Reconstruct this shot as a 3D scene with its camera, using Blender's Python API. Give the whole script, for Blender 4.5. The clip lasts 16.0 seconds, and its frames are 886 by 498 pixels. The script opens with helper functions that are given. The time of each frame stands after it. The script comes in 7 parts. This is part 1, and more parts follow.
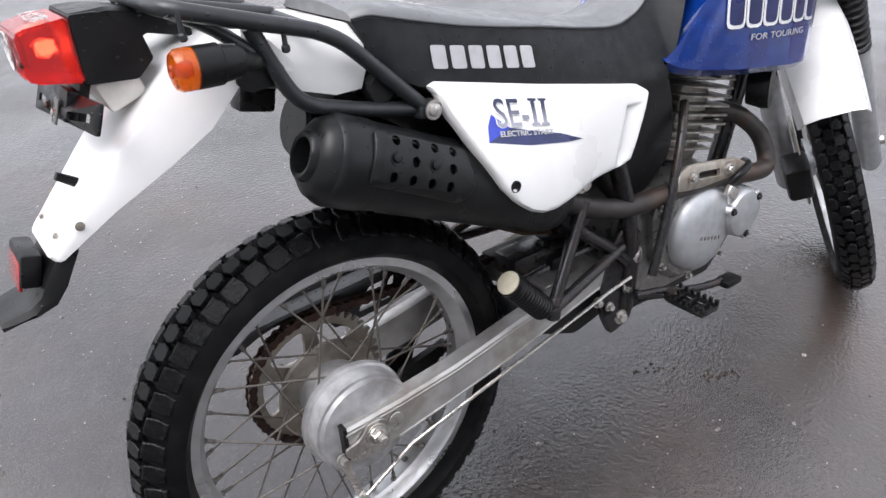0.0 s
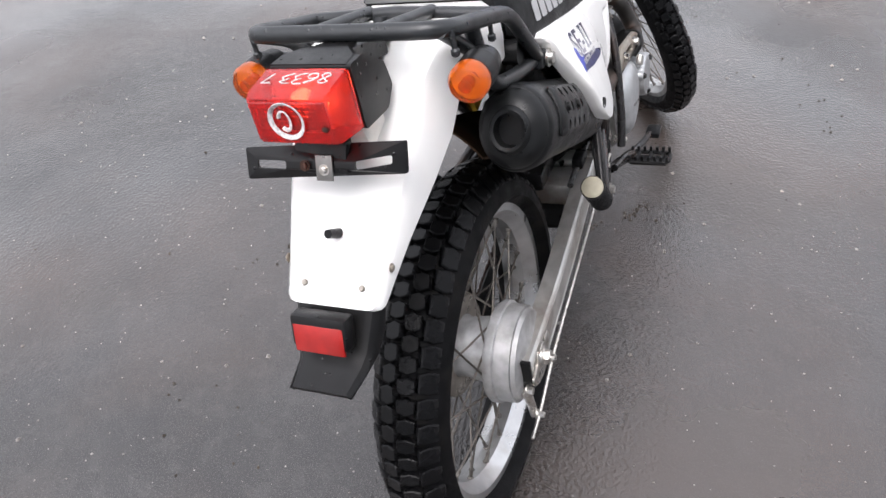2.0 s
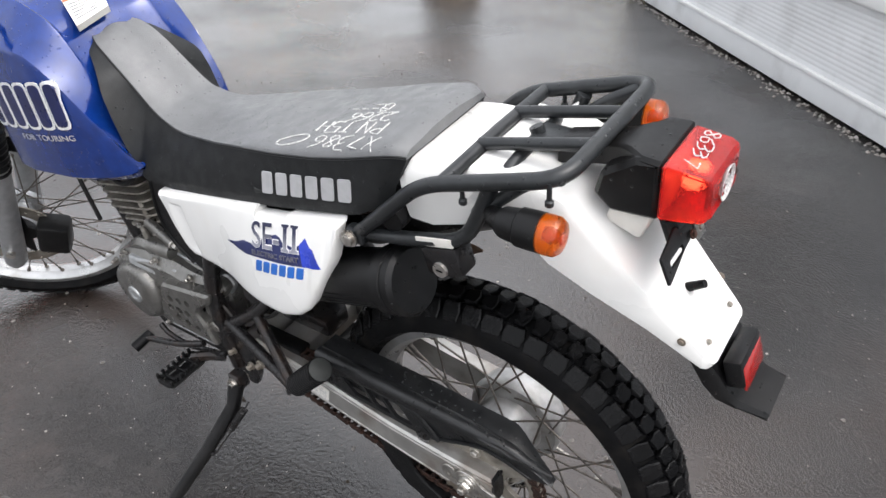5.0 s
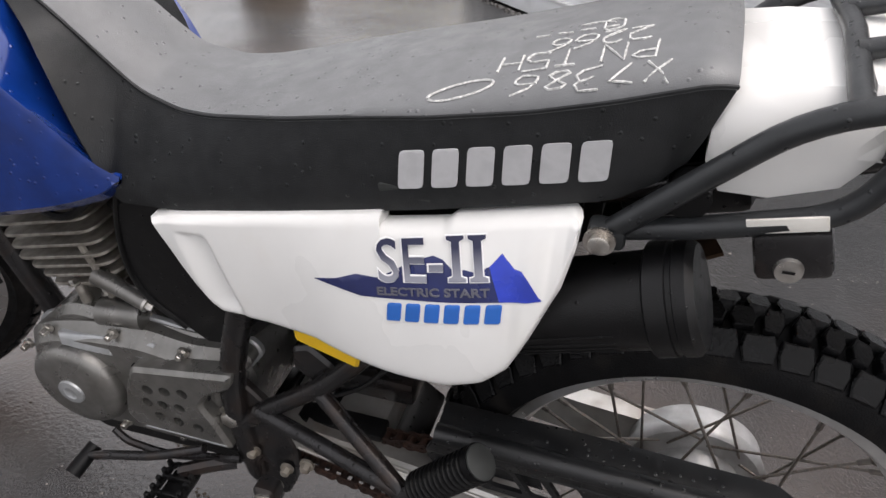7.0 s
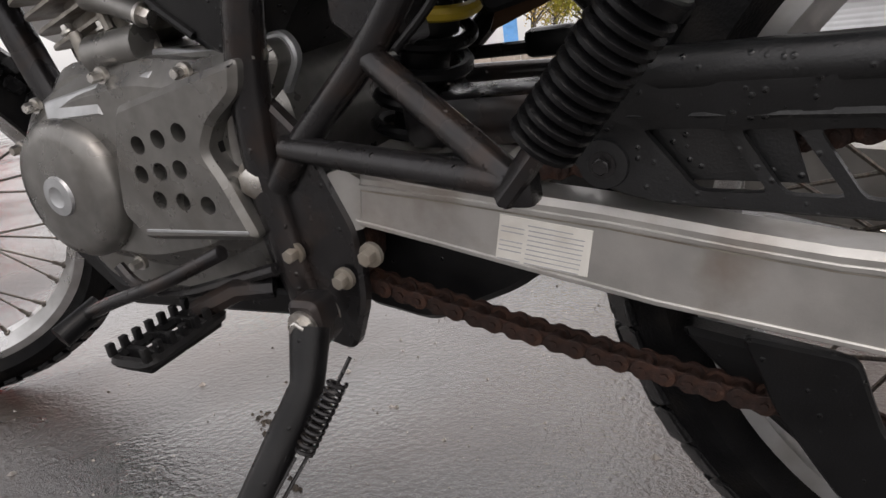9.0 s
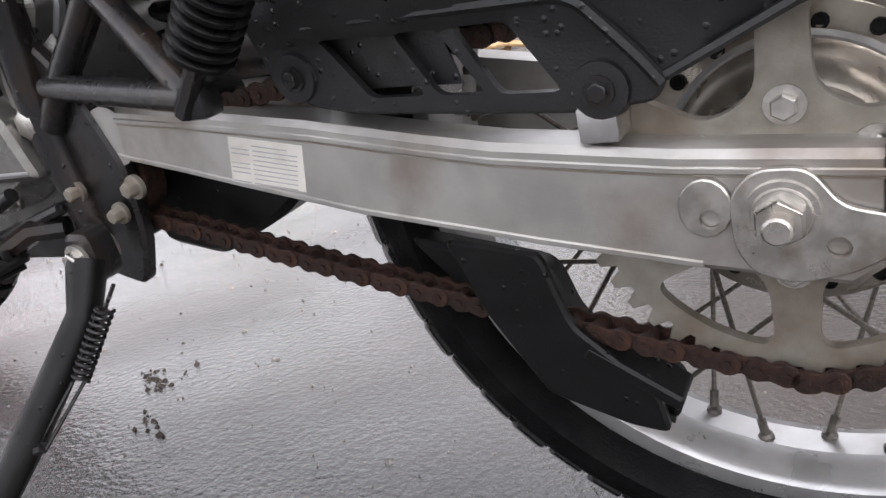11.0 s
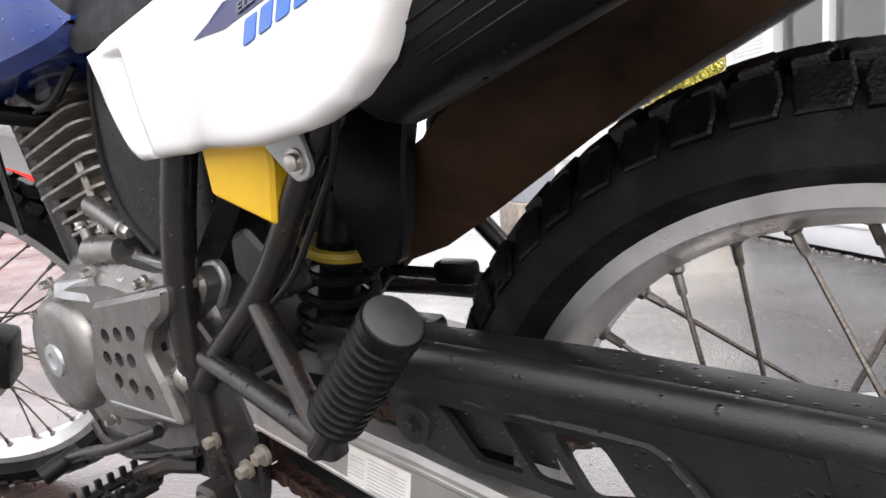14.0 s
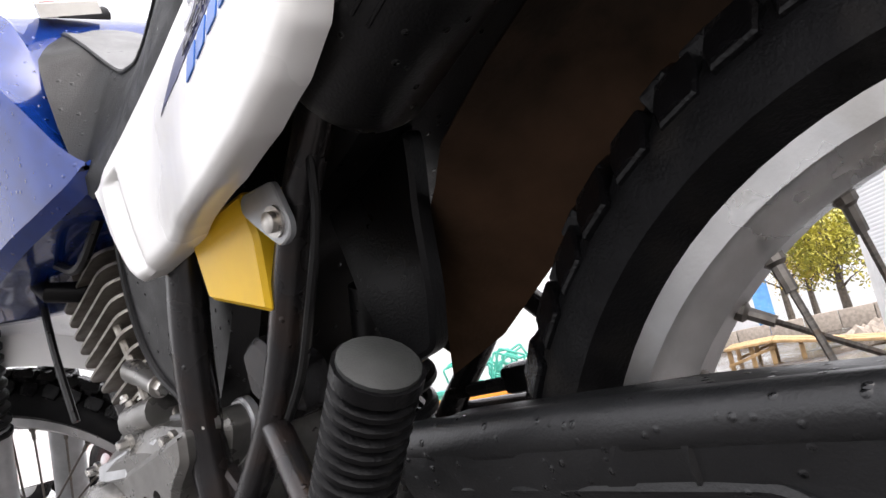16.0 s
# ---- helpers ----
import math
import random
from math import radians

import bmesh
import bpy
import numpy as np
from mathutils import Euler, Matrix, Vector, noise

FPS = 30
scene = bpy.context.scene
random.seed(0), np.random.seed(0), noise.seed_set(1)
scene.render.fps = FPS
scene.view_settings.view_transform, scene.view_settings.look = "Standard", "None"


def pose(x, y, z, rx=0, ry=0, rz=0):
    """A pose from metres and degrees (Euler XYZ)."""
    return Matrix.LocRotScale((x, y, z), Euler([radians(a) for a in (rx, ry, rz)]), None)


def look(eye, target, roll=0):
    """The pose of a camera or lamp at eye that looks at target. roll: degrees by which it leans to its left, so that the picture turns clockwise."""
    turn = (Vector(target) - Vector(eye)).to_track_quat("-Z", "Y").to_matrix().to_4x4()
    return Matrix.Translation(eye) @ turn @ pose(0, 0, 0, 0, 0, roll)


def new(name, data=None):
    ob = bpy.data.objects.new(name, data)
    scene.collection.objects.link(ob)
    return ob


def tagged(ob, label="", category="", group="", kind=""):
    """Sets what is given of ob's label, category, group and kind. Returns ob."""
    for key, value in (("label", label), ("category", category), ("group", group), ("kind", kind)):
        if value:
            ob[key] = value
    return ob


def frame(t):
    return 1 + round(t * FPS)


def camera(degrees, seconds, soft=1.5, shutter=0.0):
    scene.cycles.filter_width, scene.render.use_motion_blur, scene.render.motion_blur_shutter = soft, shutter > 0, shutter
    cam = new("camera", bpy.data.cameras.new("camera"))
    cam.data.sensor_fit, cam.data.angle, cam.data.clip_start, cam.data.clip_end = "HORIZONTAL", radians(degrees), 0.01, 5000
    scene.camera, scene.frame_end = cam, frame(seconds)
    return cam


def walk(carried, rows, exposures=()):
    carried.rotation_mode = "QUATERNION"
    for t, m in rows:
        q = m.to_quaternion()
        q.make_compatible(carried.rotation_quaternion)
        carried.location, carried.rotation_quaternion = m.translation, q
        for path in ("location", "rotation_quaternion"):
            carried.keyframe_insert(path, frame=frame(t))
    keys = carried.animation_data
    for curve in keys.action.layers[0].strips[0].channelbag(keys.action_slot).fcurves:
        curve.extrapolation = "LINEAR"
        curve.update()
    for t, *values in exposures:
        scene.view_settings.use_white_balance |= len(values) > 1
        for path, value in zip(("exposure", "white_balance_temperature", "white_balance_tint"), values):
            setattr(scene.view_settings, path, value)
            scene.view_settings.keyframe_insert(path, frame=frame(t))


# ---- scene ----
BIKE = Matrix.Translation((0, 0, 0.0036)) @ Matrix.Rotation(radians(-8.08), 4, "X")  # leans on its side stand
cam = camera(59.6, 16.0)
PATH = [
    (0, (-0.3918, -0.9100, 1.0665), (0.1023, -0.1724, 0.6062), -4.93),
    (0.5, (-0.5375, -0.9804, 1.1424), (0.0294, -0.3065, 0.6687), -8.22),
    (1, (-0.6865, -0.9217, 1.1760), (-0.0697, -0.3031, 0.6892), -11.65),
    (1.5, (-0.7804, -0.6844, 1.2126), (-0.1323, -0.1591, 0.6612), -12.90),
    (2, (-0.8374, -0.4303, 1.2367), (-0.1337, -0.0467, 0.6385), -12.90),
    (2.5, (-0.8739, -0.1823, 1.2620), (-0.1111, 0.0321, 0.6519), -11.92),
    (3, (-0.8283, 0.0091, 1.2916), (-0.0614, 0.0506, 0.6511), -12.84),
    (3.2, (-0.8139, 0.0708, 1.2953), (-0.0537, 0.0517, 0.6459), -13.50),
    (5.3, (-0.3540, 0.7336, 1.3789), (0.0682, 0.0628, 0.7691), -5.16),
    (5.5, (-0.2809, 0.7425, 1.3556), (0.1110, 0.0530, 0.7466), -5.08),
    (6, (-0.0846, 0.6979, 1.2895), (0.2697, 0.0049, 0.6616), -6.84),
    (6.5, (0.0359, 0.6584, 1.2161), (0.3499, -0.0600, 0.5953), -4.76),
    (7, (0.0953, 0.6188, 1.1386), (0.3509, -0.1308, 0.5281), -1.75),
    (7.5, (0.1748, 0.5890, 1.0314), (0.3967, -0.1697, 0.4188), -0.96),
    (8, (0.1927, 0.5672, 0.8232), (0.5289, -0.2413, 0.3401), -5.16),
    (8.2, (0.1755, 0.5578, 0.7245), (0.6010, -0.2669, 0.3521), -3.92),
    (10.3, (0.0455, 0.4994, 0.4842), (0.5697, -0.2591, 0.0970), -15.19),
    (10.5, (0.0154, 0.4919, 0.4812), (0.5401, -0.2678, 0.0970), -15.01),
    (11, (-0.0501, 0.4786, 0.4754), (0.4617, -0.2935, 0.0987), -13.73),
    (11.5, (-0.1167, 0.4754, 0.4686), (0.3764, -0.3143, 0.1035), -11.72),
    (12, (-0.1776, 0.4779, 0.4719), (0.3106, -0.3221, 0.1231), -10.49),
    (12.5, (-0.1959, 0.4729, 0.5145), (0.3045, -0.3274, 0.1842), -10.34),
    (13, (-0.1722, 0.4614, 0.5637), (0.3723, -0.3260, 0.2748), -9.84),
    (13.5, (-0.1294, 0.4617, 0.6141), (0.4571, -0.3062, 0.3565), -9.32),
    (14, (-0.0789, 0.4657, 0.6516), (0.5461, -0.2797, 0.4196), -8.53),
    (14.5, (-0.0326, 0.4472, 0.6417), (0.6213, -0.2908, 0.4750), -9.43),
    (15, (-0.0264, 0.3988, 0.6225), (0.6507, -0.3361, 0.5830), -12.48),
    (15.5, (-0.0441, 0.3708, 0.5730), (0.6528, -0.3455, 0.6094), -16.69),
    (16, (-0.0437, 0.3636, 0.5289), (0.6707, -0.3327, 0.5974), -17.88),
]
walk(cam, [(t, BIKE @ look(eye, target, roll)) for t, eye, target, roll in PATH],
     exposures=[(0.0, 0.14, 6300, 14), (0.5, -0.06, 6350, 14), (1.2, 0.02, 6400, 14), (2.0, 0.10, 6400, 14), (3.2, -0.2, 6350, 13), (5.3, 0.0, 6500, 11), (6.5, -0.1, 6550, 12), (7.0, -0.35, 6700, 14), (7.5, -0.65, 6900, 15), (8.2, -0.5, 7100, 15),
                (10.3, 0.2, 6600, 15), (12.5, 0.3, 6500, 15), (14.5, 0.72, 6750, 15), (16.0, 0.45, 6700, 15)])

# ---- sky and sun ----
world = bpy.data.worlds.new("overcast_sky")
scene.world = world
world.use_nodes = True
wn, wl = world.node_tree.nodes, world.node_tree.links
sky = wn.new("ShaderNodeTexSky")
sky.sky_type, sky.sun_disc = "NISHITA", False
sky.sun_elevation, sky.sun_rotation = radians(62), radians(270)
sky.air_density, sky.dust_density, sky.ozone_density = 1.0, 6.0, 1.0
grey = wn.new("ShaderNodeHueSaturation")
grey.inputs["Saturation"].default_value = 0.22
wl.new(sky.outputs[0], grey.inputs["Color"])
cloud = wn.new("ShaderNodeMix")
cloud.data_type = "RGBA"
cloud.inputs["Factor"].default_value = 0.6
cloud.inputs[7].default_value = (1.82, 1.88, 1.94, 1)  # even cloud cover
wl.new(grey.outputs[0], cloud.inputs[6])
wl.new(cloud.outputs[2], wn["Background"].inputs["Color"])
wn["Background"].inputs["Strength"].default_value = 0.66
sun_data = bpy.data.lights.new("sun", "SUN")
sun_data.energy, sun_data.angle, sun_data.color = 0.35, radians(50), (1, 0.97, 0.93)
sun = new("sun", sun_data)
sun.matrix_world = look((-2.6, 0, 4.9), (0, 0, 0))


# ---- materials ----
def material(name, color, rough=0.5, metal=0.0, vary=0.15, scale=40.0, bump=0.0, bscale=200.0, stain=None, amount=0.4, sscale=9.0,
             coat=0.0, drops=0.0, random_tint=0.0, emit=0.0):
    """A surface with tone that varies at two sizes, fine relief, stains of a second colour and raindrops."""
    m = bpy.data.materials.new(name)
    m.use_nodes = True
    n, l = m.node_tree.nodes, m.node_tree.links
    b = n["Principled BSDF"]
    tc = n.new("ShaderNodeTexCoord")

    def fac(sc, detail=4.0, lo=0.35, hi=0.65):
        t = n.new("ShaderNodeTexNoise")
        t.inputs["Scale"].default_value, t.inputs["Detail"].default_value = sc, detail
        l.new(tc.outputs["Object"], t.inputs["Vector"])
        r = n.new("ShaderNodeMapRange")
        r.inputs["From Min"].default_value, r.inputs["From Max"].default_value = lo, hi
        l.new(t.outputs["Fac"], r.inputs["Value"])
        return r.outputs["Result"]

    def mix(f, a, c):
        x = n.new("ShaderNodeMix")
        x.data_type = "RGBA"
        l.new(f, x.inputs["Factor"])
        for s, v in ((6, a), (7, c)):
            if isinstance(v, tuple):
                x.inputs[s].default_value = (*v, 1)
            else:
                l.new(v, x.inputs[s])
        return x.outputs[2]

    dark = tuple(c * (1 - vary) for c in color)
    light = tuple(min(1, c * (1 + vary)) for c in color)
    col = mix(fac(scale), dark, light)
    if stain:
        f = fac(sscale, 6.0, 0.62 - 0.3 * amount, 0.72)
        k = n.new("ShaderNodeMath")
        k.operation = "MULTIPLY"
        k.inputs[1].default_value = min(1.0, amount * 1.5)
        l.new(f, k.inputs[0])
        col = mix(k.outputs[0], col, stain)
    if random_tint:
        oi = n.new("ShaderNodeObjectInfo")
        hs = n.new("ShaderNodeHueSaturation")
        r = n.new("ShaderNodeMapRange")
        r.inputs["To Min"].default_value, r.inputs["To Max"].default_value = 1 - random_tint, 1 + random_tint
        l.new(oi.outputs["Random"], r.inputs["Value"])
        l.new(r.outputs["Result"], hs.inputs["Value"])
        l.new(col, hs.inputs["Color"])
        col = hs.outputs[0]
    l.new(col, b.inputs["Base Color"])
    r = n.new("ShaderNodeMapRange")
    r.inputs["To Min"].default_value, r.inputs["To Max"].default_value = max(0.02, rough * 0.8), min(1, rough * 1.25)
    l.new(fac(scale * 0.6), r.inputs["Value"])
    l.new(r.outputs["Result"], b.inputs["Roughness"])
    b.inputs["Metallic"].default_value = metal
    b.inputs["Coat Weight"].default_value = coat
    b.inputs["Coat Roughness"].default_value = 0.04
    height = None
    if bump:
        height = fac(bscale, 3.0, 0.2, 0.8)
    if drops:
        v = n.new("ShaderNodeTexVoronoi")
        v.inputs["Scale"].default_value = 130
        l.new(tc.outputs["Object"], v.inputs["Vector"])
        d = n.new("ShaderNodeMapRange")
        d.inputs["From Min"].default_value, d.inputs["From Max"].default_value = 0.28, 0.05
        l.new(v.outputs["Distance"], d.inputs["Value"])
        pick = n.new("ShaderNodeMath")
        pick.operation, pick.inputs[1].default_value = "GREATER_THAN", 1 - drops
        sep = n.new("ShaderNodeSeparateColor")
        l.new(v.outputs["Color"], sep.inputs[0])
        l.new(sep.outputs[0], pick.inputs[0])
        g = n.new("ShaderNodeMath")
        g.operation = "MULTIPLY"
        l.new(d.outputs["Result"], g.inputs[0])
        l.new(pick.outputs[0], g.inputs[1])
        bd = n.new("ShaderNodeBump")
        bd.inputs["Strength"].default_value, bd.inputs["Distance"].default_value = 0.6, 0.0014
        l.new(g.outputs[0], bd.inputs["Height"])
        rm = n.new("ShaderNodeMix")
        l.new(g.outputs[0], rm.inputs["Factor"])
        l.new(r.outputs["Result"], rm.inputs[2])
        rm.inputs[3].default_value = 0.05
        l.new(rm.outputs[0], b.inputs["Roughness"])
        last = bd
    else:
        last = None
    if height is not None:
        bp = n.new("ShaderNodeBump")
        bp.inputs["Strength"].default_value, bp.inputs["Distance"].default_value = bump, 0.002
        l.new(height, bp.inputs["Height"])
        if last:
            l.new(last.outputs[0], bp.inputs["Normal"])
        last = bp
    if last:
        l.new(last.outputs[0], b.inputs["Normal"])
    if emit:
        b.inputs["Emission Color"].default_value = (*color, 1)
        b.inputs["Emission Strength"].default_value = emit
    return m


WHITE = material("white_plastic", (0.72, 0.715, 0.70), 0.3, vary=0.03, scale=12, stain=(0.62, 0.57, 0.5), amount=0.10, sscale=14)
BLUE = material("blue_paint", (0.003, 0.025, 0.165), 0.14, 0.1, vary=0.15, coat=0.5, drops=0.4)
VINYL = material("grey_vinyl", (0.118, 0.121, 0.125), 0.42, vary=0.06, scale=70, bump=0.18, bscale=900, drops=0.3)
VINYL_SIDE = material("black_vinyl", (0.014, 0.015, 0.016), 0.5, vary=0.2, scale=60, bump=0.2, bscale=900, stain=(0.03, 0.03, 0.03), amount=0.3, drops=0.2)
RUBBER = material("tyre_rubber", (0.0045, 0.0045, 0.005), 0.5, vary=0.3, scale=60, bump=0.3, bscale=500, stain=(0.024, 0.021, 0.018), amount=0.35, sscale=22)
KNOB = material("tread_rubber", (0.004, 0.004, 0.0045), 0.24, vary=0.3, scale=90, bump=0.3, bscale=400, stain=(0.022, 0.02, 0.018), amount=0.25, sscale=30, random_tint=0.25)
ALLOY = material("swingarm_alloy", (0.48, 0.47, 0.45), 0.4, 0.75, vary=0.12, scale=25, bump=0.06, bscale=700, stain=(0.2, 0.14, 0.10), amount=0.42, sscale=15)
RIM = material("rim_alloy", (0.55, 0.55, 0.55), 0.32, 0.85, vary=0.1, scale=30, bump=0.04, bscale=500, stain=(0.3, 0.27, 0.23), amount=0.3, sscale=20)
CASE = material("engine_paint", (0.20, 0.195, 0.185), 0.3, 0.7, vary=0.12, scale=60, bump=0.08, bscale=900, stain=(0.1, 0.085, 0.07), amount=0.35, sscale=16)
CASE_LIGHT = material("engine_cover_silver", (0.42, 0.43, 0.44), 0.4, 0.6, vary=0.1, scale=50, bump=0.06, bscale=900, stain=(0.2, 0.18, 0.16), amount=0.25)
CARRIER = material("carrier_alloy", (0.40, 0.365, 0.315), 0.3, 0.85, vary=0.15, scale=50, bump=0.06, bscale=500, stain=(0.14, 0.11, 0.085), amount=0.4, sscale=24)
HUB = material("hub_alloy", (0.46, 0.46, 0.46), 0.42, 0.5, vary=0.15, scale=40, bump=0.08, bscale=600, stain=(0.13, 0.11, 0.09), amount=0.45, sscale=18)
FIN = material("cylinder_alloy", (0.30, 0.28, 0.25), 0.42, 0.6, vary=0.25, scale=70, bump=0.2, bscale=600, stain=(0.13, 0.1, 0.07), amount=0.5, sscale=25)
STEEL = material("zinc_steel", (0.55, 0.53, 0.5), 0.32, 0.95, vary=0.2, scale=80, bump=0.05, stain=(0.25, 0.17, 0.1), amount=0.3, sscale=50)
DULL = material("dull_sprocket", (0.33, 0.305, 0.265), 0.55, 0.6, vary=0.15, scale=60, bump=0.12, bscale=700, stain=(0.2, 0.15, 0.11), amount=0.5, sscale=20)
SPOKE = material("spoke_steel", (0.17, 0.155, 0.14), 0.45, 0.8, vary=0.3, scale=90, stain=(0.2, 0.12, 0.07), amount=0.4, sscale=40, random_tint=0.25)
RUST = material("rusty_chain", (0.030, 0.014, 0.010), 0.7, 0.25, vary=0.4, scale=200, bump=0.4, bscale=700, stain=(0.075, 0.032, 0.018), amount=0.45, sscale=60, random_tint=0.3)
FRAME = material("frame_paint", (0.022, 0.021, 0.022), 0.25, 0.4, vary=0.15, scale=40, bump=0.06, bscale=600, stain=(0.05, 0.032, 0.024), amount=0.4, sscale=26, drops=0.15)
RACKM = material("rack_paint", (0.022, 0.024, 0.026), 0.35, 0.2, vary=0.15, scale=60, bump=0.08, bscale=600, stain=(0.07, 0.07, 0.07), amount=0.25, drops=0.3)
BLACK = material("black_plastic", (0.005, 0.005, 0.0055), 0.36, vary=0.25, scale=50, bump=0.12, bscale=700, stain=(0.017, 0.016, 0.015), amount=0.3, sscale=18, drops=0.25)
MUFF = material("muffler_black", (0.0085, 0.009, 0.0095), 0.34, 0.1, vary=0.2, scale=40, bump=0.1, bscale=900, drops=0.15)
DUSTY = material("dusty_mudguard", (0.022, 0.016, 0.012), 0.62, vary=0.3, scale=20, bump=0.15, bscale=300, stain=(0.125, 0.066, 0.036), amount=0.62, sscale=5)
GRIP = material("peg_rubber", (0.004, 0.004, 0.0045), 0.34, vary=0.2, bump=0.15, bscale=500)
GUARD = material("guard_plastic", (0.0095, 0.010, 0.011), 0.38, vary=0.2, scale=50, bump=0.14, bscale=600, stain=(0.02, 0.019, 0.018), amount=0.3, sscale=18, drops=0.5)
GREYCAP = material("peg_cap", (0.032, 0.034, 0.033), 0.5, vary=0.15, scale=60, bump=0.15, bscale=800)
YELLOW = material("yellow_box", (0.85, 0.52, 0.02), 0.35, vary=0.05, scale=20, stain=(0.6, 0.35, 0.03), amount=0.15)
SPRING = material("dirty_yellow_paint", (0.36, 0.26, 0.02), 0.4, vary=0.2, scale=60, stain=(0.05, 0.04, 0.03), amount=0.5, sscale=30)
PIPE = material("exhaust_steel", (0.05, 0.046, 0.043), 0.5, 0.6, vary=0.2, scale=30, bump=0.08, bscale=500, stain=(0.12, 0.06, 0.035), amount=0.4, sscale=14)
RED_FLAT = material("red_reflector", (0.32, 0.008, 0.006), 0.16, vary=0.12, scale=60, bump=0.08, bscale=700, coat=0.5)
RED = material("red_lens", (0.75, 0.012, 0.01), 0.12, vary=0.12, scale=160, bump=0.35, bscale=260, coat=0.5, drops=0.2)
ORANGE = material("orange_lens", (0.8, 0.15, 0.004), 0.12, vary=0.12, scale=120, bump=0.2, bscale=260, coat=0.4)
STICKER = material("white_sticker", (0.75, 0.73, 0.68), 0.4, vary=0.05, stain=(0.5, 0.45, 0.38), amount=0.3, sscale=30)
PRINT = material("grey_print", (0.10, 0.10, 0.125), 0.5, vary=0.1)
PRINT_RED = material("red_print", (0.6, 0.12, 0.05), 0.5, vary=0.1)
DECAL_GREY = material("grey_decal", (0.42, 0.42, 0.43), 0.4, vary=0.08, scale=60, stain=(0.2, 0.2, 0.2), amount=0.2, sscale=60)
DECAL_BLUE = material("blue_decal", (0.015, 0.11, 0.42), 0.3, vary=0.1)
DECAL_NAVY = material("navy_decal", (0.012, 0.018, 0.09), 0.3, vary=0.2, scale=30)
DECAL_VIOLET = material("violet_decal", (0.02, 0.045, 0.42), 0.3, vary=0.2, scale=30)
DECAL_WHITE = material("white_decal", (0.8, 0.8, 0.8), 0.3, vary=0.03)
CHALK = material("chalk", (0.5, 0.5, 0.49), 0.9, vary=0.35, scale=400, bump=0.3)
BULB = material("lit_bulb", (1.0, 0.55, 0.25), 0.4, vary=0.02, emit=6.0)
CREAM = material("cream_plastic", (0.36, 0.33, 0.25), 0.6, vary=0.1, scale=60, stain=(0.2, 0.17, 0.12), amount=0.3)
CORRODED = material("bright_steel", (0.62, 0.62, 0.62), 0.2, 0.95, vary=0.15, scale=60)


for dull_mat, gloss in ((VINYL_SIDE, 0.28), (RUBBER, 0.10), (KNOB, 0.17), (BLACK, 0.27), (MUFF, 0.28), (DUSTY, 0.10), (GRIP, 0.16), (GREYCAP, 0.28), (VINYL, 0.65)):
    dull_mat.node_tree.nodes["Principled BSDF"].inputs["Specular IOR Level"].default_value = gloss
for lens_mat, rgb in ((RED, (1.0, 0.03, 0.02)), (ORANGE, (1.0, 0.33, 0.01))):
    lb = lens_mat.node_tree.nodes["Principled BSDF"]
    lb.inputs["Transmission Weight"].default_value = 0.8
    lb.inputs["IOR"].default_value = 1.3


def fading_print(name, top, low, line, height):
    """A print that fades from one ink above to another below a slanted line (x, z, rise to the rear)."""
    m = bpy.data.materials.new(name)
    m.use_nodes = True
    n, l = m.node_tree.nodes, m.node_tree.links
    tc, sep = n.new("ShaderNodeTexCoord"), n.new("ShaderNodeSeparateXYZ")
    l.new(tc.outputs["Object"], sep.inputs[0])
    a, b = n.new("ShaderNodeMath"), n.new("ShaderNodeMath")
    a.operation, b.operation = "MULTIPLY_ADD", "ADD"
    a.inputs[1].default_value, a.inputs[2].default_value = line[2], -line[1] - line[0] * line[2]
    l.new(sep.outputs[0], a.inputs[0])
    l.new(a.outputs[0], b.inputs[0])
    l.new(sep.outputs[2], b.inputs[1])
    ramp = n.new("ShaderNodeMapRange")
    ramp.inputs["From Min"].default_value, ramp.inputs["From Max"].default_value = 0.1 * height, 0.75 * height
    l.new(b.outputs[0], ramp.inputs["Value"])
    x = n.new("ShaderNodeMix")
    x.data_type = "RGBA"
    x.inputs[6].default_value, x.inputs[7].default_value = (*low, 1), (*top, 1)
    l.new(ramp.outputs["Result"], x.inputs["Factor"])
    l.new(x.outputs[2], n["Principled BSDF"].inputs["Base Color"])
    n["Principled BSDF"].inputs["Roughness"].default_value = 0.3
    return m


# ---- mesh helpers ----
def finish(bm, angle=38):
    bmesh.ops.recalc_face_normals(bm, faces=bm.faces)
    for f in bm.faces:
        f.smooth = True
    lim = radians(angle)
    for e in bm.edges:
        if len(e.link_faces) == 2 and e.calc_face_angle(0) > lim:
            e.smooth = False


def part(name, bm, mat, parent, label="", angle=38):
    """Links a bmesh as one mesh object under a thing or a part."""
    finish(bm, angle)
    me = bpy.data.meshes.new(name)
    bm.to_mesh(me)
    bm.free()
    me.materials.append(mat)
    ob = new(name, me)
    ob.parent = parent
    if label:
        ob["label"] = label
    return ob


def again(name, ob, parent, m=None):
    """Another part on the same mesh."""
    o = new(name, ob.data)
    o.parent = parent
    if m is not None:
        o.matrix_basis = m
    return o


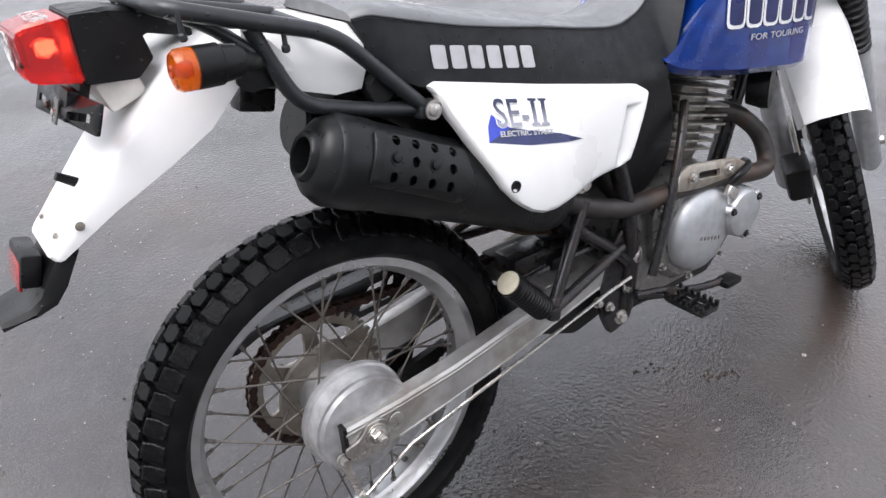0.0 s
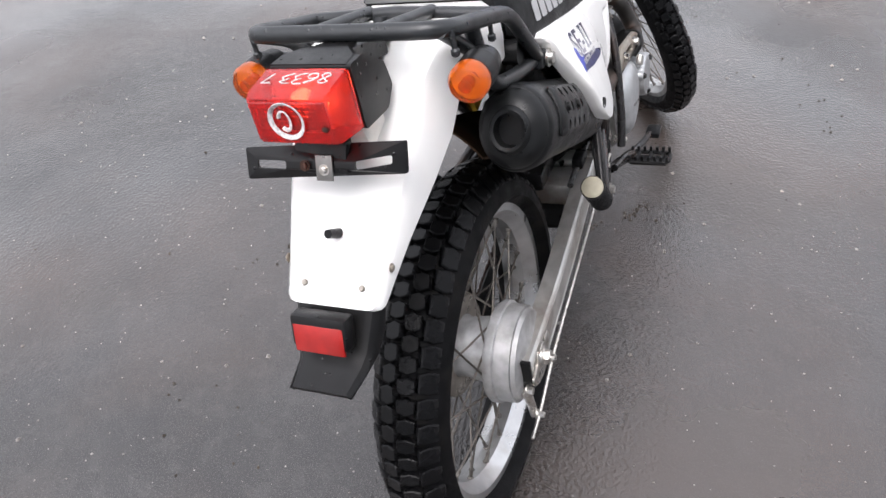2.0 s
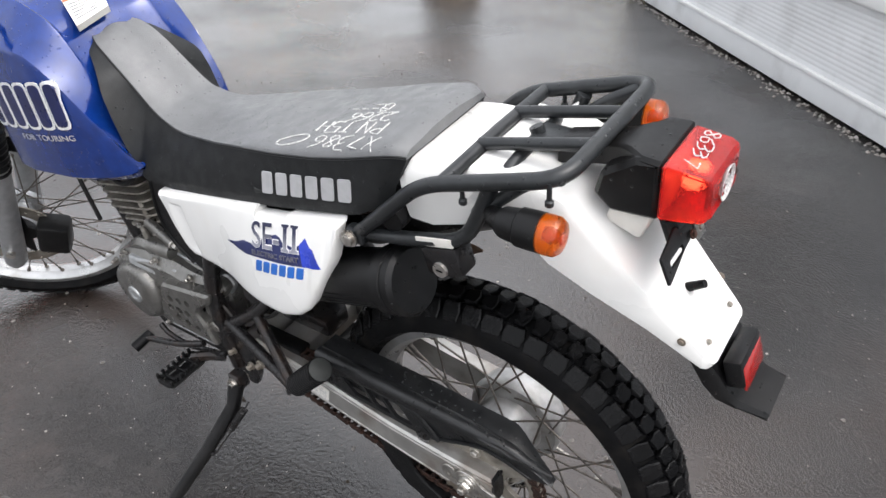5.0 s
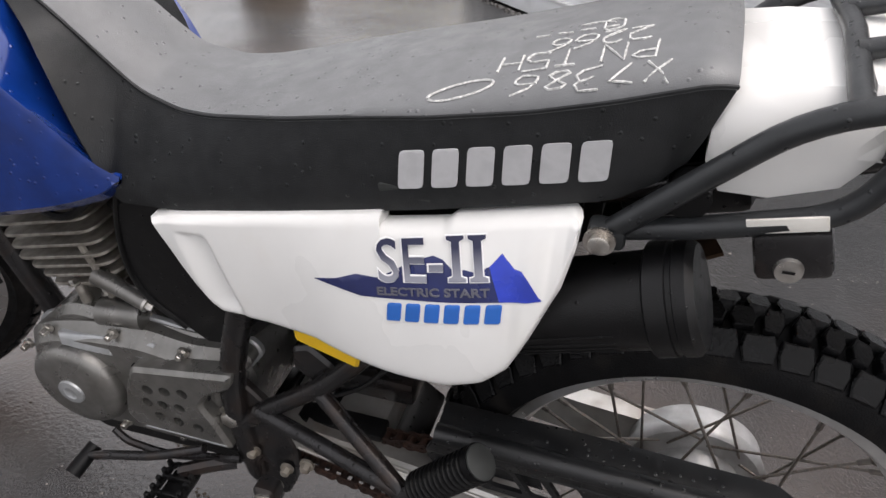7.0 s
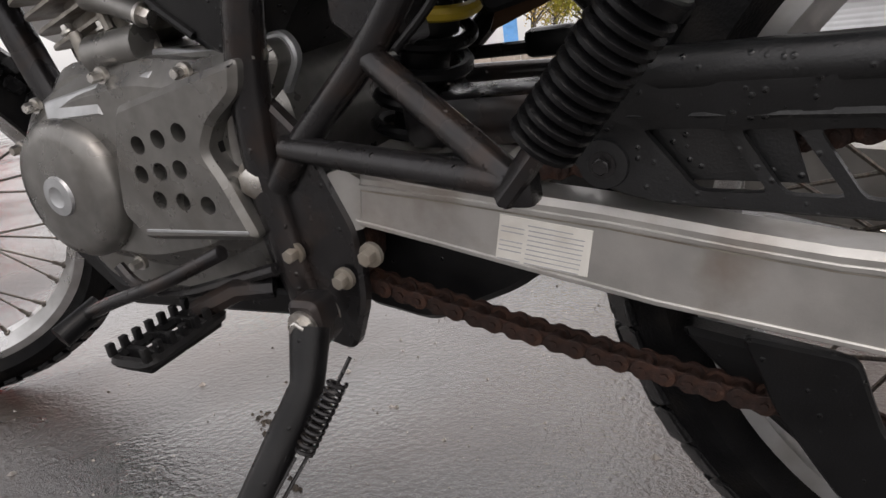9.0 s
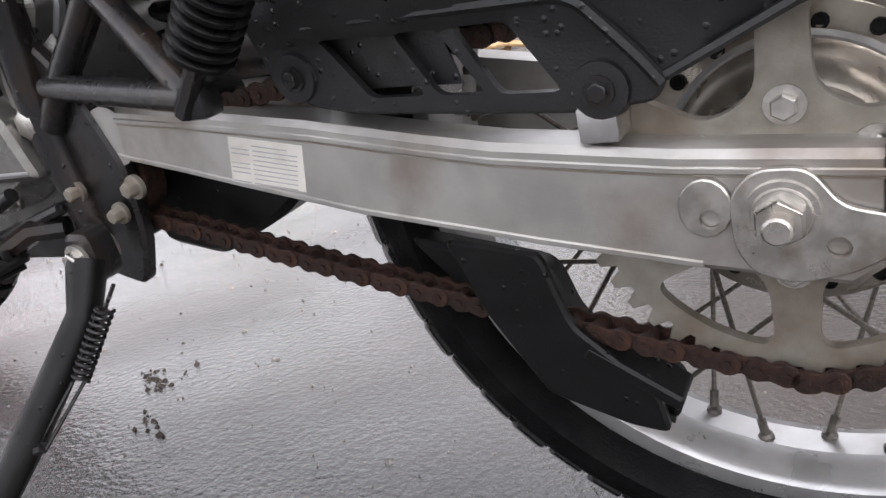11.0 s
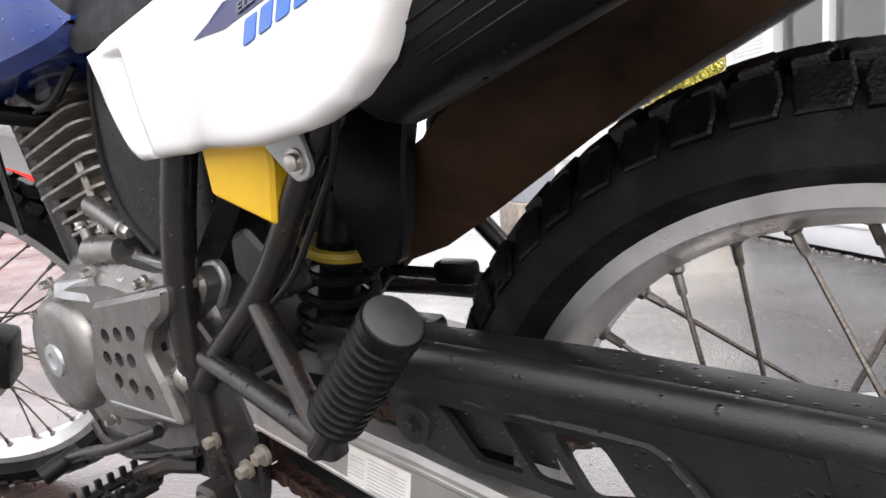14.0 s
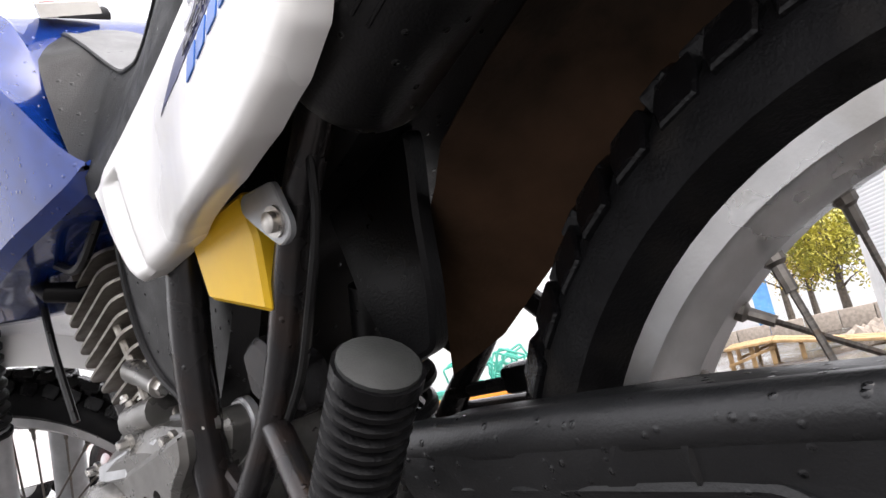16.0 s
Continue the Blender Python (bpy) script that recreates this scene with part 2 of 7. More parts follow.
def fillet(pts, r, closed=False, k=5):
    """A polyline with its corners rounded."""
    pts = [Vector(p) for p in pts]
    out, n = [], len(pts)
    for i, p in enumerate(pts):
        if not closed and i in (0, n - 1):
            out.append(p)
            continue
        a, b = pts[i - 1] - p, pts[(i + 1) % n] - p
        d = min(r, a.length * 0.48, b.length * 0.48)
        s, e = p + a.normalized() * d, p + b.normalized() * d
        for j in range(k + 1):
            t = j / k
            out.append(s * (1 - t) ** 2 + p * (2 * t * (1 - t)) + e * t * t)
    return out


def tube(pts, r, n=10, bm=None, closed=False, bend=0.0, flat=1.0):
    """A round bar along points; r is one radius or one for each point."""
    bm = bm or bmesh.new()
    pts = fillet(pts, bend, closed) if bend else [Vector(p) for p in pts]
    m = len(pts)
    rad = [r] * m if isinstance(r, (int, float)) else r
    tang = [(pts[(i + 1) % m if closed else min(i + 1, m - 1)] - pts[i - 1 if closed or i else 0]).normalized() for i in range(m)]
    u = tang[0].orthogonal().normalized()
    rings = []
    for i, p in enumerate(pts):
        u = (u - tang[i] * u.dot(tang[i])).normalized()
        v = tang[i].cross(u)
        rings.append([bm.verts.new(p + (u * math.cos(a) * flat + v * math.sin(a)) * rad[i]) for a in (2 * math.pi * j / n for j in range(n))])
    for i in range(m if closed else m - 1):
        a, b = rings[i], rings[(i + 1) % m]
        for j in range(n):
            bm.faces.new((a[j], a[(j + 1) % n], b[(j + 1) % n], b[j]))
    if not closed:
        bm.faces.new(rings[0][::-1])
        bm.faces.new(rings[-1])
    return bm


def loft(rings, bm=None, cap=True, closed=True):
    bm = bm or bmesh.new()
    vs = [[bm.verts.new(p) for p in r] for r in rings]
    n = len(rings[0])
    for a, b in zip(vs, vs[1:]):
        for j in range(n if closed else n - 1):
            bm.faces.new((a[j], a[(j + 1) % n], b[(j + 1) % n], b[j]))
    if cap and closed:
        bm.faces.new(vs[0][::-1])
        bm.faces.new(vs[-1])
    return bm


def lathe(profile, n=48, at=(0, 0, 0), bm=None, loop=False):
    """Turns (y, radius) points round the y axis."""
    bm = bm or bmesh.new()
    rings = []
    for k in range(n):
        a = 2 * math.pi * k / n
        rings.append([bm.verts.new((at[0] + r * math.sin(a), at[1] + y, at[2] + r * math.cos(a))) for y, r in profile])
    m = len(profile)
    for k in range(n):
        a, b = rings[k], rings[(k + 1) % n]
        for j in range(m if loop else m - 1):
            bm.faces.new((a[j], a[(j + 1) % m], b[(j + 1) % m], b[j]))
    if not loop:
        for j in (0, m - 1):
            if profile[j][1] > 1e-6:
                bm.faces.new([r[j] for r in rings])
    bmesh.ops.remove_doubles(bm, verts=bm.verts, dist=1e-6)
    return bm


def box(c, s, bevel=0.0, rot=None, bm=None):
    """A block of size s about c, its edges bevelled."""
    own = bmesh.new()
    bmesh.ops.create_cube(own, size=1.0)
    bmesh.ops.scale(own, vec=s, verts=own.verts)
    if bevel:
        bmesh.ops.bevel(own, geom=own.edges[:], offset=bevel, segments=2, affect="EDGES", profile=0.5)
    m = Matrix.Translation(c) @ (rot or Matrix.Identity(4))
    bmesh.ops.transform(own, matrix=m, verts=own.verts)
    if bm is None:
        return own
    add(bm, own)
    return bm


def add(bm, other):
    me = bpy.data.meshes.new("tmp")
    other.to_mesh(me)
    other.free()
    bm.from_mesh(me)
    bpy.data.meshes.remove(me)
    return bm


def inset(pts, d):
    """Moves a closed 2D outline inwards by d."""
    n = len(pts)
    area = sum(pts[i][0] * pts[(i + 1) % n][1] - pts[(i + 1) % n][0] * pts[i][1] for i in range(n))
    sg = 1 if area > 0 else -1
    out = []
    for i in range(n):
        p, q, r = Vector(pts[i - 1]), Vector(pts[i]), Vector(pts[(i + 1) % n])
        a, b = (q - p).normalized(), (r - q).normalized()
        na, nb = Vector((-a.y, a.x)) * sg, Vector((-b.y, b.x)) * sg
        k = max(0.35, 1 + na.dot(nb))
        out.append(tuple(q + (na + nb) * (d / k)))
    return out


def slab(outer, y0, y1, holes=(), ch=0.002, cut=0.0, bend=None, bm=None):
    """A plate with an outline in x and z, from y0 to the chamfered face at y1, with holes through it."""
    own = bmesh.new()
    sg = 1 if y1 > y0 else -1

    def ring(pts, y):
        return [own.verts.new((u, y, v)) for u, v in pts]

    def strip(a, b):
        for i in range(len(a)):
            j = (i + 1) % len(a)
            own.faces.new((a[i], a[j], b[j], b[i]))

    def rim(r):
        return [own.edges.get((r[i], r[(i + 1) % len(r)])) or own.edges.new((r[i], r[(i + 1) % len(r)])) for i in range(len(r))]

    a, b = ring(outer, y0), ring(outer, y1 - sg * ch)
    c = ring(inset(outer, ch), y1)
    strip(a, b), strip(b, c)
    top, low = rim(c), rim(a)
    for h in holes:
        p, q = ring(h, y0), ring(h, y1)
        strip(p, q)
        top, low = top + rim(q), low + rim(p)
    bmesh.ops.triangle_fill(own, use_beauty=True, edges=top)
    bmesh.ops.triangle_fill(own, use_beauty=True, edges=low)
    if cut:
        xs, zs = [p[0] for p in outer], [p[1] for p in outer]
        for lo, hi, ax in ((min(xs), max(xs), 0), (min(zs), max(zs), 2)):
            k = lo + cut
            while k < hi:
                co, no = [0, 0, 0], [0, 0, 0]
                co[ax], no[ax] = k, 1
                bmesh.ops.bisect_plane(own, geom=own.verts[:] + own.edges[:] + own.faces[:], plane_co=co, plane_no=no)
                k += cut
        bmesh.ops.remove_doubles(own, verts=own.verts, dist=2e-4)
        bmesh.ops.dissolve_degenerate(own, edges=own.edges, dist=1e-4)
    if bend:
        for v in own.verts:
            v.co.y += bend(v.co.x, v.co.z)
    if bm is None:
        return own
    return add(bm, own)


def circle(cx, cz, r, n=14, rz=None):
    return [(cx + r * math.cos(2 * math.pi * k / n), cz + (rz or r) * math.sin(2 * math.pi * k / n)) for k in range(n)]


def smooth2(pts, r=0.01, k=4):
    """Rounds the corners of a closed 2D outline."""
    return [(p.x, p.z) for p in fillet([(x, 0, z) for x, z in pts], r, True, k)]


def bolt(at, r, h, axis=(0, 1, 0), sides=6, washer=1.5, bm=None):
    """A hexagon bolt head on its washer, standing out along axis."""
    own = bmesh.new()
    lathe([(0, 0), (0, r * washer), (h * 0.3, r * washer), (h * 0.3, 0)], 16, bm=own)
    lathe([(h * 0.3, 0), (h * 0.3, r), (h * 0.9, r), (h, r * 0.85), (h, 0)], sides, bm=own)
    q = Vector((0, 1, 0)).rotation_difference(Vector(axis)).to_matrix().to_4x4()
    bmesh.ops.transform(own, matrix=Matrix.Translation(at) @ q, verts=own.verts)
    if bm is None:
        return own
    return add(bm, own)


def letters(text, size, parent, name, mat, m, thick=0.0004, shear=0.0, spacing=1.0, align="LEFT", grow=0.0):
    """Raised lettering in the built-in font."""
    cu = bpy.data.curves.new(name, "FONT")
    cu.body, cu.size, cu.extrude, cu.shear, cu.space_character, cu.align_x = text, size, thick, shear, spacing, align
    cu.resolution_u, cu.offset = 3, grow
    tmp = bpy.data.objects.new(name, cu)
    scene.collection.objects.link(tmp)
    bpy.context.view_layer.update()
    me = bpy.data.meshes.new_from_object(tmp.evaluated_get(bpy.context.evaluated_depsgraph_get()))
    bpy.data.objects.remove(tmp)
    bpy.data.curves.remove(cu)
    me.materials.clear()
    me.materials.append(mat)
    ob = new(name, me)
    ob.parent, ob.matrix_basis = parent, m
    return ob


def frame3(o, x, y):
    """A matrix from an origin and two directions."""
    x = Vector(x).normalized()
    z = x.cross(Vector(y)).normalized()
    y = z.cross(x)
    return Matrix(((x.x, y.x, z.x, o[0]), (x.y, y.y, z.y, o[1]), (x.z, y.z, z.z, o[2]), (0, 0, 0, 1)))


def lerp(table, x):
    """Straight lines between rows of (x, values...)."""
    if x <= table[0][0]:
        return table[0][1:]
    for a, b in zip(table, table[1:]):
        if x <= b[0]:
            t = (x - a[0]) / (b[0] - a[0])
            return tuple(p + (q - p) * t for p, q in zip(a[1:], b[1:]))
    return table[-1][1:]


# ---- ground and surroundings ----
def asphalt():
    m = bpy.data.materials.new("wet_asphalt")
    m.use_nodes = True
    n, l = m.node_tree.nodes, m.node_tree.links
    b = n["Principled BSDF"]
    tc = n.new("ShaderNodeTexCoord")

    def noise_(sc, det, lo, hi, a=0.0, c=1.0):
        t = n.new("ShaderNodeTexNoise")
        t.inputs["Scale"].default_value, t.inputs["Detail"].default_value = sc, det
        l.new(tc.outputs["Object"], t.inputs["Vector"])
        r = n.new("ShaderNodeMapRange")
        r.inputs["From Min"].default_value, r.inputs["From Max"].default_value = lo, hi
        r.inputs["To Min"].default_value, r.inputs["To Max"].default_value = a, c
        l.new(t.outputs["Fac"], r.inputs["Value"])
        return r.outputs["Result"]

    def mixc(f, a, c):
        x = n.new("ShaderNodeMix")
        x.data_type = "RGBA"
        l.new(f, x.inputs["Factor"])
        for s, v in ((6, a), (7, c)):
            if isinstance(v, tuple):
                x.inputs[s].default_value = (*v, 1)
            else:
                l.new(v, x.inputs[s])
        return x.outputs[2]

    base = mixc(noise_(3.0, 5, 0.35, 0.65), (0.017, 0.0155, 0.0155), (0.032, 0.0295, 0.0285))
    base = mixc(noise_(20, 6, 0.48, 0.72, 0, 0.35), base, (0.058, 0.055, 0.053))
    base = mixc(noise_(420, 2, 0.55, 0.72), base, (0.10, 0.095, 0.09))
    base = mixc(noise_(1.1, 5, 0.44, 0.66, 0, 0.75), base, (0.054, 0.037, 0.029))
    l.new(base, b.inputs["Base Color"])
    wet = noise_(1.3, 5, 0.46, 0.64, 0.06, 0.34)
    l.new(wet, b.inputs["Roughness"])
    film = noise_(0.9, 4, 0.42, 0.60, 0.0, 0.62)  # standing water over the wet stone
    l.new(film, b.inputs["Coat Weight"])
    b.inputs["Coat Roughness"].default_value, b.inputs["Coat IOR"].default_value = 0.06, 1.5
    b.inputs["IOR"].default_value = 1.5
    b.inputs["Specular IOR Level"].default_value = 0.8
    h1, h2, h3 = noise_(240, 3, 0.2, 0.8), noise_(18, 4, 0.2, 0.8), noise_(105, 3, 0.25, 0.75)
    b1, b2 = n.new("ShaderNodeBump"), n.new("ShaderNodeBump")
    b1.inputs["Strength"].default_value, b1.inputs["Distance"].default_value = 0.45, 0.0013
    b3 = n.new("ShaderNodeBump")
    b3.inputs["Strength"].default_value, b3.inputs["Distance"].default_value = 0.45, 0.0028
    l.new(h3, b3.inputs["Height"])
    b2.inputs["Strength"].default_value, b2.inputs["Distance"].default_value = 0.4, 0.003
    l.new(h1, b1.inputs["Height"])
    l.new(h2, b2.inputs["Height"])
    l.new(b2.outputs[0], b3.inputs["Normal"])
    l.new(b3.outputs[0], b1.inputs["Normal"])
    l.new(b1.outputs[0], b.inputs["Normal"])
    b4 = n.new("ShaderNodeBump")
    b4.inputs["Strength"].default_value, b4.inputs["Distance"].default_value = 0.35, 0.0022
    l.new(noise_(11, 3, 0.2, 0.8), b4.inputs["Height"])
    b5 = n.new("ShaderNodeBump")
    b5.inputs["Strength"].default_value, b5.inputs["Distance"].default_value = 0.7, 0.0017
    l.new(h3, b5.inputs["Height"])
    l.new(b4.outputs[0], b5.inputs["Normal"])
    l.new(b5.outputs[0], b.inputs["Coat Normal"])
    return m


gm = bmesh.new()
bmesh.ops.create_grid(gm, x_segments=2, y_segments=2, size=400)
ground = part("ground", gm, asphalt(), None)
tagged(ground, "wet dark grey asphalt yard with shallow puddles", "ground", kind="structure")


def scatter(name, mat, n, size, spot, seed=3):
    """Small stones as one mesh; spot(rng) gives x, y or None."""
    rng = random.Random(seed)
    verts, faces = [], []
    for _ in range(n):
        p = spot(rng)
        if p is None:
            continue
        s = size * rng.uniform(0.35, 1.0) ** 1.5
        a = rng.uniform(0, 6.28)
        k = len(verts)
        for j in range(5):
            b = a + j * 1.2566 + rng.uniform(-0.3, 0.3)
            verts.append((p[0] + s * math.cos(b), p[1] + s * math.sin(b), -0.001))
        verts.append((p[0] + s * rng.uniform(-0.3, 0.3), p[1] + s * rng.uniform(-0.3, 0.3), s * rng.uniform(0.5, 1.0)))
        faces += [(k + j, k + (j + 1) % 5, k + 5) for j in range(5)]
    me = bpy.data.meshes.new(name)
    me.from_pydata(verts, [], faces)
    me.materials.append(mat)
    return new(name, me)


GRIT = material("grit", (0.22, 0.205, 0.19), 0.45, vary=0.5, scale=30, stain=(0.35, 0.3, 0.26), amount=0.4, sscale=8)
LITTER = material("leaf_litter", (0.035, 0.026, 0.018), 0.7, vary=0.5, scale=40)
WALLM = material("painted_steel_siding", (0.72, 0.73, 0.74), 0.4, vary=0.05, scale=3, stain=(0.36, 0.36, 0.35), amount=0.25, sscale=5)
TRIM = material("white_trim", (0.78, 0.78, 0.77), 0.4, vary=0.04, scale=5, stain=(0.5, 0.5, 0.48), amount=0.2, sscale=7)
PLINTH = material("grey_plinth", (0.40, 0.41, 0.42), 0.5, vary=0.06, scale=4, stain=(0.22, 0.21, 0.2), amount=0.3, sscale=9)
GLASS = bpy.data.materials.new("window_glass")
GLASS.use_nodes = True
gb = GLASS.node_tree.nodes["Principled BSDF"]
gb.inputs["Transmission Weight"].default_value, gb.inputs["Roughness"].default_value, gb.inputs["IOR"].default_value = 1.0, 0.02, 1.45
CURTAIN = material("beige_blind", (0.45, 0.4, 0.32), 0.8, vary=0.2, scale=8)
TEAL = material("teal_paint", (0.05, 0.36, 0.28), 0.5, vary=0.15, scale=6, stain=(0.2, 0.25, 0.22), amount=0.3)
ORANGE_P = material("orange_paint", (0.8, 0.32, 0.04), 0.5, vary=0.15, scale=6)
BLUE_P = material("blue_sheet", (0.1, 0.3, 0.62), 0.5, vary=0.12, scale=3, stain=(0.3, 0.4, 0.5), amount=0.25)
CONC = material("concrete", (0.3, 0.26, 0.22), 0.8, vary=0.2, scale=20, bump=0.3, bscale=80)
BOXG = material("grey_cabinet", (0.34, 0.36, 0.39), 0.5, vary=0.06, scale=6)
TIMBER = material("raw_timber", (0.42, 0.27, 0.13), 0.7, vary=0.25, scale=12, stain=(0.3, 0.18, 0.07), amount=0.4)
BARK = material("bark", (0.09, 0.075, 0.06), 0.85, vary=0.3, scale=20, bump=0.4, bscale=60)
LEAF_GREEN = material("yellow_green_leaf", (0.40, 0.36, 0.05), 0.6, vary=0.45, scale=2.0, stain=(0.2, 0.24, 0.05), amount=0.6, sscale=1.5)
LEAF = material("autumn_leaf", (0.52, 0.36, 0.06), 0.6, vary=0.45, scale=2.0, stain=(0.3, 0.32, 0.07), amount=0.6, sscale=1.2)
CAR_RED = material("red_car_paint", (0.5, 0.02, 0.015), 0.25, vary=0.06, coat=0.7)
CAR_WHITE = material("white_car_paint", (0.75, 0.75, 0.75), 0.25, vary=0.03, coat=0.7)
CARGLASS = material("car_glass", (0.02, 0.025, 0.03), 0.08, vary=0.1)
ROCKM = material("rubble", (0.28, 0.24, 0.2), 0.8, vary=0.3, scale=5, bump=0.4, bscale=20)
FARWALL = material("pale_shed_wall", (0.55, 0.56, 0.58), 0.6, vary=0.08, scale=1.5)

grit = scatter("gravel", GRIT, 6500, 0.0036, lambda r: (r.uniform(-1.8, 3.2), r.uniform(-2.6, 1.9)))
tagged(grit, "fine pale grit scattered over the wet asphalt", "gravel", kind="stuff")


pebbles = scatter("pebbles", GRIT, 420, 0.0085, lambda r: (r.uniform(-1.8, 2.6), r.uniform(-2.4, 1.8)), 57)
tagged(pebbles, "loose wet pebbles and chips on the asphalt", "pebbles", kind="stuff")


def crack_spot(r):
    t = r.random()
    k = r.choice((0, 1, 1, 2))
    a, b = (((0.77, -0.07), (0.93, -0.23)), ((0.83, -0.08), (0.90, -0.13)), ((0.72, 0.02), (0.80, -0.02)))[k]
    return (a[0] + (b[0] - a[0]) * t + r.gauss(0, 0.008), a[1] + (b[1] - a[1]) * t + r.gauss(0, 0.008))


def litter_spot(r):
    """Scraps along the crack, in a few patches and strewn thinly about."""
    k = r.random()
    if k < 0.22:
        return crack_spot(r)
    if k < 0.7:
        a, b = r.choice(((0.35, 0.75), (-0.1, 0.62), (1.1, 0.95), (0.2, -0.9), (0.9, -0.75), (-0.6, 0.9), (1.6, -0.6)))
        return (a + r.gauss(0, 0.09), b + r.gauss(0, 0.09))
    return (r.uniform(-1.8, 3.0), r.uniform(-2.4, 1.8))


litter = scatter("litter", LITTER, 330, 0.0065, litter_spot, 5)
tagged(litter, "dark crumbs and leaf scraps on the asphalt", "litter", kind="stuff")

# site office: corrugated siding, plinth, long window
W0, WD = Vector((1.436, -4.097, 0)), Vector((-0.71, 0.704, 0)).normalized()
WN = Vector((WD.y, -WD.x, 0))  # outwards, towards the yard
if WN.dot(Vector((0, 0, 0)) - W0) < 0:
    WN = -WN
OFFICE = Matrix(((WD.x, -WN.x, 0, W0.x), (WD.y, -WN.y, 0, W0.y), (0, 0, 1, 0), (0, 0, 0, 1)))  # x along the wall, y into the building
office = new("site_office")
office.matrix_world = OFFICE
tagged(office, "pale grey corrugated site office with white-framed windows", "building")


def siding(x0, x1, z0, z1, y=0.0, pitch=0.0215):
    bm = bmesh.new()
    prof, z = [], z0
    while z < z1 - 1e-4:
        for dz, dy in ((0.0, 0.0), (0.3, -0.002), (0.7, -0.002), (0.95, 0.0)):
            if z + dz * pitch < z1:
                prof.append((y + dy, z + dz * pitch))
        z += pitch
    prof.append((y, z1))
    ring0 = [(x0, a, b) for a, b in prof] + [(x0, y + 0.06, z1), (x0, y + 0.06, z0)]
    ring1 = [(x1, a, b) for _, a, b in ring0]
    return loft([ring0, ring1], bm)


WIN = [(0.42, 1.32), (1.40, 2.30)]
part("siding_panel", siding(0.0, 7.0, 0.15, 0.50), WALLM, office)
part("siding_panel", siding(0.0, 0.34, 0.50, 2.3), WALLM, office)
part("siding_panel", siding(2.40, 7.0, 0.50, 2.3), WALLM, office)
part("siding_panel", siding(0.34, 2.40, 1.65, 2.3), WALLM, office)
part("plinth", box((3.5, 0.03, 0.079), (7.02, 0.075, 0.115), 0.004), WALLM, office, "smooth pale grey plinth board")
part("base_beam", box((3.5, 0.10, 0.03), (6.9, 0.10, 0.075), 0.004), BLACK, office, "dark recessed base beam")
part("plinth_strip", box((3.5, -0.006, 0.143), (7.03, 0.03, 0.016), 0.003), TRIM, office, "white drip strip")
part("corner_post", box((-0.03, 0.02, 1.18), (0.07, 0.09, 2.3), 0.006), TRIM, office)
part("end_wall", siding(0.0, 3.0, 0.15, 2.3), WALLM, office).matrix_basis = Matrix.Translation((-0.01, 3.05, 0)) @ Matrix.Rotation(radians(-90), 4, "Z")
part("back_wall", box((3.5, 3.0, 1.2), (7.0, 0.06, 2.2)), WALLM, office)
part("far_end_wall", box((7.0, 1.5, 1.2), (0.06, 3.0, 2.2)), WALLM, office)
part("floor_slab", box((3.5, 1.5, 0.1), (6.9, 2.9, 0.08)), PLINTH, office)
part("roof", box((3.5, 1.5, 2.36), (7.3, 3.3, 0.12), 0.02), PLINTH, office, "flat grey roof with a small overhang")
part("sill_board", box((1.37, 0.0, 0.53), (2.12, 0.10, 0.07), 0.006), TRIM, office, "white sill board")
for a, b in WIN:
    fr = bmesh.new()
    for c, s in (((a - 0.02, 0.02, 1.1), (0.09, 0.09, 1.1)), ((b + 0.02, 0.02, 1.1), (0.06, 0.09, 1.1)), (((a + b) / 2, 0.02, 0.595), (b - a, 0.08, 0.07)), (((a + b) / 2, 0.02, 1.62), (b - a, 0.08, 0.07)), (((a + b) / 2, 0.025, 1.1), (0.05, 0.06, 1.0))):
        box(c, s, 0.005, bm=fr)
    w = part("window", fr, TRIM, office, "white-framed office window")
    for k in (0, 1):
        h = (b - a) / 2
        g = part("pane", box((a + h * (k + 0.5), 0.035, 1.1), (h - 0.03, 0.006, 1.0)), GLASS, w, "clear glass pane")
        g.visible_shadow = False
part("blind", box((1.9, 0.25, 1.3), (0.8, 0.02, 1.0)), CURTAIN, office)
# plain green cloth shape added for the green behind the window
part("coat", loft([[(0.92 + x * k, 0.35 + y * k, z) for x, y in ((-0.1, 0), (-0.04, -0.05), (0.06, -0.04), (0.1, 0.02), (0, 0.06))] for z, k in ((0.62, 1.0), (0.85, 0.9), (1.1, 0.6))]), TEAL, office, "green cloth hanging indoors")
part("desk", box((1.2, 0.6, 0.72), (1.6, 0.6, 0.05), 0.005), TIMBER, office)
rub = scatter("wall_gravel", GRIT, 900, 0.013, lambda r: tuple((W0 + WD * r.uniform(-0.1, 6.5) + WN * abs(r.gauss(0, 0.03)))[:2]), 9)
tagged(rub, "line of grit and rubble along the office wall", "gravel", kind="stuff")

# electrical cabinet on a concrete block
cab = new("electrical_cabinet")
cab.matrix_world = pose(2.72, -3.86, 0, 0, 0, -35)
tagged(cab, "grey steel electrical cabinet standing on a concrete block", "cabinet")
part("concrete_block", box((0, 0, 0.11), (0.36, 0.32, 0.22), 0.012), CONC, cab, "brown-grey concrete block")
part("body", box((0, 0, 0.55), (0.29, 0.24, 0.66), 0.01), BOXG, cab)
part("door", box((0, -0.124, 0.55), (0.25, 0.012, 0.60), 0.004), BOXG, cab)
part("handle", box((0.09, -0.134, 0.55), (0.015, 0.012, 0.07), 0.003), BLACK, cab)


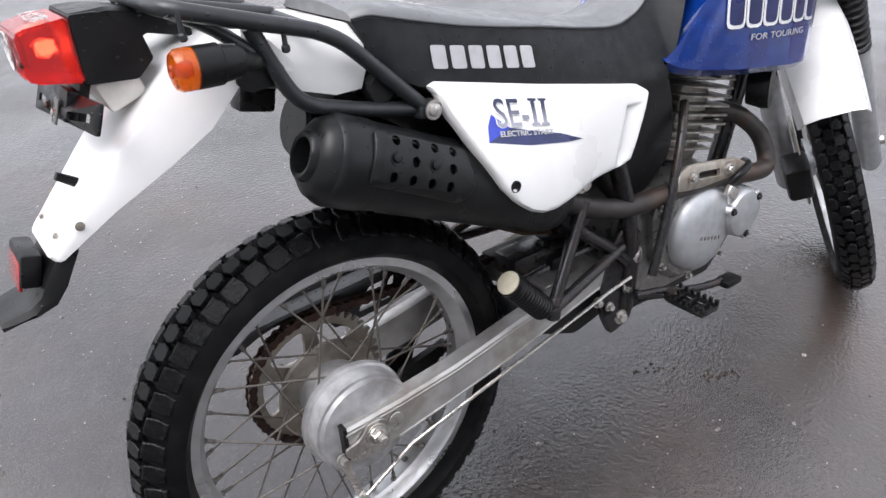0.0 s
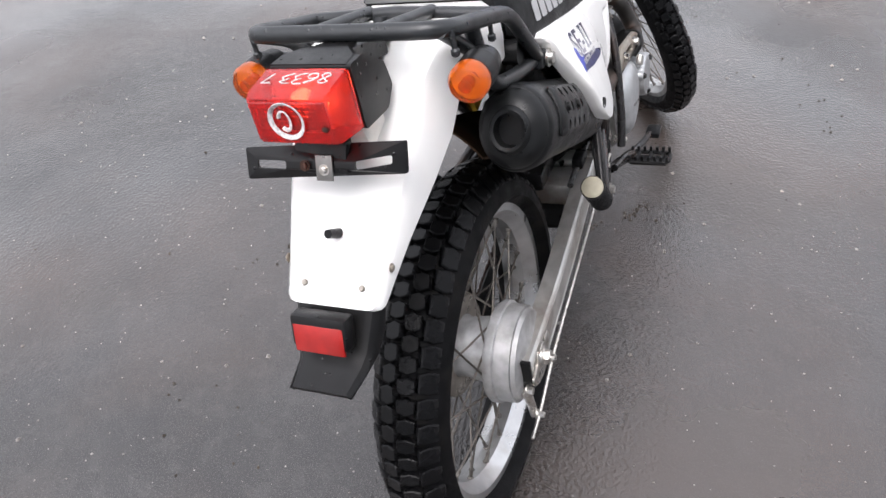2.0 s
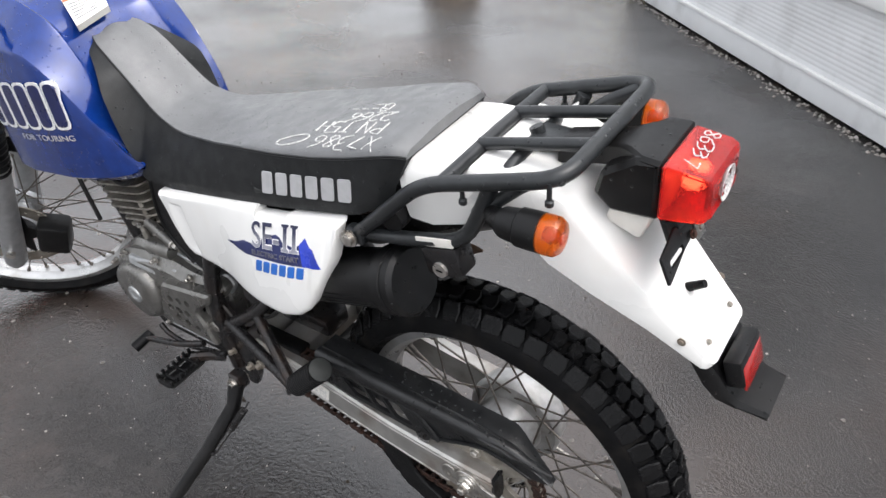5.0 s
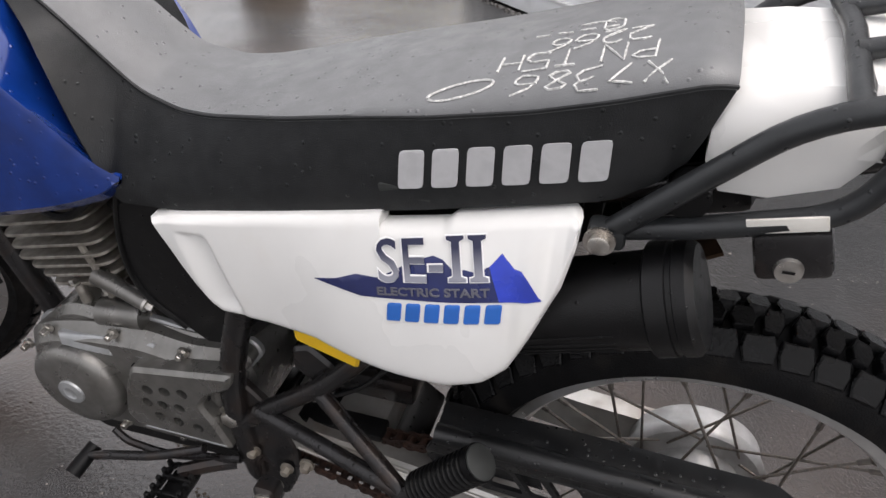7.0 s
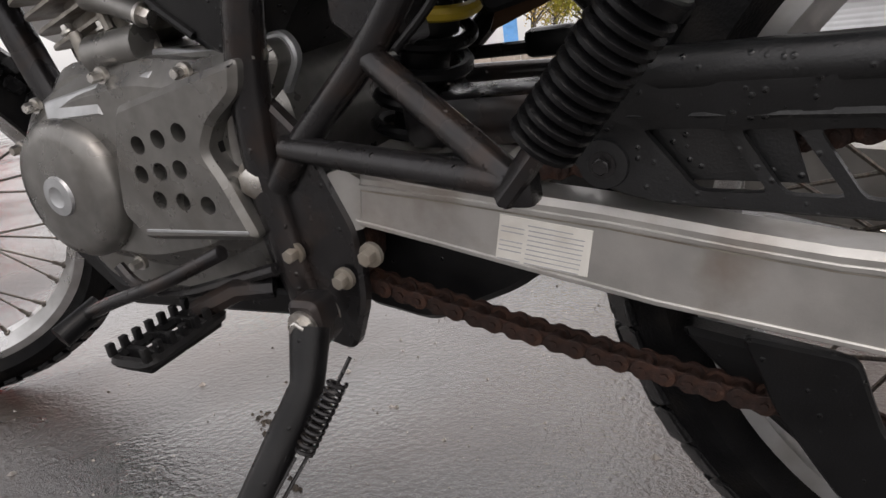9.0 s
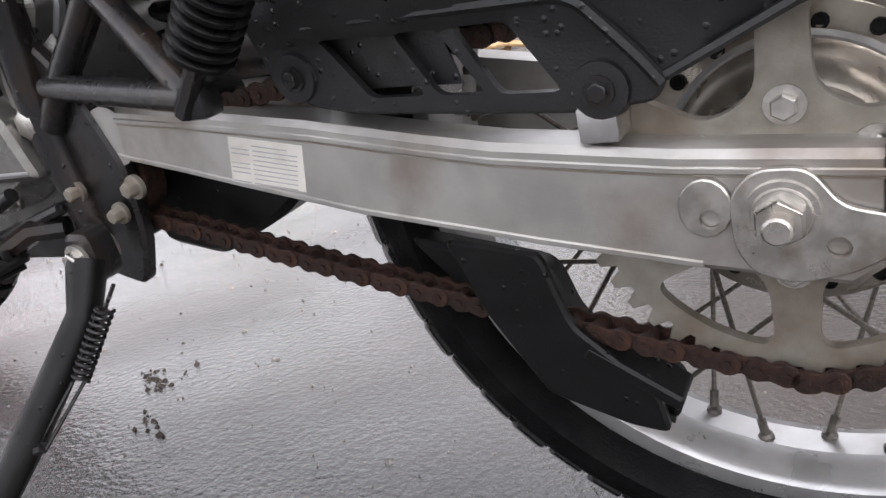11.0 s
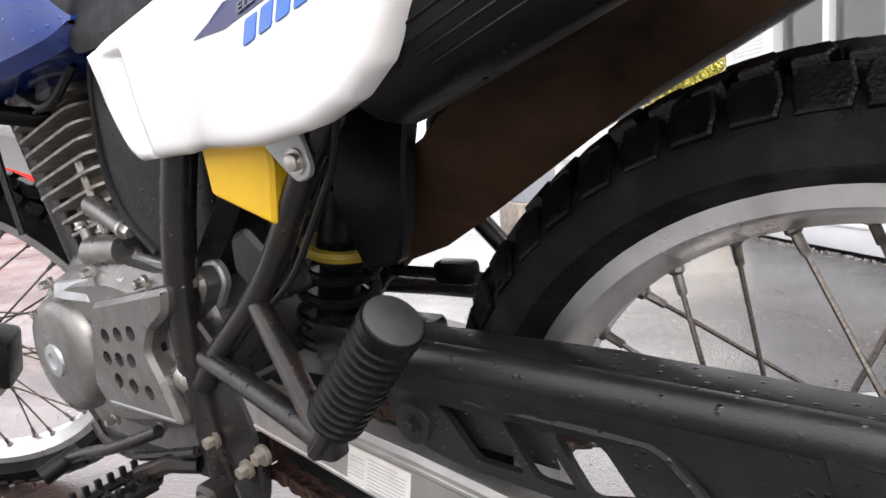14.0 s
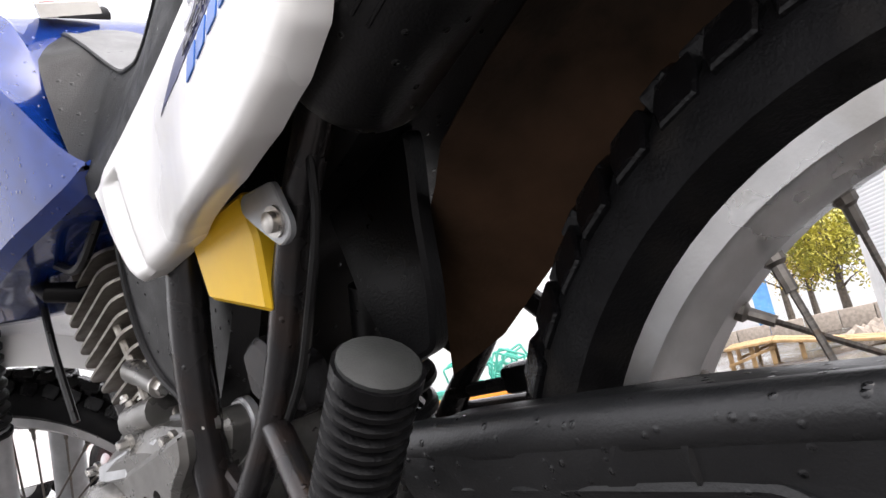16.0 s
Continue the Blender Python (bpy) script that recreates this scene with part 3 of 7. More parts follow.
def far(az, dist, z=0.0, turn=0.0):
    """A pose at a bearing and distance from the yard's corner by the rear wheel."""
    a = radians(az)
    return pose(-0.15 + dist * math.cos(a), 0.5 + dist * math.sin(a), z, 0, 0, az + 90 + turn)


def container(name, mat, m, w, h, d, label, lower=None):
    """A corrugated steel box with posts, rails and two doors."""
    c = new(name)
    c.matrix_world = m
    tagged(c, label, "container")
    n = int(w / 0.14)
    ring = []
    for i in range(n + 1):
        x = -w / 2 + w * i / n
        ring.append((x, -d / 2 + (0.03 if i % 2 else 0.0)))
    ring += [(w / 2, d / 2), (-w / 2, d / 2)]
    part("wall", loft([[(x, y, 0.12) for x, y in ring], [(x, y, h - 0.08) for x, y in ring]]), mat, c)
    part("roof", box((0, 0, h - 0.04), (w + 0.04, d + 0.04, 0.09), 0.01), mat, c)
    part("base_rail", box((0, 0, 0.07), (w + 0.04, d + 0.04, 0.14), 0.01), lower or mat, c)
    for sx in (-1, 1):
        part("corner_post", box((sx * w / 2, -d / 2, h / 2), (0.1, 0.1, h), 0.01), mat, c)
    return c


container("shipping_container", BLUE_P, far(-62.6, 40), 3.4, 2.1, 2.4, "blue corrugated shipping container across the yard")
container("skip_container", TEAL, far(-44.5, 16), 2.3, 0.30, 1.4, "low teal steel skip container with orange base rail", ORANGE_P)
stack = new("frame_stack")
stack.matrix_world = far(-44.7, 16, 0.30)
tagged(stack, "tangled stack of teal steel frames and white boards in the skip", "scrap heap")
rng = random.Random(44)
for i in range(26):
    w, h = rng.uniform(0.25, 0.6), rng.uniform(0.25, 0.55)
    tilt = Matrix.Translation((rng.uniform(-0.85, 0.85), rng.uniform(-0.5, 0.5), 0.02)) @ Matrix.Rotation(rng.uniform(-0.6, 0.6), 4, "Z") @ Matrix.Rotation(rng.uniform(-0.5, 0.5), 4, "Y")
    part("steel_frame", tube([(-w / 2, 0, 0), (w / 2, 0, 0), (w / 2, 0, h), (-w / 2, 0, h)], 0.022, 6, closed=True, bend=0.05), TEAL, stack).matrix_basis = tilt
    if i % 3 == 0:
        part("board", box((0.05, 0.05, h * 0.45), (w * 0.8, 0.02, h * 0.9), 0.004), TRIM, stack).matrix_basis = tilt
shed = new("storage_shed")
shed.matrix_world = far(-59.5, 30)
tagged(shed, "long pale storage shed with a row of windows", "building")
part("wall", box((0, 0, 0.75), (4.5, 2.0, 1.5), 0.02), FARWALL, shed)
part("roof", box((0, 0, 1.55), (4.7, 2.2, 0.1), 0.02), PLINTH, shed)
for i in range(6):
    part("window", box((-1.9 + 0.75 * i, -1.005, 0.95), (0.4, 0.03, 0.5), 0.01), CARGLASS, shed)
ramp = new("timber_ramp")
ramp.matrix_world = far(-66.2, 9.2)
tagged(ramp, "low loading ramp of weathered brown timber planks on trestle legs", "ramp")
for i in range(9):
    y = -0.05 + 0.145 * i
    for (x0, z0), (x1, z1) in (((0.74, 0.205), (0.30, 0.21)), ((0.30, 0.21), (-0.30 - 0.02 * (i % 3), 0.085)), ((-0.30 - 0.02 * (i % 3), 0.085), (-0.74 + 0.05 * (i % 2), 0.02))):
        mid = Vector(((x0 + x1) / 2, y, (z0 + z1) / 2 + 0.003 * (i % 2)))
        turn = Matrix.Rotation(-math.atan2(z1 - z0, x1 - x0), 4, "Y")
        part("plank", box((0, 0, 0), (math.hypot(x1 - x0, z1 - z0) - 0.006, 0.132, 0.028), 0.004), TIMBER, ramp).matrix_basis = Matrix.Translation(mid) @ turn
for x, h in ((0.70, 0.19), (0.50, 0.19), (0.32, 0.19), (0.06, 0.13)):
    for y in (-0.08, 1.08):
        part("trestle_leg", box((x, y, h / 2), (0.045, 0.045, h), 0.003), TIMBER, ramp)
for y in (-0.115, 1.115):
    part("brace", box((0.51, y, 0.10), (0.46, 0.025, 0.03), 0.003, Matrix.Rotation(radians(14), 4, "Y")), TIMBER, ramp)
low = new("concrete_wall")
low.matrix_world = far(-66.5, 13.5)
tagged(low, "low pale concrete wall behind the timber ramp", "wall")
for i in range(6):
    part("block", box((-1.25 + 0.5 * i, 0, 0.15), (0.49, 0.2, 0.30 - 0.01 * (i % 2)), 0.012), CONC, low)


def tree(m, h, r, seed, label, leaf, thick=26):
    t = new("tree")
    t.matrix_world = m
    tagged(t, label, "tree", "yard trees")
    rng = random.Random(seed)
    b = bmesh.new()
    tube([(0, 0, -0.05), (0.03, 0.02, h * 0.3), (-0.02, 0.05, h * 0.6), (0.02, 0, h * 0.95)], [0.10, 0.075, 0.05, 0.012], 8, bm=b)
    tips = []
    for i in range(26):
        z = h * rng.uniform(0.25, 0.85)
        a = rng.uniform(0, 6.28)
        l = r * rng.uniform(0.5, 1.0) * (1.1 - 0.5 * z / h)
        e = Vector((l * math.cos(a), l * math.sin(a), z + l * rng.uniform(0.4, 0.9)))
        mid = Vector((e.x * 0.45, e.y * 0.45, z + (e.z - z) * 0.55))
        tube([(0, 0, z), mid, e], [0.03, 0.017, 0.005], 5, bm=b)
        for k in range(3):
            f = mid.lerp(e, rng.random()) 
            g = f + Vector((rng.gauss(0, 0.3), rng.gauss(0, 0.3), rng.uniform(0.1, 0.5)))
            tube([f, g], [0.008, 0.003], 4, bm=b)
            tips.append(g)
        tips += [e, mid.lerp(e, 0.6)]
    part("trunk", b, BARK, t, "bare grey trunk and limbs")
    verts, faces = [], []
    for p in tips:
        for _ in range(thick):
            c = p + Vector((rng.gauss(0, 0.2), rng.gauss(0, 0.2), rng.gauss(0, 0.17)))
            u = Vector((rng.gauss(0, 1), rng.gauss(0, 1), rng.gauss(0, 1))).normalized()
            v = u.orthogonal().normalized()
            s = rng.uniform(0.025, 0.055)
            k = len(verts)
            verts += [tuple(c - u * s), tuple(c + v * s * 0.6), tuple(c + u * s), tuple(c - v * s * 0.6)]
            faces.append((k, k + 1, k + 2, k + 3))
    me = bpy.data.meshes.new("crown")
    me.from_pydata(verts, [], faces)
    me.materials.append(leaf)
    o = new("crown", me)
    o.parent = t
    o["label"] = "thin crown of yellow autumn leaves"


tree(far(-66.0, 22), 2.9, 1.1, 11, "young tree with thinning brown-yellow autumn leaves", LEAF, 12)
tree(far(-69.4, 17), 2.3, 1.0, 14, "dense yellow-green young tree beside the yard", LEAF_GREEN, 40)
tree(far(-67.6, 24), 2.7, 1.0, 12, "young tree with thinning yellow autumn leaves", LEAF, 26)
tree(far(-71.5, 26), 3.4, 1.3, 13, "young tree with thinning yellow autumn leaves", LEAF, 26)
hedge = scatter("rubble_heap", ROCKM, 90, 0.20, lambda r: (-0.15 + 10.3 * math.cos(radians(-71.2)) + r.gauss(0, 0.16), 0.5 + 10.3 * math.sin(radians(-71.2)) + r.gauss(0, 0.2)), 21)
tagged(hedge, "heap of pale rubble beside the timber ramp", "rubble", kind="stuff")


def car(mat, m, label):
    c = new("car")
    c.matrix_world = m
    tagged(c, label, "car", "parked cars")
    prof = [(-2.0, 0.35), (-2.05, 0.62), (-1.9, 0.82), (-1.1, 0.93), (0.9, 0.95), (1.9, 0.88), (2.02, 0.6), (1.98, 0.32)]
    part("body", loft([[(x, y * w, z) for x, z in prof] for y, w in ((-0.82, 1), (-0.84, 0.99), (0.84, 0.99), (0.82, 1))]), mat, c)
    cabn = [[(-1.05, -0.72, 0.92), (-0.35, -0.58, 1.40), (0.95, -0.58, 1.42), (1.55, -0.72, 0.92)], [(-1.05, 0.72, 0.92), (-0.35, 0.58, 1.40), (0.95, 0.58, 1.42), (1.55, 0.72, 0.92)]]
    part("roof", loft(cabn), mat, c)
    part("side_window", loft([[(-0.9, -0.735, 0.95), (-0.3, -0.605, 1.36), (0.9, -0.605, 1.37), (1.35, -0.735, 0.95)], [(-0.9, -0.70, 0.95), (-0.3, -0.57, 1.36), (0.9, -0.57, 1.37), (1.35, -0.70, 0.95)]]), CARGLASS, c)
    part("windscreen", loft([[(-1.06, -0.66, 0.95), (-0.42, -0.54, 1.37), (-0.42, 0.54, 1.37), (-1.06, 0.66, 0.95)], [(-1.10, -0.66, 0.95), (-0.46, -0.54, 1.37), (-0.46, 0.54, 1.37), (-1.10, 0.66, 0.95)]]), CARGLASS, c)
    for x in (-1.3, 1.25):
        for y in (-0.78, 0.78):
            w = part("wheel", lathe([(-0.1, 0.18), (-0.1, 0.28), (-0.08, 0.31), (0.08, 0.31), (0.1, 0.28), (0.1, 0.18)], 24, (x, y, 0.31)), RUBBER, c)
            part("rim", lathe([(-0.105, 0), (-0.105, 0.17), (-0.09, 0.19), (0.09, 0.19), (0.105, 0.17), (0.105, 0)], 20, (x, y, 0.31)), CASE_LIGHT, w)
    for y in (-0.6, 0.6):
        part("headlight", box((-2.03, y, 0.70), (0.06, 0.32, 0.13), 0.02), STICKER, c)
    pl = part("number_plate", box((-2.06, 0, 0.46), (0.02, 0.33, 0.165), 0.003), STICKER, c, "white number plate")
    for i in range(4):
        part("plate_bar", box((-2.071, -0.1 + 0.065 * i, 0.45), (0.003, 0.04, 0.08), 0.001), BLACK, pl)
    part("bumper", box((-2.02, 0, 0.35), (0.12, 1.5, 0.14), 0.03), BLACK, c)


car(CAR_RED, far(-20.5, 12.5, 0, 165), "parked red hatchback on the wet yard")
car(CAR_WHITE, far(-10.0, 9.0, 0, 60), "parked white hatchback on the wet yard")

# ---- the motorcycle ----
bike = new("motorcycle")
bike.matrix_world = BIKE
tagged(bike, "white and blue trail motorcycle leaning on its side stand, wet", "motorcycle")

AX = 0.315  # rear axle height in the motorcycle's own frame


# rear wheel
def tyre_profile(rb, rt, hw, n=9):
    """Half-round tyre section between the rim's lips, as (y, radius)."""
    out = [(-hw * 0.55, rb - 0.004)]
    for k in range(n + 1):
        a = math.pi * (1 - k / n)
        s = math.sin(a)
        out.append((hw * math.cos(a) * (1 if s < 0.6 else 1 - 0.05 * s), rb + 0.012 + (rt - rb - 0.012) * s ** 0.8))
    out.append((hw * 0.55, rb - 0.004))
    return out


def wheel_parts(wheel, centre, r_rim, hw_rim, r_tread, hw_tyre, hub_r, hub_y, spokes=36):
    """Tyre, hub spokes and nipples of a wire wheel, as parts of its rim."""
    x, y, z = centre
    part("tyre", lathe(tyre_profile(r_rim + 0.003, r_tread - 0.011, hw_tyre), 96, centre, loop=True), RUBBER, wheel, "worn black knobbly tyre")
    spoke_me = tube([(0, 0, 0), (0, 0, 1)], 0.0018, 6)
    first = part("spoke", spoke_me, SPOKE, wheel)
    nip = tube([(0, 0, 0), (0, 0, 0.004), (0, 0, 0.006), (0, 0, 0.019)], [0.0055, 0.0055, 0.0034, 0.0032], 8)
    first_nip = part("spoke_nipple", nip, SPOKE, wheel)
    for k in range(spokes):
        side = 1 if k % 2 else -1
        lead = 1 if (k // 2) % 2 else -1
        a_rim = 2 * math.pi * k / spokes + 0.026
        a_hub = a_rim + lead * radians(52)
        p = Vector((x + hub_r * math.sin(a_hub), y + side * (hub_y - 0.004 * (lead > 0)), z + hub_r * math.cos(a_hub)))
        rr = r_rim - 0.024
        q = Vector((x + rr * math.sin(a_rim), y + side * 0.006, z + rr * math.cos(a_rim)))
        d = p - q
        turn = d.to_track_quat("Z", "Y").to_matrix().to_4x4()
        so = first if k == 0 else again("spoke", first, wheel)
        so.matrix_basis = Matrix.Translation(q) @ turn @ Matrix.Diagonal((1, 1, d.length, 1))
        no = first_nip if k == 0 else again("spoke_nipple", first_nip, wheel)
        no.matrix_basis = Matrix.Translation(q) @ turn


def rim_mesh(centre, r, hw):
    return lathe([(-hw, r + 0.0075), (-hw + 0.004, r + 0.008), (-hw + 0.007, r - 0.004), (-hw + 0.008, r - 0.012), (-hw * 0.45, r - 0.016), (-hw * 0.3, r - 0.021), (hw * 0.3, r - 0.021),
                  (hw * 0.45, r - 0.016), (hw - 0.008, r - 0.012), (hw - 0.007, r - 0.004), (hw - 0.004, r + 0.008), (hw, r + 0.0075),
                  (hw, r - 0.011), (hw - 0.004, r - 0.015), (hw * 0.55, r - 0.019), (hw * 0.33, r - 0.0255), (-hw * 0.33, r - 0.0255), (-hw * 0.55, r - 0.019), (-hw + 0.004, r - 0.015), (-hw, r - 0.011)],
                 96, centre, loop=True)


def tread_block(l0, l1, w, h, cx):
    """One rubber block, narrower at its ends, standing on z = 0."""
    bm = bmesh.new()
    low = [(-l0, -w), (l0, -w), (l1, 0), (l0, w), (-l0, w), (-l1, 0)]
    a = [bm.verts.new((x * 1.06, y * 1.06, -0.006)) for x, y in low]
    b = [bm.verts.new((x, y, h - 0.0015)) for x, y in low]
    c = [bm.verts.new((x * 0.88, y * 0.9, h)) for x, y in low]
    for p, q in ((a, b), (b, c)):
        for i in range(6):
            bm.faces.new((p[i], p[(i + 1) % 6], q[(i + 1) % 6], q[i]))
    bm.faces.new(c)
    return bm


def tread(wheel, centre, r, hw, n, rows):
    """Blocks round a tyre; rows of (angle across the crown, phase, mesh)."""
    for across, phase, ob in rows:
        rc = r - hw * 1.02 + 0.002
        for k in range(n):
            a = 2 * math.pi * (k + phase) / n
            m = (Matrix.Translation(centre) @ Matrix.Rotation(a, 4, "Y") @ Matrix.Translation((0, 0, rc)) @ Matrix.Rotation(-across, 4, "X")
                 @ Matrix.Translation((0, 0, hw * (1.02 if abs(across) > 0.7 else 1.0) - 0.011)))
            j = 0.5 + 0.5 * math.sin(12.9 * k + 78.2 * across)
            m = m @ Matrix.Rotation((j - 0.5) * 0.22, 4, "Z") @ Matrix.Diagonal((0.86 + 0.2 * j, 1.06 - 0.16 * j, 0.85 + 0.2 * ((k * 7) % 3) / 2, 1))
            if k == 0 and not ob.get("used"):
                ob.matrix_basis = m
                ob["used"] = 1
            else:
                again("tread_block", ob, wheel, m)


C0 = (0, 0, AX)
rear = part("rear_wheel", rim_mesh(C0, 0.2455, 0.034), RIM, bike, "wire-spoked alloy rear wheel with knobbly tyre")
wheel_parts(rear, C0, 0.2455, 0.034, 0.318, 0.055, 0.066, 0.036)
blk_c = part("tread_block", tread_block(0.0085, 0.0125, 0.0125, 0.0105, 0), KNOB, rear)
blk_s = part("tread_block", tread_block(0.0132, 0.0162, 0.0150, 0.0085, 0), KNOB, rear)
tread(rear, C0, 0.318, 0.055, 70, [(0.25, 0.0, blk_c), (-0.25, 0.5, blk_c)])
tread(rear, C0, 0.318, 0.055, 54, [(0.84, 0.5, blk_s), (-0.84, 0.0, blk_s)])
part("hub", lathe([(0.032, 0), (0.032, 0.07), (0.04, 0.073), (0.042, 0.07), (0.04, 0.06), (0.02, 0.05), (-0.03, 0.058), (-0.034, 0.082), (-0.040, 0.086), (-0.05, 0.086), (-0.052, 0.082), (-0.078, 0.081), (-0.08, 0)][::-1], 48, C0), HUB, rear, "silver drum hub")
part("brake_plate", lathe([(-0.079, 0), (-0.079, 0.077), (-0.086, 0.074), (-0.090, 0.05), (-0.094, 0.03), (-0.094, 0)], 40, C0), HUB, rear, "silver drum brake plate")
arm = tube([(-0.052, -0.092, AX - 0.03), (-0.045, -0.094, AX - 0.06), (-0.030, -0.092, AX - 0.115)], [0.009, 0.0075, 0.0075], 8, flat=0.6)
bolt((-0.052, -0.094, AX - 0.028), 0.007, 0.012, (0, -1, 0), bm=arm)
bolt((-0.030, -0.096, AX - 0.112), 0.006, 0.014, (0, -1, 0), bm=arm)
part("brake_arm", arm, STEEL, rear, "steel brake lever")
part("brake_rod", tube([(-0.075, -0.100, AX - 0.122), (-0.030, -0.101, AX - 0.112), (0.06, -0.108, 0.262), (0.479, -0.116, 0.362), (0.53, -0.118, 0.372)], 0.0030, 8), STEEL, bike, "thin steel brake rod")


# sprocket with six windows
def sector(r0, r1, a0, a1, k=3, rnd=0.012):
    pts = [(r1 * math.sin(a0 + (a1 - a0) * i / k), AX + r1 * math.cos(a0 + (a1 - a0) * i / k)) for i in range(k + 1)]
    b0, b1 = a0 + 0.14, a1 - 0.14
    pts += [(r0 * math.sin(b1), AX + r0 * math.cos(b1)), (r0 * math.sin(b0), AX + r0 * math.cos(b0))]
    return smooth2(pts, rnd, 5)


teeth = []
for k in range(45):
    a = 2 * math.pi * k / 45
    for da, r in ((-0.055, 0.1075), (-0.022, 0.117), (0.022, 0.117), (0.055, 0.1075)):
        teeth.append((r * math.sin(a + da), AX + r * math.cos(a + da)))
wins = [sector(0.053, 0.0965, math.pi * k / 3 + 0.115, math.pi * k / 3 + 0.932, rnd=0.0125) for k in range(6)]
spr = part("sprocket", slab(teeth, 0.072, 0.0795, wins, 0.0008), DULL, rear, "dull steel rear sprocket with six windows")
for k in range(6):
    a = math.pi * k / 3
    part("sprocket_bolt", bolt((0.0455 * math.sin(a), 0.079, AX + 0.0455 * math.cos(a)), 0.0068, 0.009), STEEL, rear)
part("carrier", lathe([(0.028, 0), (0.028, 0.086), (0.0315, 0.0885), (0.035, 0.087), (0.037, 0.074), (0.043, 0.067), (0.054, 0.0635), (0.062, 0.058), (0.066, 0.052), (0.071, 0.051), (0.071, 0)], 48, C0), CARRIER, rear, "satin alloy sprocket carrier flange")
# spoke holes as small black discs, their inner shade put into the colour
for k in range(18):
    a = 2 * math.pi * (k + 0.5) / 18
    r = 0.079 - 0.003 * (k % 2)
    part("spoke_hole", lathe([(-0.003, 0), (-0.003, 0.0046), (0.0012, 0.0046), (0.0012, 0.0034), (0.0002, 0.003), (0.0002, 0)], 10, (r * math.sin(a), 0.0368, AX + r * math.cos(a))), BLACK, rear)

# chain
def link_plate(r=0.0076, waist=0.0054, p=0.0079):
    """Outline of a waisted chain plate round its two pins."""
    right = [(p + r * math.cos(a), r * math.sin(a)) for a in (-2.1 + 4.2 * i / 10 for i in range(11))]
    return right + [(0.0, waist)] + [(-x, -z) for x, z in right] + [(0.0, -waist)]


chain_side = slab(link_plate(), 0.0065, 0.009, ch=0.0005)
slab(link_plate(), -0.0065, -0.009, ch=0.0005, bm=chain_side)
for sx in (-0.0079, 0.0079):
    lathe([(-0.0105, 0), (-0.0105, 0.0028), (-0.006, 0.0028), (-0.006, 0.0051), (0.006, 0.0051), (0.006, 0.0028), (0.0105, 0.0028), (0.0105, 0)], 10, (sx, 0, 0), bm=chain_side)
FS = (0.505, 0.347, 0.036)  # gearbox sprocket: x, z, radius
RC = 0.1138
path2 = []
top_f, top_r = Vector((FS[0] - 0.004, FS[1] + FS[2])), Vector((0.012, AX + RC))
for i in range(40):
    t = i / 40
    path2.append(top_f.lerp(top_r, t))
for i in range(60):
    a = 0.1 - (math.pi + 0.18) * i / 60
    path2.append(Vector((RC * math.sin(a), AX + RC * math.cos(a))))
low_r, low_m, low_f = Vector((0.0, AX - RC + 0.002)), Vector((0.239, 0.2495)), Vector((FS[0] - 0.012, FS[1] - FS[2]))
for i in range(41):
    t = i / 40
    path2.append(low_r * (1 - t) ** 2 + (low_m * 2 - (low_r + low_f) / 2) * 2 * t * (1 - t) + low_f * t * t)
chain = part("chain", tube([(FS[0], 0.068, FS[1]), (FS[0], 0.088, FS[1])], FS[2], 16), RUST, bike, "rusty brown drive chain")
acc, want, link0, pt = 0.0, 0.0, None, path2[0]
marks = [path2[0]]
for p, q in zip(path2, path2[1:]):
    d = (q - p).length
    while want + 0.015875 <= acc + d:
        want += 0.015875
        marks.append(p.lerp(q, (want - acc) / d))
    acc += d
for i, (p, q) in enumerate(zip(marks, marks[1:])):
    c, d = (p + q) / 2, q - p
    m = Matrix.Translation((c.x, 0.0765, c.y)) @ Matrix.Rotation(-math.atan2(d.y, d.x), 4, "Y")
    m = m @ Matrix.Diagonal((1, 1.0 if i % 2 else 0.78, 1, 1))
    if link0 is None:
        link0 = part("chain_link", chain_side, RUST, chain)
        link0.matrix_basis = m
    else:
        again("chain_link", link0, chain, m)

# swingarm
ARM_TOP = [(-0.046, 0.3425), (0.05, 0.348), (0.15, 0.3585), (0.20, 0.367), (0.278, 0.382), (0.38, 0.398), (0.455, 0.408)]
ARM_LOW = [(0.465, 0.367), (0.40, 0.352), (0.347, 0.339), (0.25, 0.316), (0.131, 0.295), (0.04, 0.281), (-0.03, 0.273), (-0.046, 0.285)]
outline = ARM_TOP + ARM_LOW
swing = box((0.40, 0, 0.376), (0.07, 0.154, 0.05), 0.008)
tube([(0.475, -0.1, 0.385), (0.475, 0.1, 0.385)], 0.024, 16, bm=swing)
swingarm = part("swingarm", swing, ALLOY, bike, "grey aluminium box-section swingarm, stained")


def rail(top, d, h):
    """A raised strip that follows the arm's edge."""
    return [(x, z + d) for x, z in top] + [(x, z + d - h) for x, z in top[::-1]]


for s in (1, -1):
    ab_ = slab(outline, s * 0.076, s * 0.105, ch=0.004)
    part("arm_box", ab_, ALLOY, swingarm, "stained aluminium box arm")
    part("arm_ridge", slab(rail([(x, z) for x, z in ARM_TOP], -0.008, 0.004), s * 0.1045, s * 0.1064, ch=0.0007), ALLOY, swingarm)
    part("arm_groove", slab(rail([(x, z) for x, z in ARM_TOP], -0.0125, 0.0012), s * 0.1045, s * 0.1052, ch=0.0001), DULL, swingarm)
    part("arm_ridge", slab(rail([(x, z) for x, z in ARM_LOW[::-1][2:]], 0.006, 0.004), s * 0.1045, s * 0.1064, ch=0.0007), ALLOY, swingarm)
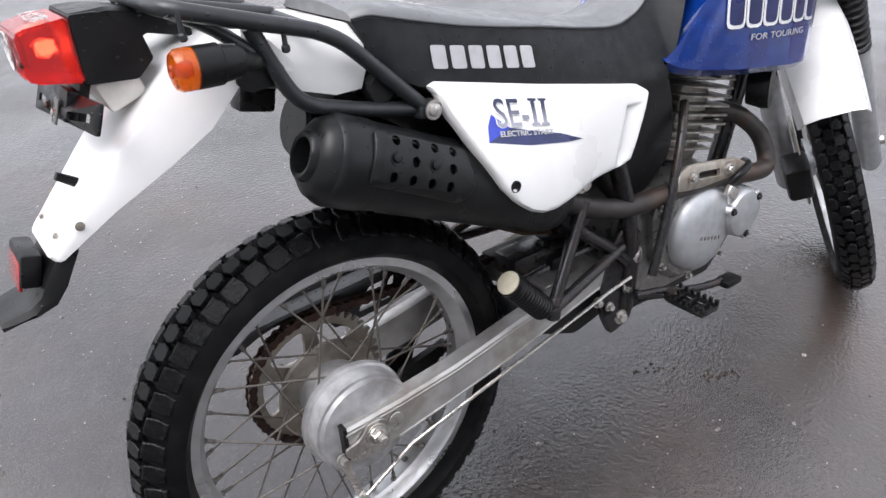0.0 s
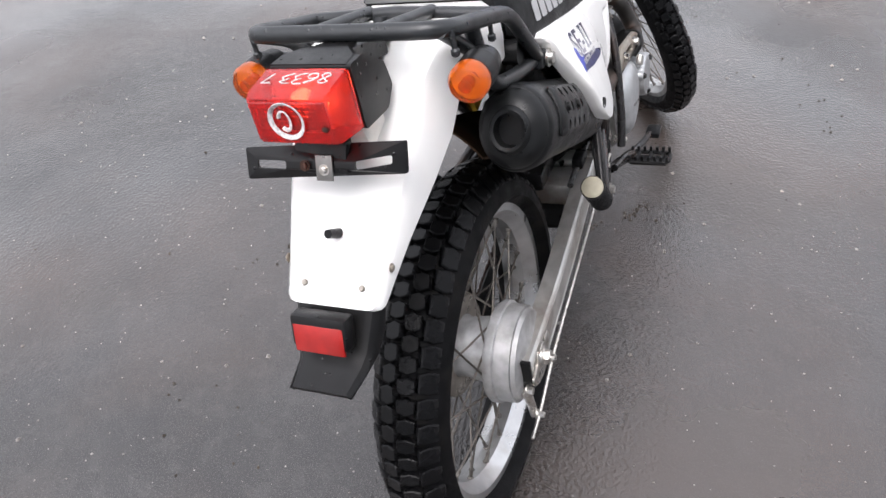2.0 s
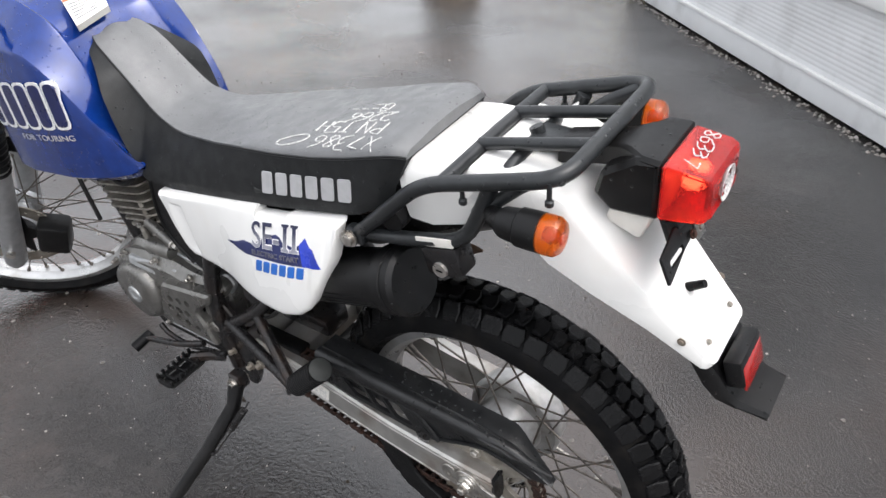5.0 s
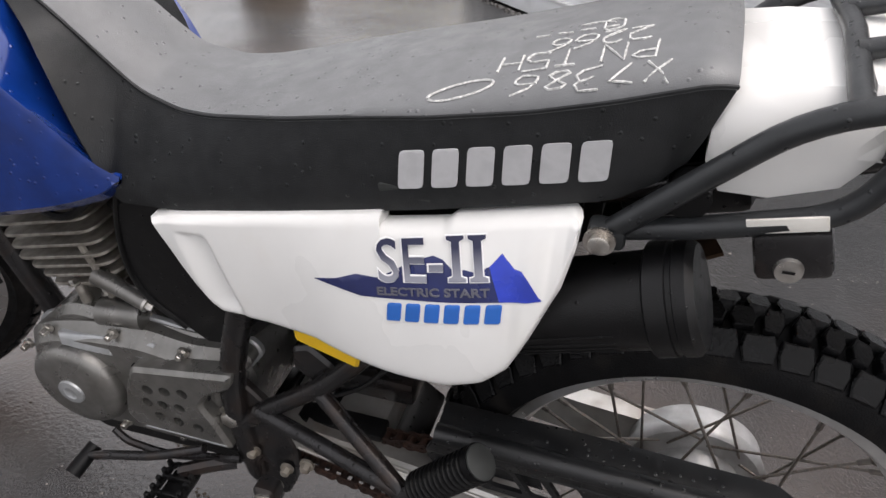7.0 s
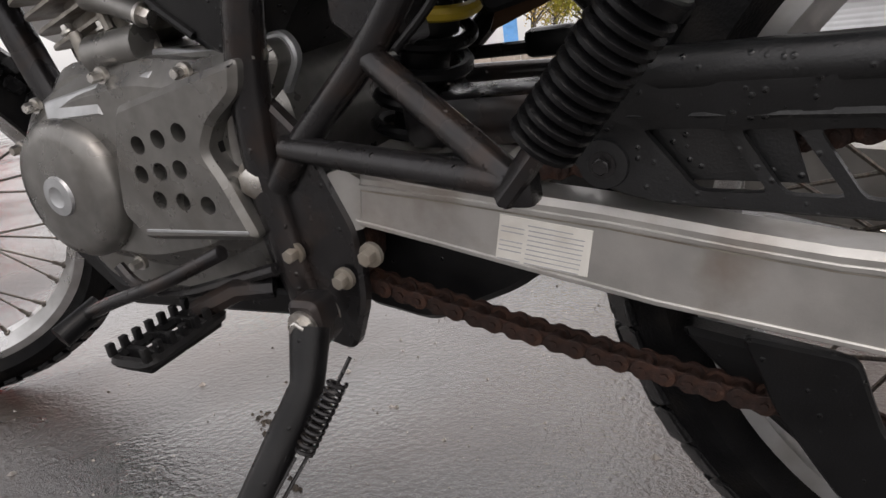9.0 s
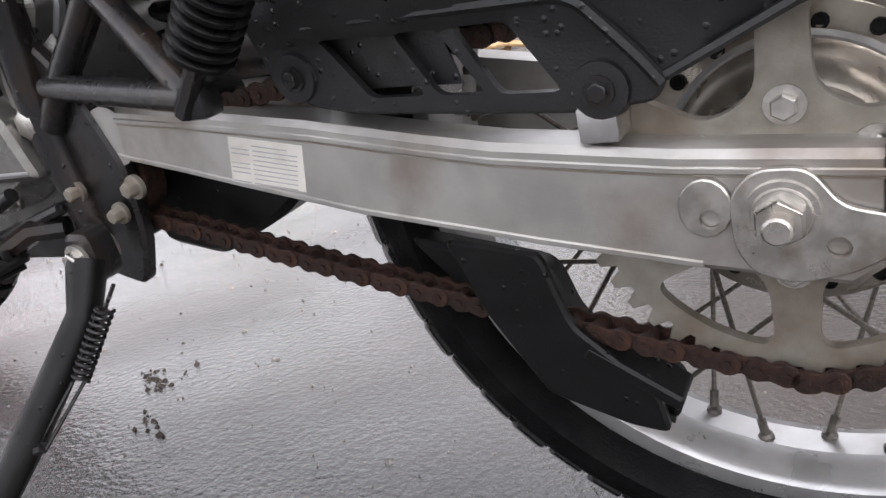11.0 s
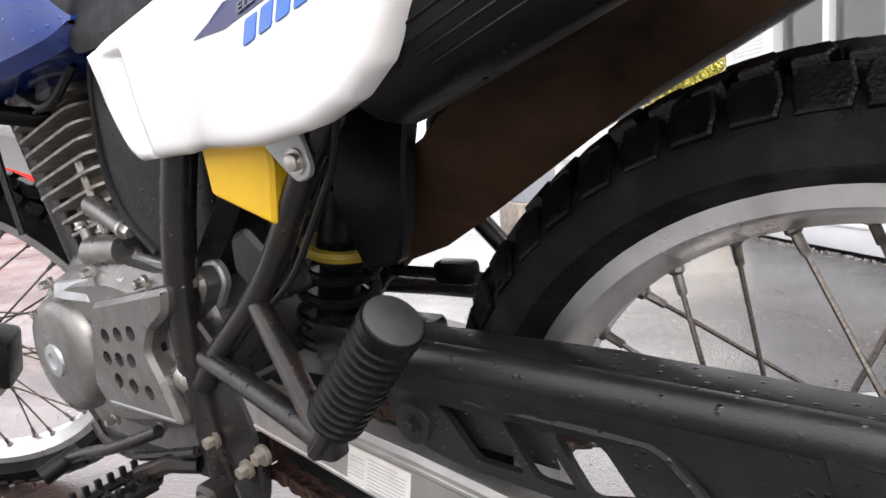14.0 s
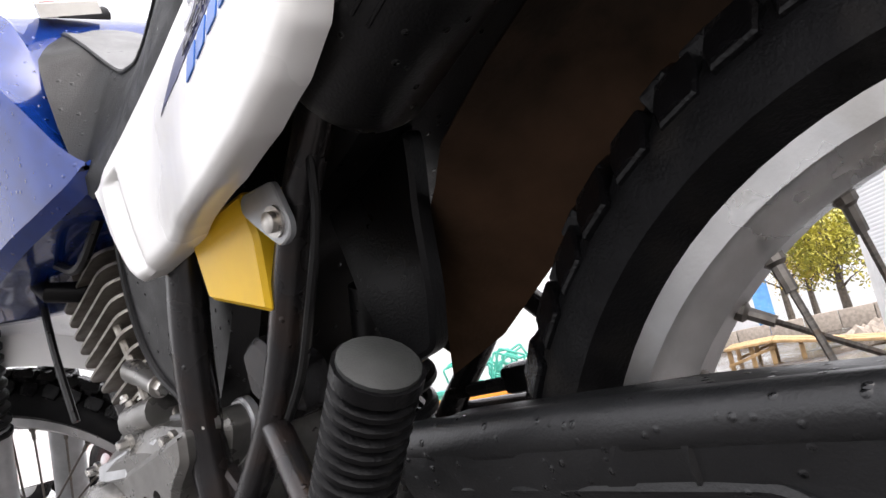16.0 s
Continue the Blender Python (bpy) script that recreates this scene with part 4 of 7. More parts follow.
for s in (1, -1):
    part("end_cap", slab([(-0.049, 0.345), (-0.043, 0.346), (-0.043, 0.287), (-0.049, 0.289)], s * 0.075, s * 0.1055, ch=0.001), BLACK, swingarm, "black rubber end cap")
    adj = slab(smooth2([(0.012, 0.338), (-0.012, 0.338), (-0.026, 0.318), (-0.053, 0.312), (-0.050, 0.296), (-0.03, 0.283), (-0.004, 0.277), (0.016, 0.283), (0.024, 0.30), (0.024, 0.325)], 0.008), s * 0.106, s * 0.110, [circle(-0.024, 0.297, 0.006, 10)], ch=0.0008)
    part("adjuster_plate", adj, STEEL, swingarm, "zinc chain adjuster plate")
    pl = slab(circle(0.036, 0.318, 0.0135, 16, 0.016), s * 0.106, s * 0.109, [circle(0.034, 0.312, 0.0055, 10)], ch=0.0008)
    part("adjuster_washer", pl, STEEL, swingarm)
    nut = lathe([(0, 0), (0, 0.0215), (0.003, 0.021), (0.003, 0)], 24)
    lathe([(0.003, 0), (0.003, 0.0175), (0.0055, 0.0165), (0.0055, 0.0)], 20, bm=nut)
    lathe([(0.0055, 0), (0.0055, 0.0150), (0.015, 0.0150), (0.017, 0.0135), (0.017, 0)], 6, bm=nut)
    lathe([(0.017, 0), (0.017, 0.0085), (0.026, 0.0085), (0.0275, 0.007), (0.0275, 0)], 14, bm=nut)
    bmesh.ops.transform(nut, matrix=Matrix.Translation((0, s * 0.110, AX)) @ Matrix.Diagonal((0.84, s * 0.8, 0.84, 1)), verts=nut.verts)
    part("axle_nut", nut, STEEL, swingarm, "zinc axle nut")
stk = part("warning_label", slab([(0.347, 0.378), (0.285, 0.367), (0.293, 0.335), (0.356, 0.346)], 0.1045, 0.1056, ch=0.0002), STICKER, swingarm, "small white printed warning label")
for i in range(9):
    z = 0.004 + 0.0033 * i
    for x0, x1 in ((0.002, 0.018), (0.021, 0.058)) if i else ((0.02, 0.05),):
        p0, p1 = (0.347 - x0 + 0.01 * z / 0.032, 0.378 - x0 * 0.178 - z), (0.347 - x1 + 0.01 * z / 0.032, 0.378 - x1 * 0.178 - z)
        if i % 4 != 3 or x0 > 0.01:
            part("print_line", slab([p0, p1, (p1[0], p1[1] - 0.0009), (p0[0], p0[1] - 0.0009)], 0.1055, 0.1058, ch=0.0001), DECAL_GREY, swingarm)
part("guard_clip", box((0.087, 0.09, 0.366), (0.022, 0.028, 0.024), 0.002), CORRODED, swingarm, "bright steel bracket")

# chain guard
cg_out = [(0.285, 0.466), (0.132, 0.463), (-0.008, 0.457), (-0.066, 0.454), (-0.084, 0.449), (-0.112, 0.433), (-0.148, 0.411), (-0.143, 0.404), (-0.113, 0.397), (-0.072, 0.415), (-0.036, 0.422), (-0.01, 0.414),
          (0.049, 0.386), (0.054, 0.374), (0.095, 0.371), (0.238, 0.383), (0.274, 0.392), (0.298, 0.412), (0.298, 0.436)]
slots = [[(0.250, 0.430), (0.206, 0.428), (0.184, 0.390), (0.222, 0.392)], [(0.198, 0.427), (0.170, 0.426), (0.146, 0.387), (0.176, 0.389)],
         [(0.160, 0.425), (0.128, 0.424), (0.102, 0.384), (0.138, 0.386)]]
cg = slab(smooth2(cg_out, 0.014, 3), 0.094, 0.100, [smooth2(s, 0.005, 2) for s in slots], ch=0.002, cut=0.03, bend=lambda x, z: 0.012 * max(0.0, min(1.0, (z - 0.425) / 0.02)) + 0.004)
tube([(0.285, 0.105, 0.463), (0.132, 0.106, 0.460), (-0.01, 0.105, 0.454), (-0.05, 0.104, 0.449), (-0.07, 0.103, 0.4465), (-0.085, 0.102, 0.442), (-0.10, 0.101, 0.433), (-0.12, 0.098, 0.422), (-0.141, 0.092, 0.411)], [0.012, 0.012, 0.012, 0.011, 0.0105, 0.010, 0.009, 0.007, 0.004], 12, bm=cg)
top_pts = [(0.285, 0.466), (0.132, 0.464), (-0.008, 0.456), (-0.05, 0.454), (-0.07, 0.452), (-0.085, 0.448), (-0.10, 0.439), (-0.12, 0.427), (-0.148, 0.411)]
loft([[(x, 0.106, z - 0.004), (x, 0.09 + k * 0.012, z + 0.004 - k * 0.005), (x, 0.062 + k * 0.03, z + 0.002 - k * 0.004), (x, 0.060 + k * 0.03, z - 0.003), (x, 0.09 + k * 0.01, z - 0.003), (x, 0.1, z - 0.01 + k * 0.006)] for x, z, k in ((x, z, max(0.0, min(1.0, (-0.07 - x) / 0.075))) for x, z in top_pts)], bm=cg)
tube([(0.290, 0.106, 0.432), (0.278, 0.107, 0.440), (0.09, 0.107, 0.432), (0.06, 0.107, 0.398), (0.05, 0.107, 0.384)], 0.0035, 6, bm=cg, bend=0.012)
tube([(0.049, 0.105, 0.387), (-0.01, 0.106, 0.414), (-0.036, 0.106, 0.422), (-0.072, 0.105, 0.415), (-0.113, 0.103, 0.398)], 0.003, 6, bm=cg)
# added sheet behind the front slots, keeps them dark in place of shade
slab([(0.290, 0.455), (0.180, 0.452), (0.165, 0.392), (0.275, 0.398)], 0.092, 0.0935, ch=0.0004, bm=cg)
guard = part("chain_guard", cg, GUARD, bike, "black plastic chain guard with slanted slots, wet")
for x, z in ((0.274, 0.410), (0.082, 0.383)):
    part("guard_boss", lathe([(0.0, 0.0), (0.0, 0.017), (0.008, 0.015), (0.0085, 0.0)], 20, (x, 0.099, z)), GUARD, guard)
    part("guard_bolt", bolt((x, 0.107, z), 0.0055, 0.006), FRAME, guard, "dark rust-flecked guard bolt")
guide = slab(smooth2([(0.25, 0.285), (0.145, 0.264), (0.132, 0.222), (0.068, 0.184), (0.074, 0.150), (0.10, 0.150), (0.142, 0.168), (0.20, 0.225)], 0.012), 0.052, 0.070, ch=0.004)
slab(smooth2([(0.118, 0.221), (0.062, 0.187), (0.066, 0.178), (0.124, 0.212)], 0.003), 0.066, 0.094, ch=0.002, bm=guide)
tube([(0.16, 0.072, 0.215), (0.11, 0.073, 0.165), (0.075, 0.073, 0.157)], 0.003, 6, bm=guide)
slab(smooth2([(0.205, 0.294), (0.140, 0.284), (0.133, 0.258), (0.126, 0.234), (0.078, 0.190), (0.072, 0.160), (0.098, 0.163), (0.150, 0.181), (0.170, 0.214), (0.187, 0.244), (0.193, 0.264)], 0.008), 0.088, 0.0935, ch=0.002, bm=guide)
part("chain_guide", guide, BLACK, swingarm, "black plastic lower chain guide")
part("chain_roller", box((0.42, 0.074, 0.402), (0.12, 0.03, 0.012), 0.004), BLACK, swingarm)

# frame
tubes = {
    "frame_tube": [([(0.49, 0.097, 0.63), (0.515, 0.104, 0.55), (0.535, 0.104, 0.48), (0.545, 0.102, 0.40), (0.535, 0.1, 0.30)], 0.0155),
                   ([(0.17, 0.105, 0.76), (0.33, 0.108, 0.60), (0.405, 0.105, 0.505), (0.50, 0.105, 0.43), (0.53, 0.104, 0.40)], 0.0115),
                   ([(0.92, 0.03, 0.72), (0.62, 0.06, 0.74), (0.15, 0.085, 0.79), (-0.06, 0.07, 0.85)], 0.0125)]}
frame_bm = bmesh.new()
for pts, r in tubes["frame_tube"]:
    for s in (1, -1):
        tube([(x, s * y, z) for x, y, z in pts], r, 12, bm=frame_bm, bend=0.05)
tube([(0.51, 0.108, 0.430), (0.43, 0.126, 0.424), (0.308, 0.158, 0.417)], 0.0100, 12, bm=frame_bm, bend=0.05)
tube([(0.428, 0.103, 0.490), (0.308, 0.157, 0.418)], 0.0100, 12, bm=frame_bm)
tube([(0.515, -0.106, 0.432), (0.42, -0.130, 0.426), (0.312, -0.153, 0.415)], 0.0100, 12, bm=frame_bm, bend=0.05)
tube([(0.412, -0.118, 0.556), (0.312, -0.152, 0.416)], 0.0100, 12, bm=frame_bm)
tube([(1.08, 0, 0.86), (1.00, 0, 0.70), (0.93, 0, 0.50), (0.88, 0, 0.34), (0.80, 0, 0.27)], 0.018, 12, bm=frame_bm, bend=0.08)
tube([(1.07, 0, 0.94), (1.13, 0, 0.80)], 0.028, 16, bm=frame_bm)
for s in (1, -1):
    slab(smooth2([(0.575, 0.44), (0.53, 0.47), (0.495, 0.43), (0.47, 0.36), (0.478, 0.30), (0.50, 0.255), (0.55, 0.27), (0.565, 0.33)], 0.012), s * 0.092, s * 0.103, ch=0.003, bm=frame_bm)
    slab(smooth2([(0.452, 0.54), (0.43, 0.548), (0.398, 0.52), (0.395, 0.49), (0.425, 0.485), (0.455, 0.51)], 0.006), s * 0.07, s * 0.1, ch=0.004, bm=frame_bm)
frame_ob = part("frame", frame_bm, FRAME, bike, "dark grey painted steel frame tubes, rust-flecked")
for x, y, z, r in ((0.548, 0.106, 0.405, 0.012), (0.487, 0.106, 0.325, 0.006), (0.455, 0.108, 0.347, 0.0065), (0.504, 0.118, 0.302, 0.009), (0.53, 0.106, 0.345, 0.006)):
    part("frame_bolt", bolt((x, y, z), r, 0.012), STEEL if r > 0.008 else DULL, frame_ob)
    part("frame_bolt", bolt((x, -y, z), r, 0.012, (0, -1, 0)), STEEL, frame_ob)
part("panel_bracket", slab(smooth2([(0.352, 0.626), (0.316, 0.624), (0.310, 0.598), (0.313, 0.591), (0.325, 0.587), (0.336, 0.596), (0.356, 0.616)], 0.005), 0.120, 0.1245, ch=0.001), CASE_LIGHT, frame_ob, "bare alloy bracket")
part("panel_bolt", bolt((0.323, 0.1245, 0.602), 0.0062, 0.006, sides=16), STEEL, frame_ob)
part("panel_bolt", bolt((0.40, -0.125, 0.592), 0.010, 0.012, (0, -1, 0), sides=14), STEEL, frame_ob)
for s in (1, -1):
    # passenger peg: base, ribbed rubber, flat cap
    a, b = (Vector((0.331, 0.162, 0.391)), Vector((0.2185, 0.165, 0.513))) if s > 0 else (Vector((0.334, -0.152, 0.378)), Vector((0.222, -0.156, 0.500)))
    d = (b - a).normalized()
    n = 40
    pts, rad = [], []
    for i in range(n + 1):
        t = 0.40 + 0.60 * i / n
        pts.append(a.lerp(b, t))
        rad.append(0.0205 if i > n - 4 else (0.0162 if i % 3 == 0 else 0.0202))
    peg = part("passenger_footpeg", tube(pts, rad, 18), GRIP, bike, "black ribbed rubber passenger footpeg, folded up", angle=22)
    cap = tube([b - d * 0.002, b + d * 0.002, b + d * 0.0035], [0.0185, 0.0185, 0.016], 20)
    part("end_cap", cap, GREYCAP if s > 0 else CREAM, peg, "flat grey end" if s > 0 else "worn cream end")
    base = tube([a + d * 0.026, a + d * 0.068], 0.0095, 8, flat=0.7)
    box((0.306, s * 0.157, 0.414), (0.024, 0.018, 0.020), 0.004, bm=base)
    part("hinge", base, FRAME, peg, "worn steel hinge")
    # rider's peg: toothed steel plate
    c = Vector((0.63, s * 0.165, 0.29)) if s > 0 else Vector((0.615, s * 0.18, 0.31))
    rp = tube([(0.56, s * 0.11, 0.315), (0.585, s * 0.125, 0.318), (c.x, c.y - s * 0.03, c.z + 0.01)], 0.010, 8)
    fp = part("rider_footpeg", rp, FRAME, bike, "rusty dark steel toothed footpeg")
    ring = [(-0.02, -0.04), (0.02, -0.04), (0.02, 0.045), (-0.02, 0.045)]
    teeth_bm = tube([(c.x + x, c.y + s * y, c.z + 0.004) for x, y in ring], 0.005, 6, closed=True, bend=0.01)
    for i in range(7):
        for sx in (-0.02, 0.02):
            box((c.x + sx, c.y + s * (-0.035 + 0.013 * i), c.z + 0.012), (0.006, 0.006, 0.012), 0.001, bm=teeth_bm)
    for i in range(3):
        box((c.x, c.y + s * (-0.02 + 0.025 * i), c.z + 0.004), (0.04, 0.005, 0.01), 0.001, bm=teeth_bm)
    box((c.x, c.y + s * 0.002, c.z - 0.004), (0.034, 0.078, 0.006), 0.002, bm=teeth_bm)
    part("tread_plate", teeth_bm, BLACK, fp, "dirty black toothed tread")
# side stand
st = tube([(0.502, 0.142, 0.300), (0.499, 0.165, 0.262), (0.527, 0.24, 0.182), (0.583, 0.357, 0.058)], [0.016, 0.0135, 0.0130, 0.0115], 10)
stand = part("side_stand", st, BLACK, bike, "black steel side stand, lowered")
part("stand_foot", box((0.590, 0.368, 0.052), (0.06, 0.045, 0.006), 0.002, Matrix.Rotation(radians(8), 4, "X")), BLACK, stand)
part("stand_hinge", slab(smooth2([(0.490, 0.322), (0.518, 0.322), (0.521, 0.288), (0.504, 0.275), (0.488, 0.288)], 0.008), 0.122, 0.146, ch=0.004), FRAME, stand)
part("stand_bolt", bolt((0.504, 0.146, 0.302), 0.009, 0.010), STEEL, stand)
sp0, sp1 = Vector((0.466, 0.166, 0.272)), Vector((0.494, 0.192, 0.222))
coil = []
d = (sp1 - sp0)
u = d.orthogonal().normalized()
v = d.normalized().cross(u)
for i in range(121):
    t = i / 120
    a = 2 * math.pi * 11 * t
    coil.append(sp0 + d * t + (u * math.cos(a) + v * math.sin(a)) * 0.0065)
sp = tube(coil, 0.0017, 6)
tube([sp0 - d * 0.32, sp0], 0.0017, 6, bm=sp)
tube([sp1 + Vector((0.004, 0.004, 0)), (0.514, 0.234, 0.186), (0.508, 0.231, 0.184), sp1 - Vector((0.004, 0.003, 0))], 0.0015, 6, bm=sp)
part("stand_spring", sp, FRAME, stand, "black coil spring")
part("spring_pin", tube([(0.527, 0.24, 0.182), (0.509, 0.232, 0.186)], 0.005, 8), FRAME, stand)

# engine
eng = bmesh.new()
slab(smooth2([(0.56, 0.50), (0.52, 0.46), (0.545, 0.34), (0.62, 0.285), (0.80, 0.285), (0.86, 0.36), (0.85, 0.45), (0.78, 0.51)], 0.03), -0.085, 0.085, ch=0.01, bm=eng)
engine = part("engine", eng, CASE, bike, "air-cooled single-cylinder engine, dull silver and dirty")
lc = smooth2([(0.795, 0.484), (0.74, 0.498), (0.66, 0.506), (0.595, 0.497), (0.52, 0.506), (0.512, 0.49), (0.55, 0.44), (0.545, 0.36), (0.62, 0.330), (0.70, 0.318), (0.785, 0.328), (0.838, 0.37), (0.852, 0.42), (0.838, 0.465)], 0.018)
part("left_cover", slab(lc, 0.07, 0.108, ch=0.018), CASE, engine, "grey alternator cover")
part("cover_flange", slab(inset(lc, -0.004), 0.066, 0.074, ch=0.002), CASE_LIGHT, engine)
part("alternator_disc", lathe([(0, 0), (0, 0.066), (0.010, 0.065), (0.017, 0.060), (0.020, 0.05), (0.022, 0.02), (0.022, 0)], 48, (0.768, 0.106, 0.402)), CASE, engine, "round alternator cover")
part("inspection_cap", lathe([(0, 0), (0, 0.019), (0.003, 0.018), (0.004, 0.010), (0.0025, 0.008), (0.0025, 0)], 20, (0.770, 0.128, 0.401)), CASE_LIGHT, engine, "slotted inspection cap")
holes = [circle(x, z, 0.0078, 12) for x, z in ((0.645, 0.443), (0.620, 0.447), (0.595, 0.451), (0.652, 0.419), (0.629, 0.4205), (0.606, 0.422), (0.640, 0.397), (0.6135, 0.395), (0.587, 0.392))]
cover_o = smooth2([(0.662, 0.474), (0.52, 0.500), (0.528, 0.475), (0.56, 0.455), (0.575, 0.435), (0.562, 0.41), (0.545, 0.362), (0.675, 0.360), (0.695, 0.385), (0.682, 0.43)], 0.008)
part("sprocket_cover", slab(cover_o, 0.102, 0.128, holes, ch=0.005), CASE, engine, "grey sprocket cover with nine holes")
part("cover_groove", slab(smooth2([(0.668, 0.371), (0.552, 0.371), (0.5515, 0.3685), (0.669, 0.3685)], 0.001), 0.1275, 0.1286, ch=0.0003), CASE_LIGHT, engine)
# black sheet stands in for the shade seen through the nine holes
part("case_gap", box((0.622, 0.1105, 0.42), (0.10, 0.006, 0.085)), BLACK, engine)
for x0, x1, z0, z1 in ((0.780, 0.704, 0.481, 0.491), (0.690, 0.638, 0.492, 0.495)):
    part("cover_facet", slab([(x0, z0), (x1, z1), (x1 - 0.003, z1 - 0.025), (x0 - 0.004, z0 - 0.017)], 0.095, 0.1105, ch=0.002, cut=0.012, bend=lambda x, z: -0.35 * max(0.0, z - 0.468)), CASE_LIGHT, engine, "lighter silver chamfer facet")
for x, z in ((0.80, 0.478), (0.697, 0.497), (0.60, 0.492), (0.52, 0.498), (0.845, 0.44), (0.73, 0.325), (0.635, 0.335)):
    part("cover_bolt", bolt((x, 0.098, z), 0.0048, 0.014), STEEL, engine)
right_case = smooth2([(0.60, 0.47), (0.61, 0.36), (0.66, 0.305), (0.74, 0.300), (0.82, 0.335), (0.86, 0.395), (0.85, 0.455), (0.79, 0.485), (0.72, 0.500), (0.65, 0.500)], 0.03)
part("right_case", slab(right_case, -0.08, -0.112, ch=0.012), CASE, engine, "grey right-hand crankcase cover")
rc_ = part("clutch_cover", lathe([(-0.105, 0), (-0.105, 0.082), (-0.118, 0.0815), (-0.128, 0.077), (-0.136, 0.066), (-0.1395, 0.05), (-0.141, 0.025), (-0.141, 0)], 48, (0.714, 0, 0.402)), CASE_LIGHT, engine, "round domed silver clutch cover")
for i in range(6):
    w = 0.0072 if i != 5 else 0.003
    part("badge_bar", box((0.690 + 0.0105 * i, -0.1405, 0.398 - 0.003 * i), (w, 0.002, 0.0075), 0.0008), CASE, rc_)
cap_ = part("oil_filter_cap", lathe([(-0.10, 0), (-0.10, 0.049), (-0.143, 0.047), (-0.149, 0.043), (-0.151, 0.034), (-0.151, 0)], 36, (0.808, 0, 0.412)), CASE_LIGHT, engine, "silver oil filter cap")
for a in (0.95, 3.0, 5.1):
    part("cap_boss", lathe([(-0.10, 0), (-0.10, 0.0125), (-0.146, 0.0115), (-0.149, 0.009), (-0.149, 0)], 14, (0.808 + 0.043 * math.sin(a), 0, 0.412 + 0.043 * math.cos(a))), CASE_LIGHT, cap_)
    part("cap_bolt", bolt((0.808 + 0.043 * math.sin(a), -0.149, 0.412 + 0.043 * math.cos(a)), 0.005, 0.006, (0, -1, 0)), FRAME, cap_)
part("oil_line", tube([(0.775, -0.125, 0.475), (0.79, -0.14, 0.495), (0.83, -0.13, 0.50), (0.86, -0.10, 0.49)], 0.008, 10, bend=0.02), BLACK, engine)
part("line_clamp", box((0.765, -0.142, 0.468), (0.03, 0.012, 0.022), 0.003, Matrix.Rotation(radians(30), 4, "Y")), STEEL, engine)
for x, z in ((0.615, 0.475), (0.62, 0.355), (0.70, 0.307), (0.79, 0.322), (0.70, 0.494)):
    part("case_bolt", bolt((x, -0.108, z), 0.005, 0.012, (0, -1, 0)), STEEL, engine)
tilt = Matrix.Translation((0.745, 0, 0.52)) @ Matrix.Rotation(radians(14), 4, "Y")
barrel = bmesh.new()
box((0, 0, 0.06), (0.095, 0.095, 0.15), 0.02, bm=barrel)
box((0.0, 0, 0.165), (0.12, 0.13, 0.05), 0.018, bm=barrel)
for sx in (-0.03, 0.03):
    lathe([(-0.075, 0), (-0.075, 0.019), (0.075, 0.019), (0.075, 0)], 16, (sx, 0, 0.165), bm=barrel)
bmesh.ops.transform(barrel, matrix=tilt, verts=barrel.verts)
part("cylinder", barrel, FIN, engine, "dirty alloy cylinder and head")
fin_bm = slab(smooth2([(-0.075, -0.078), (0.075, -0.078), (0.085, 0.0), (0.075, 0.078), (-0.075, 0.078)], 0.022), 0, 0.0036, ch=0.0008)
bmesh.ops.rotate(fin_bm, matrix=Matrix.Rotation(radians(90), 3, "X"), verts=fin_bm.verts)
fin0 = None
for i in range(9):
    m = tilt @ Matrix.Translation((0.0, 0, 0.014 + 0.0165 * i)) @ Matrix.Diagonal((1 if i > 2 else 0.8 + 0.06 * i, 1 if i > 2 else 0.84 + 0.05 * i, 1, 1))
    if fin0 is None:
        fin0 = part("cooling_fin", fin_bm, FIN, engine)
        fin0.matrix_basis = m
    else:
        again("cooling_fin", fin0, engine, m)
part("head_cover", box((0.785, 0.0, 0.715), (0.11, 0.13, 0.03), 0.012, Matrix.Rotation(radians(14), 4, "Y")), FIN, engine, "alloy cylinder head cover")
for x, y, z in ((0.775, 0.055, 0.725), (0.82, 0.055, 0.712), (0.745, 0.055, 0.728)):
    part("head_bolt", bolt((x, y, z), 0.006, 0.014, (0.24, 0, 0.97)), STEEL, engine)
part("tensioner", tube([(0.653, 0.078, 0.538), (0.69, 0.074, 0.552), (0.72, 0.07, 0.56)], [0.010, 0.011, 0.013], 12), CASE, engine, "cam chain tensioner")
part("tensioner_bolt", bolt((0.653, 0.078, 0.538), 0.007, 0.012, (-0.93, 0.1, -0.35)), STEEL, engine)
for x, z in ((0.712, 0.505), (0.67, 0.500), (0.76, 0.507)):
    part("base_boss", tube([(x, 0.066, z + 0.026), (x - 0.006, 0.066, z)], [0.006, 0.008], 10), FIN, engine)
    part("base_nut", bolt((x + 0.004, 0.068, z + 0.026), 0.0048, 0.008, (0.24, 0, 0.97)), STEEL, engine)
part("stud_rib", tube([(0.706, 0.070, 0.53), (0.728, 0.070, 0.61)], 0.005, 8), FIN, engine)
part("spark_plug_cap", tube([(0.79, 0.06, 0.655), (0.80, 0.10, 0.665), (0.83, 0.105, 0.69)], [0.012, 0.011, 0.008], 10), GRIP, engine)
part("tappet_cover", tube([(0.74, 0.03, 0.72), (0.80, 0.03, 0.70)], 0.025, 14), BLACK, engine)
part("starter_motor", tube([(0.66, 0.078, 0.515), (0.72, 0.082, 0.512)], 0.017, 14), CASE, engine)
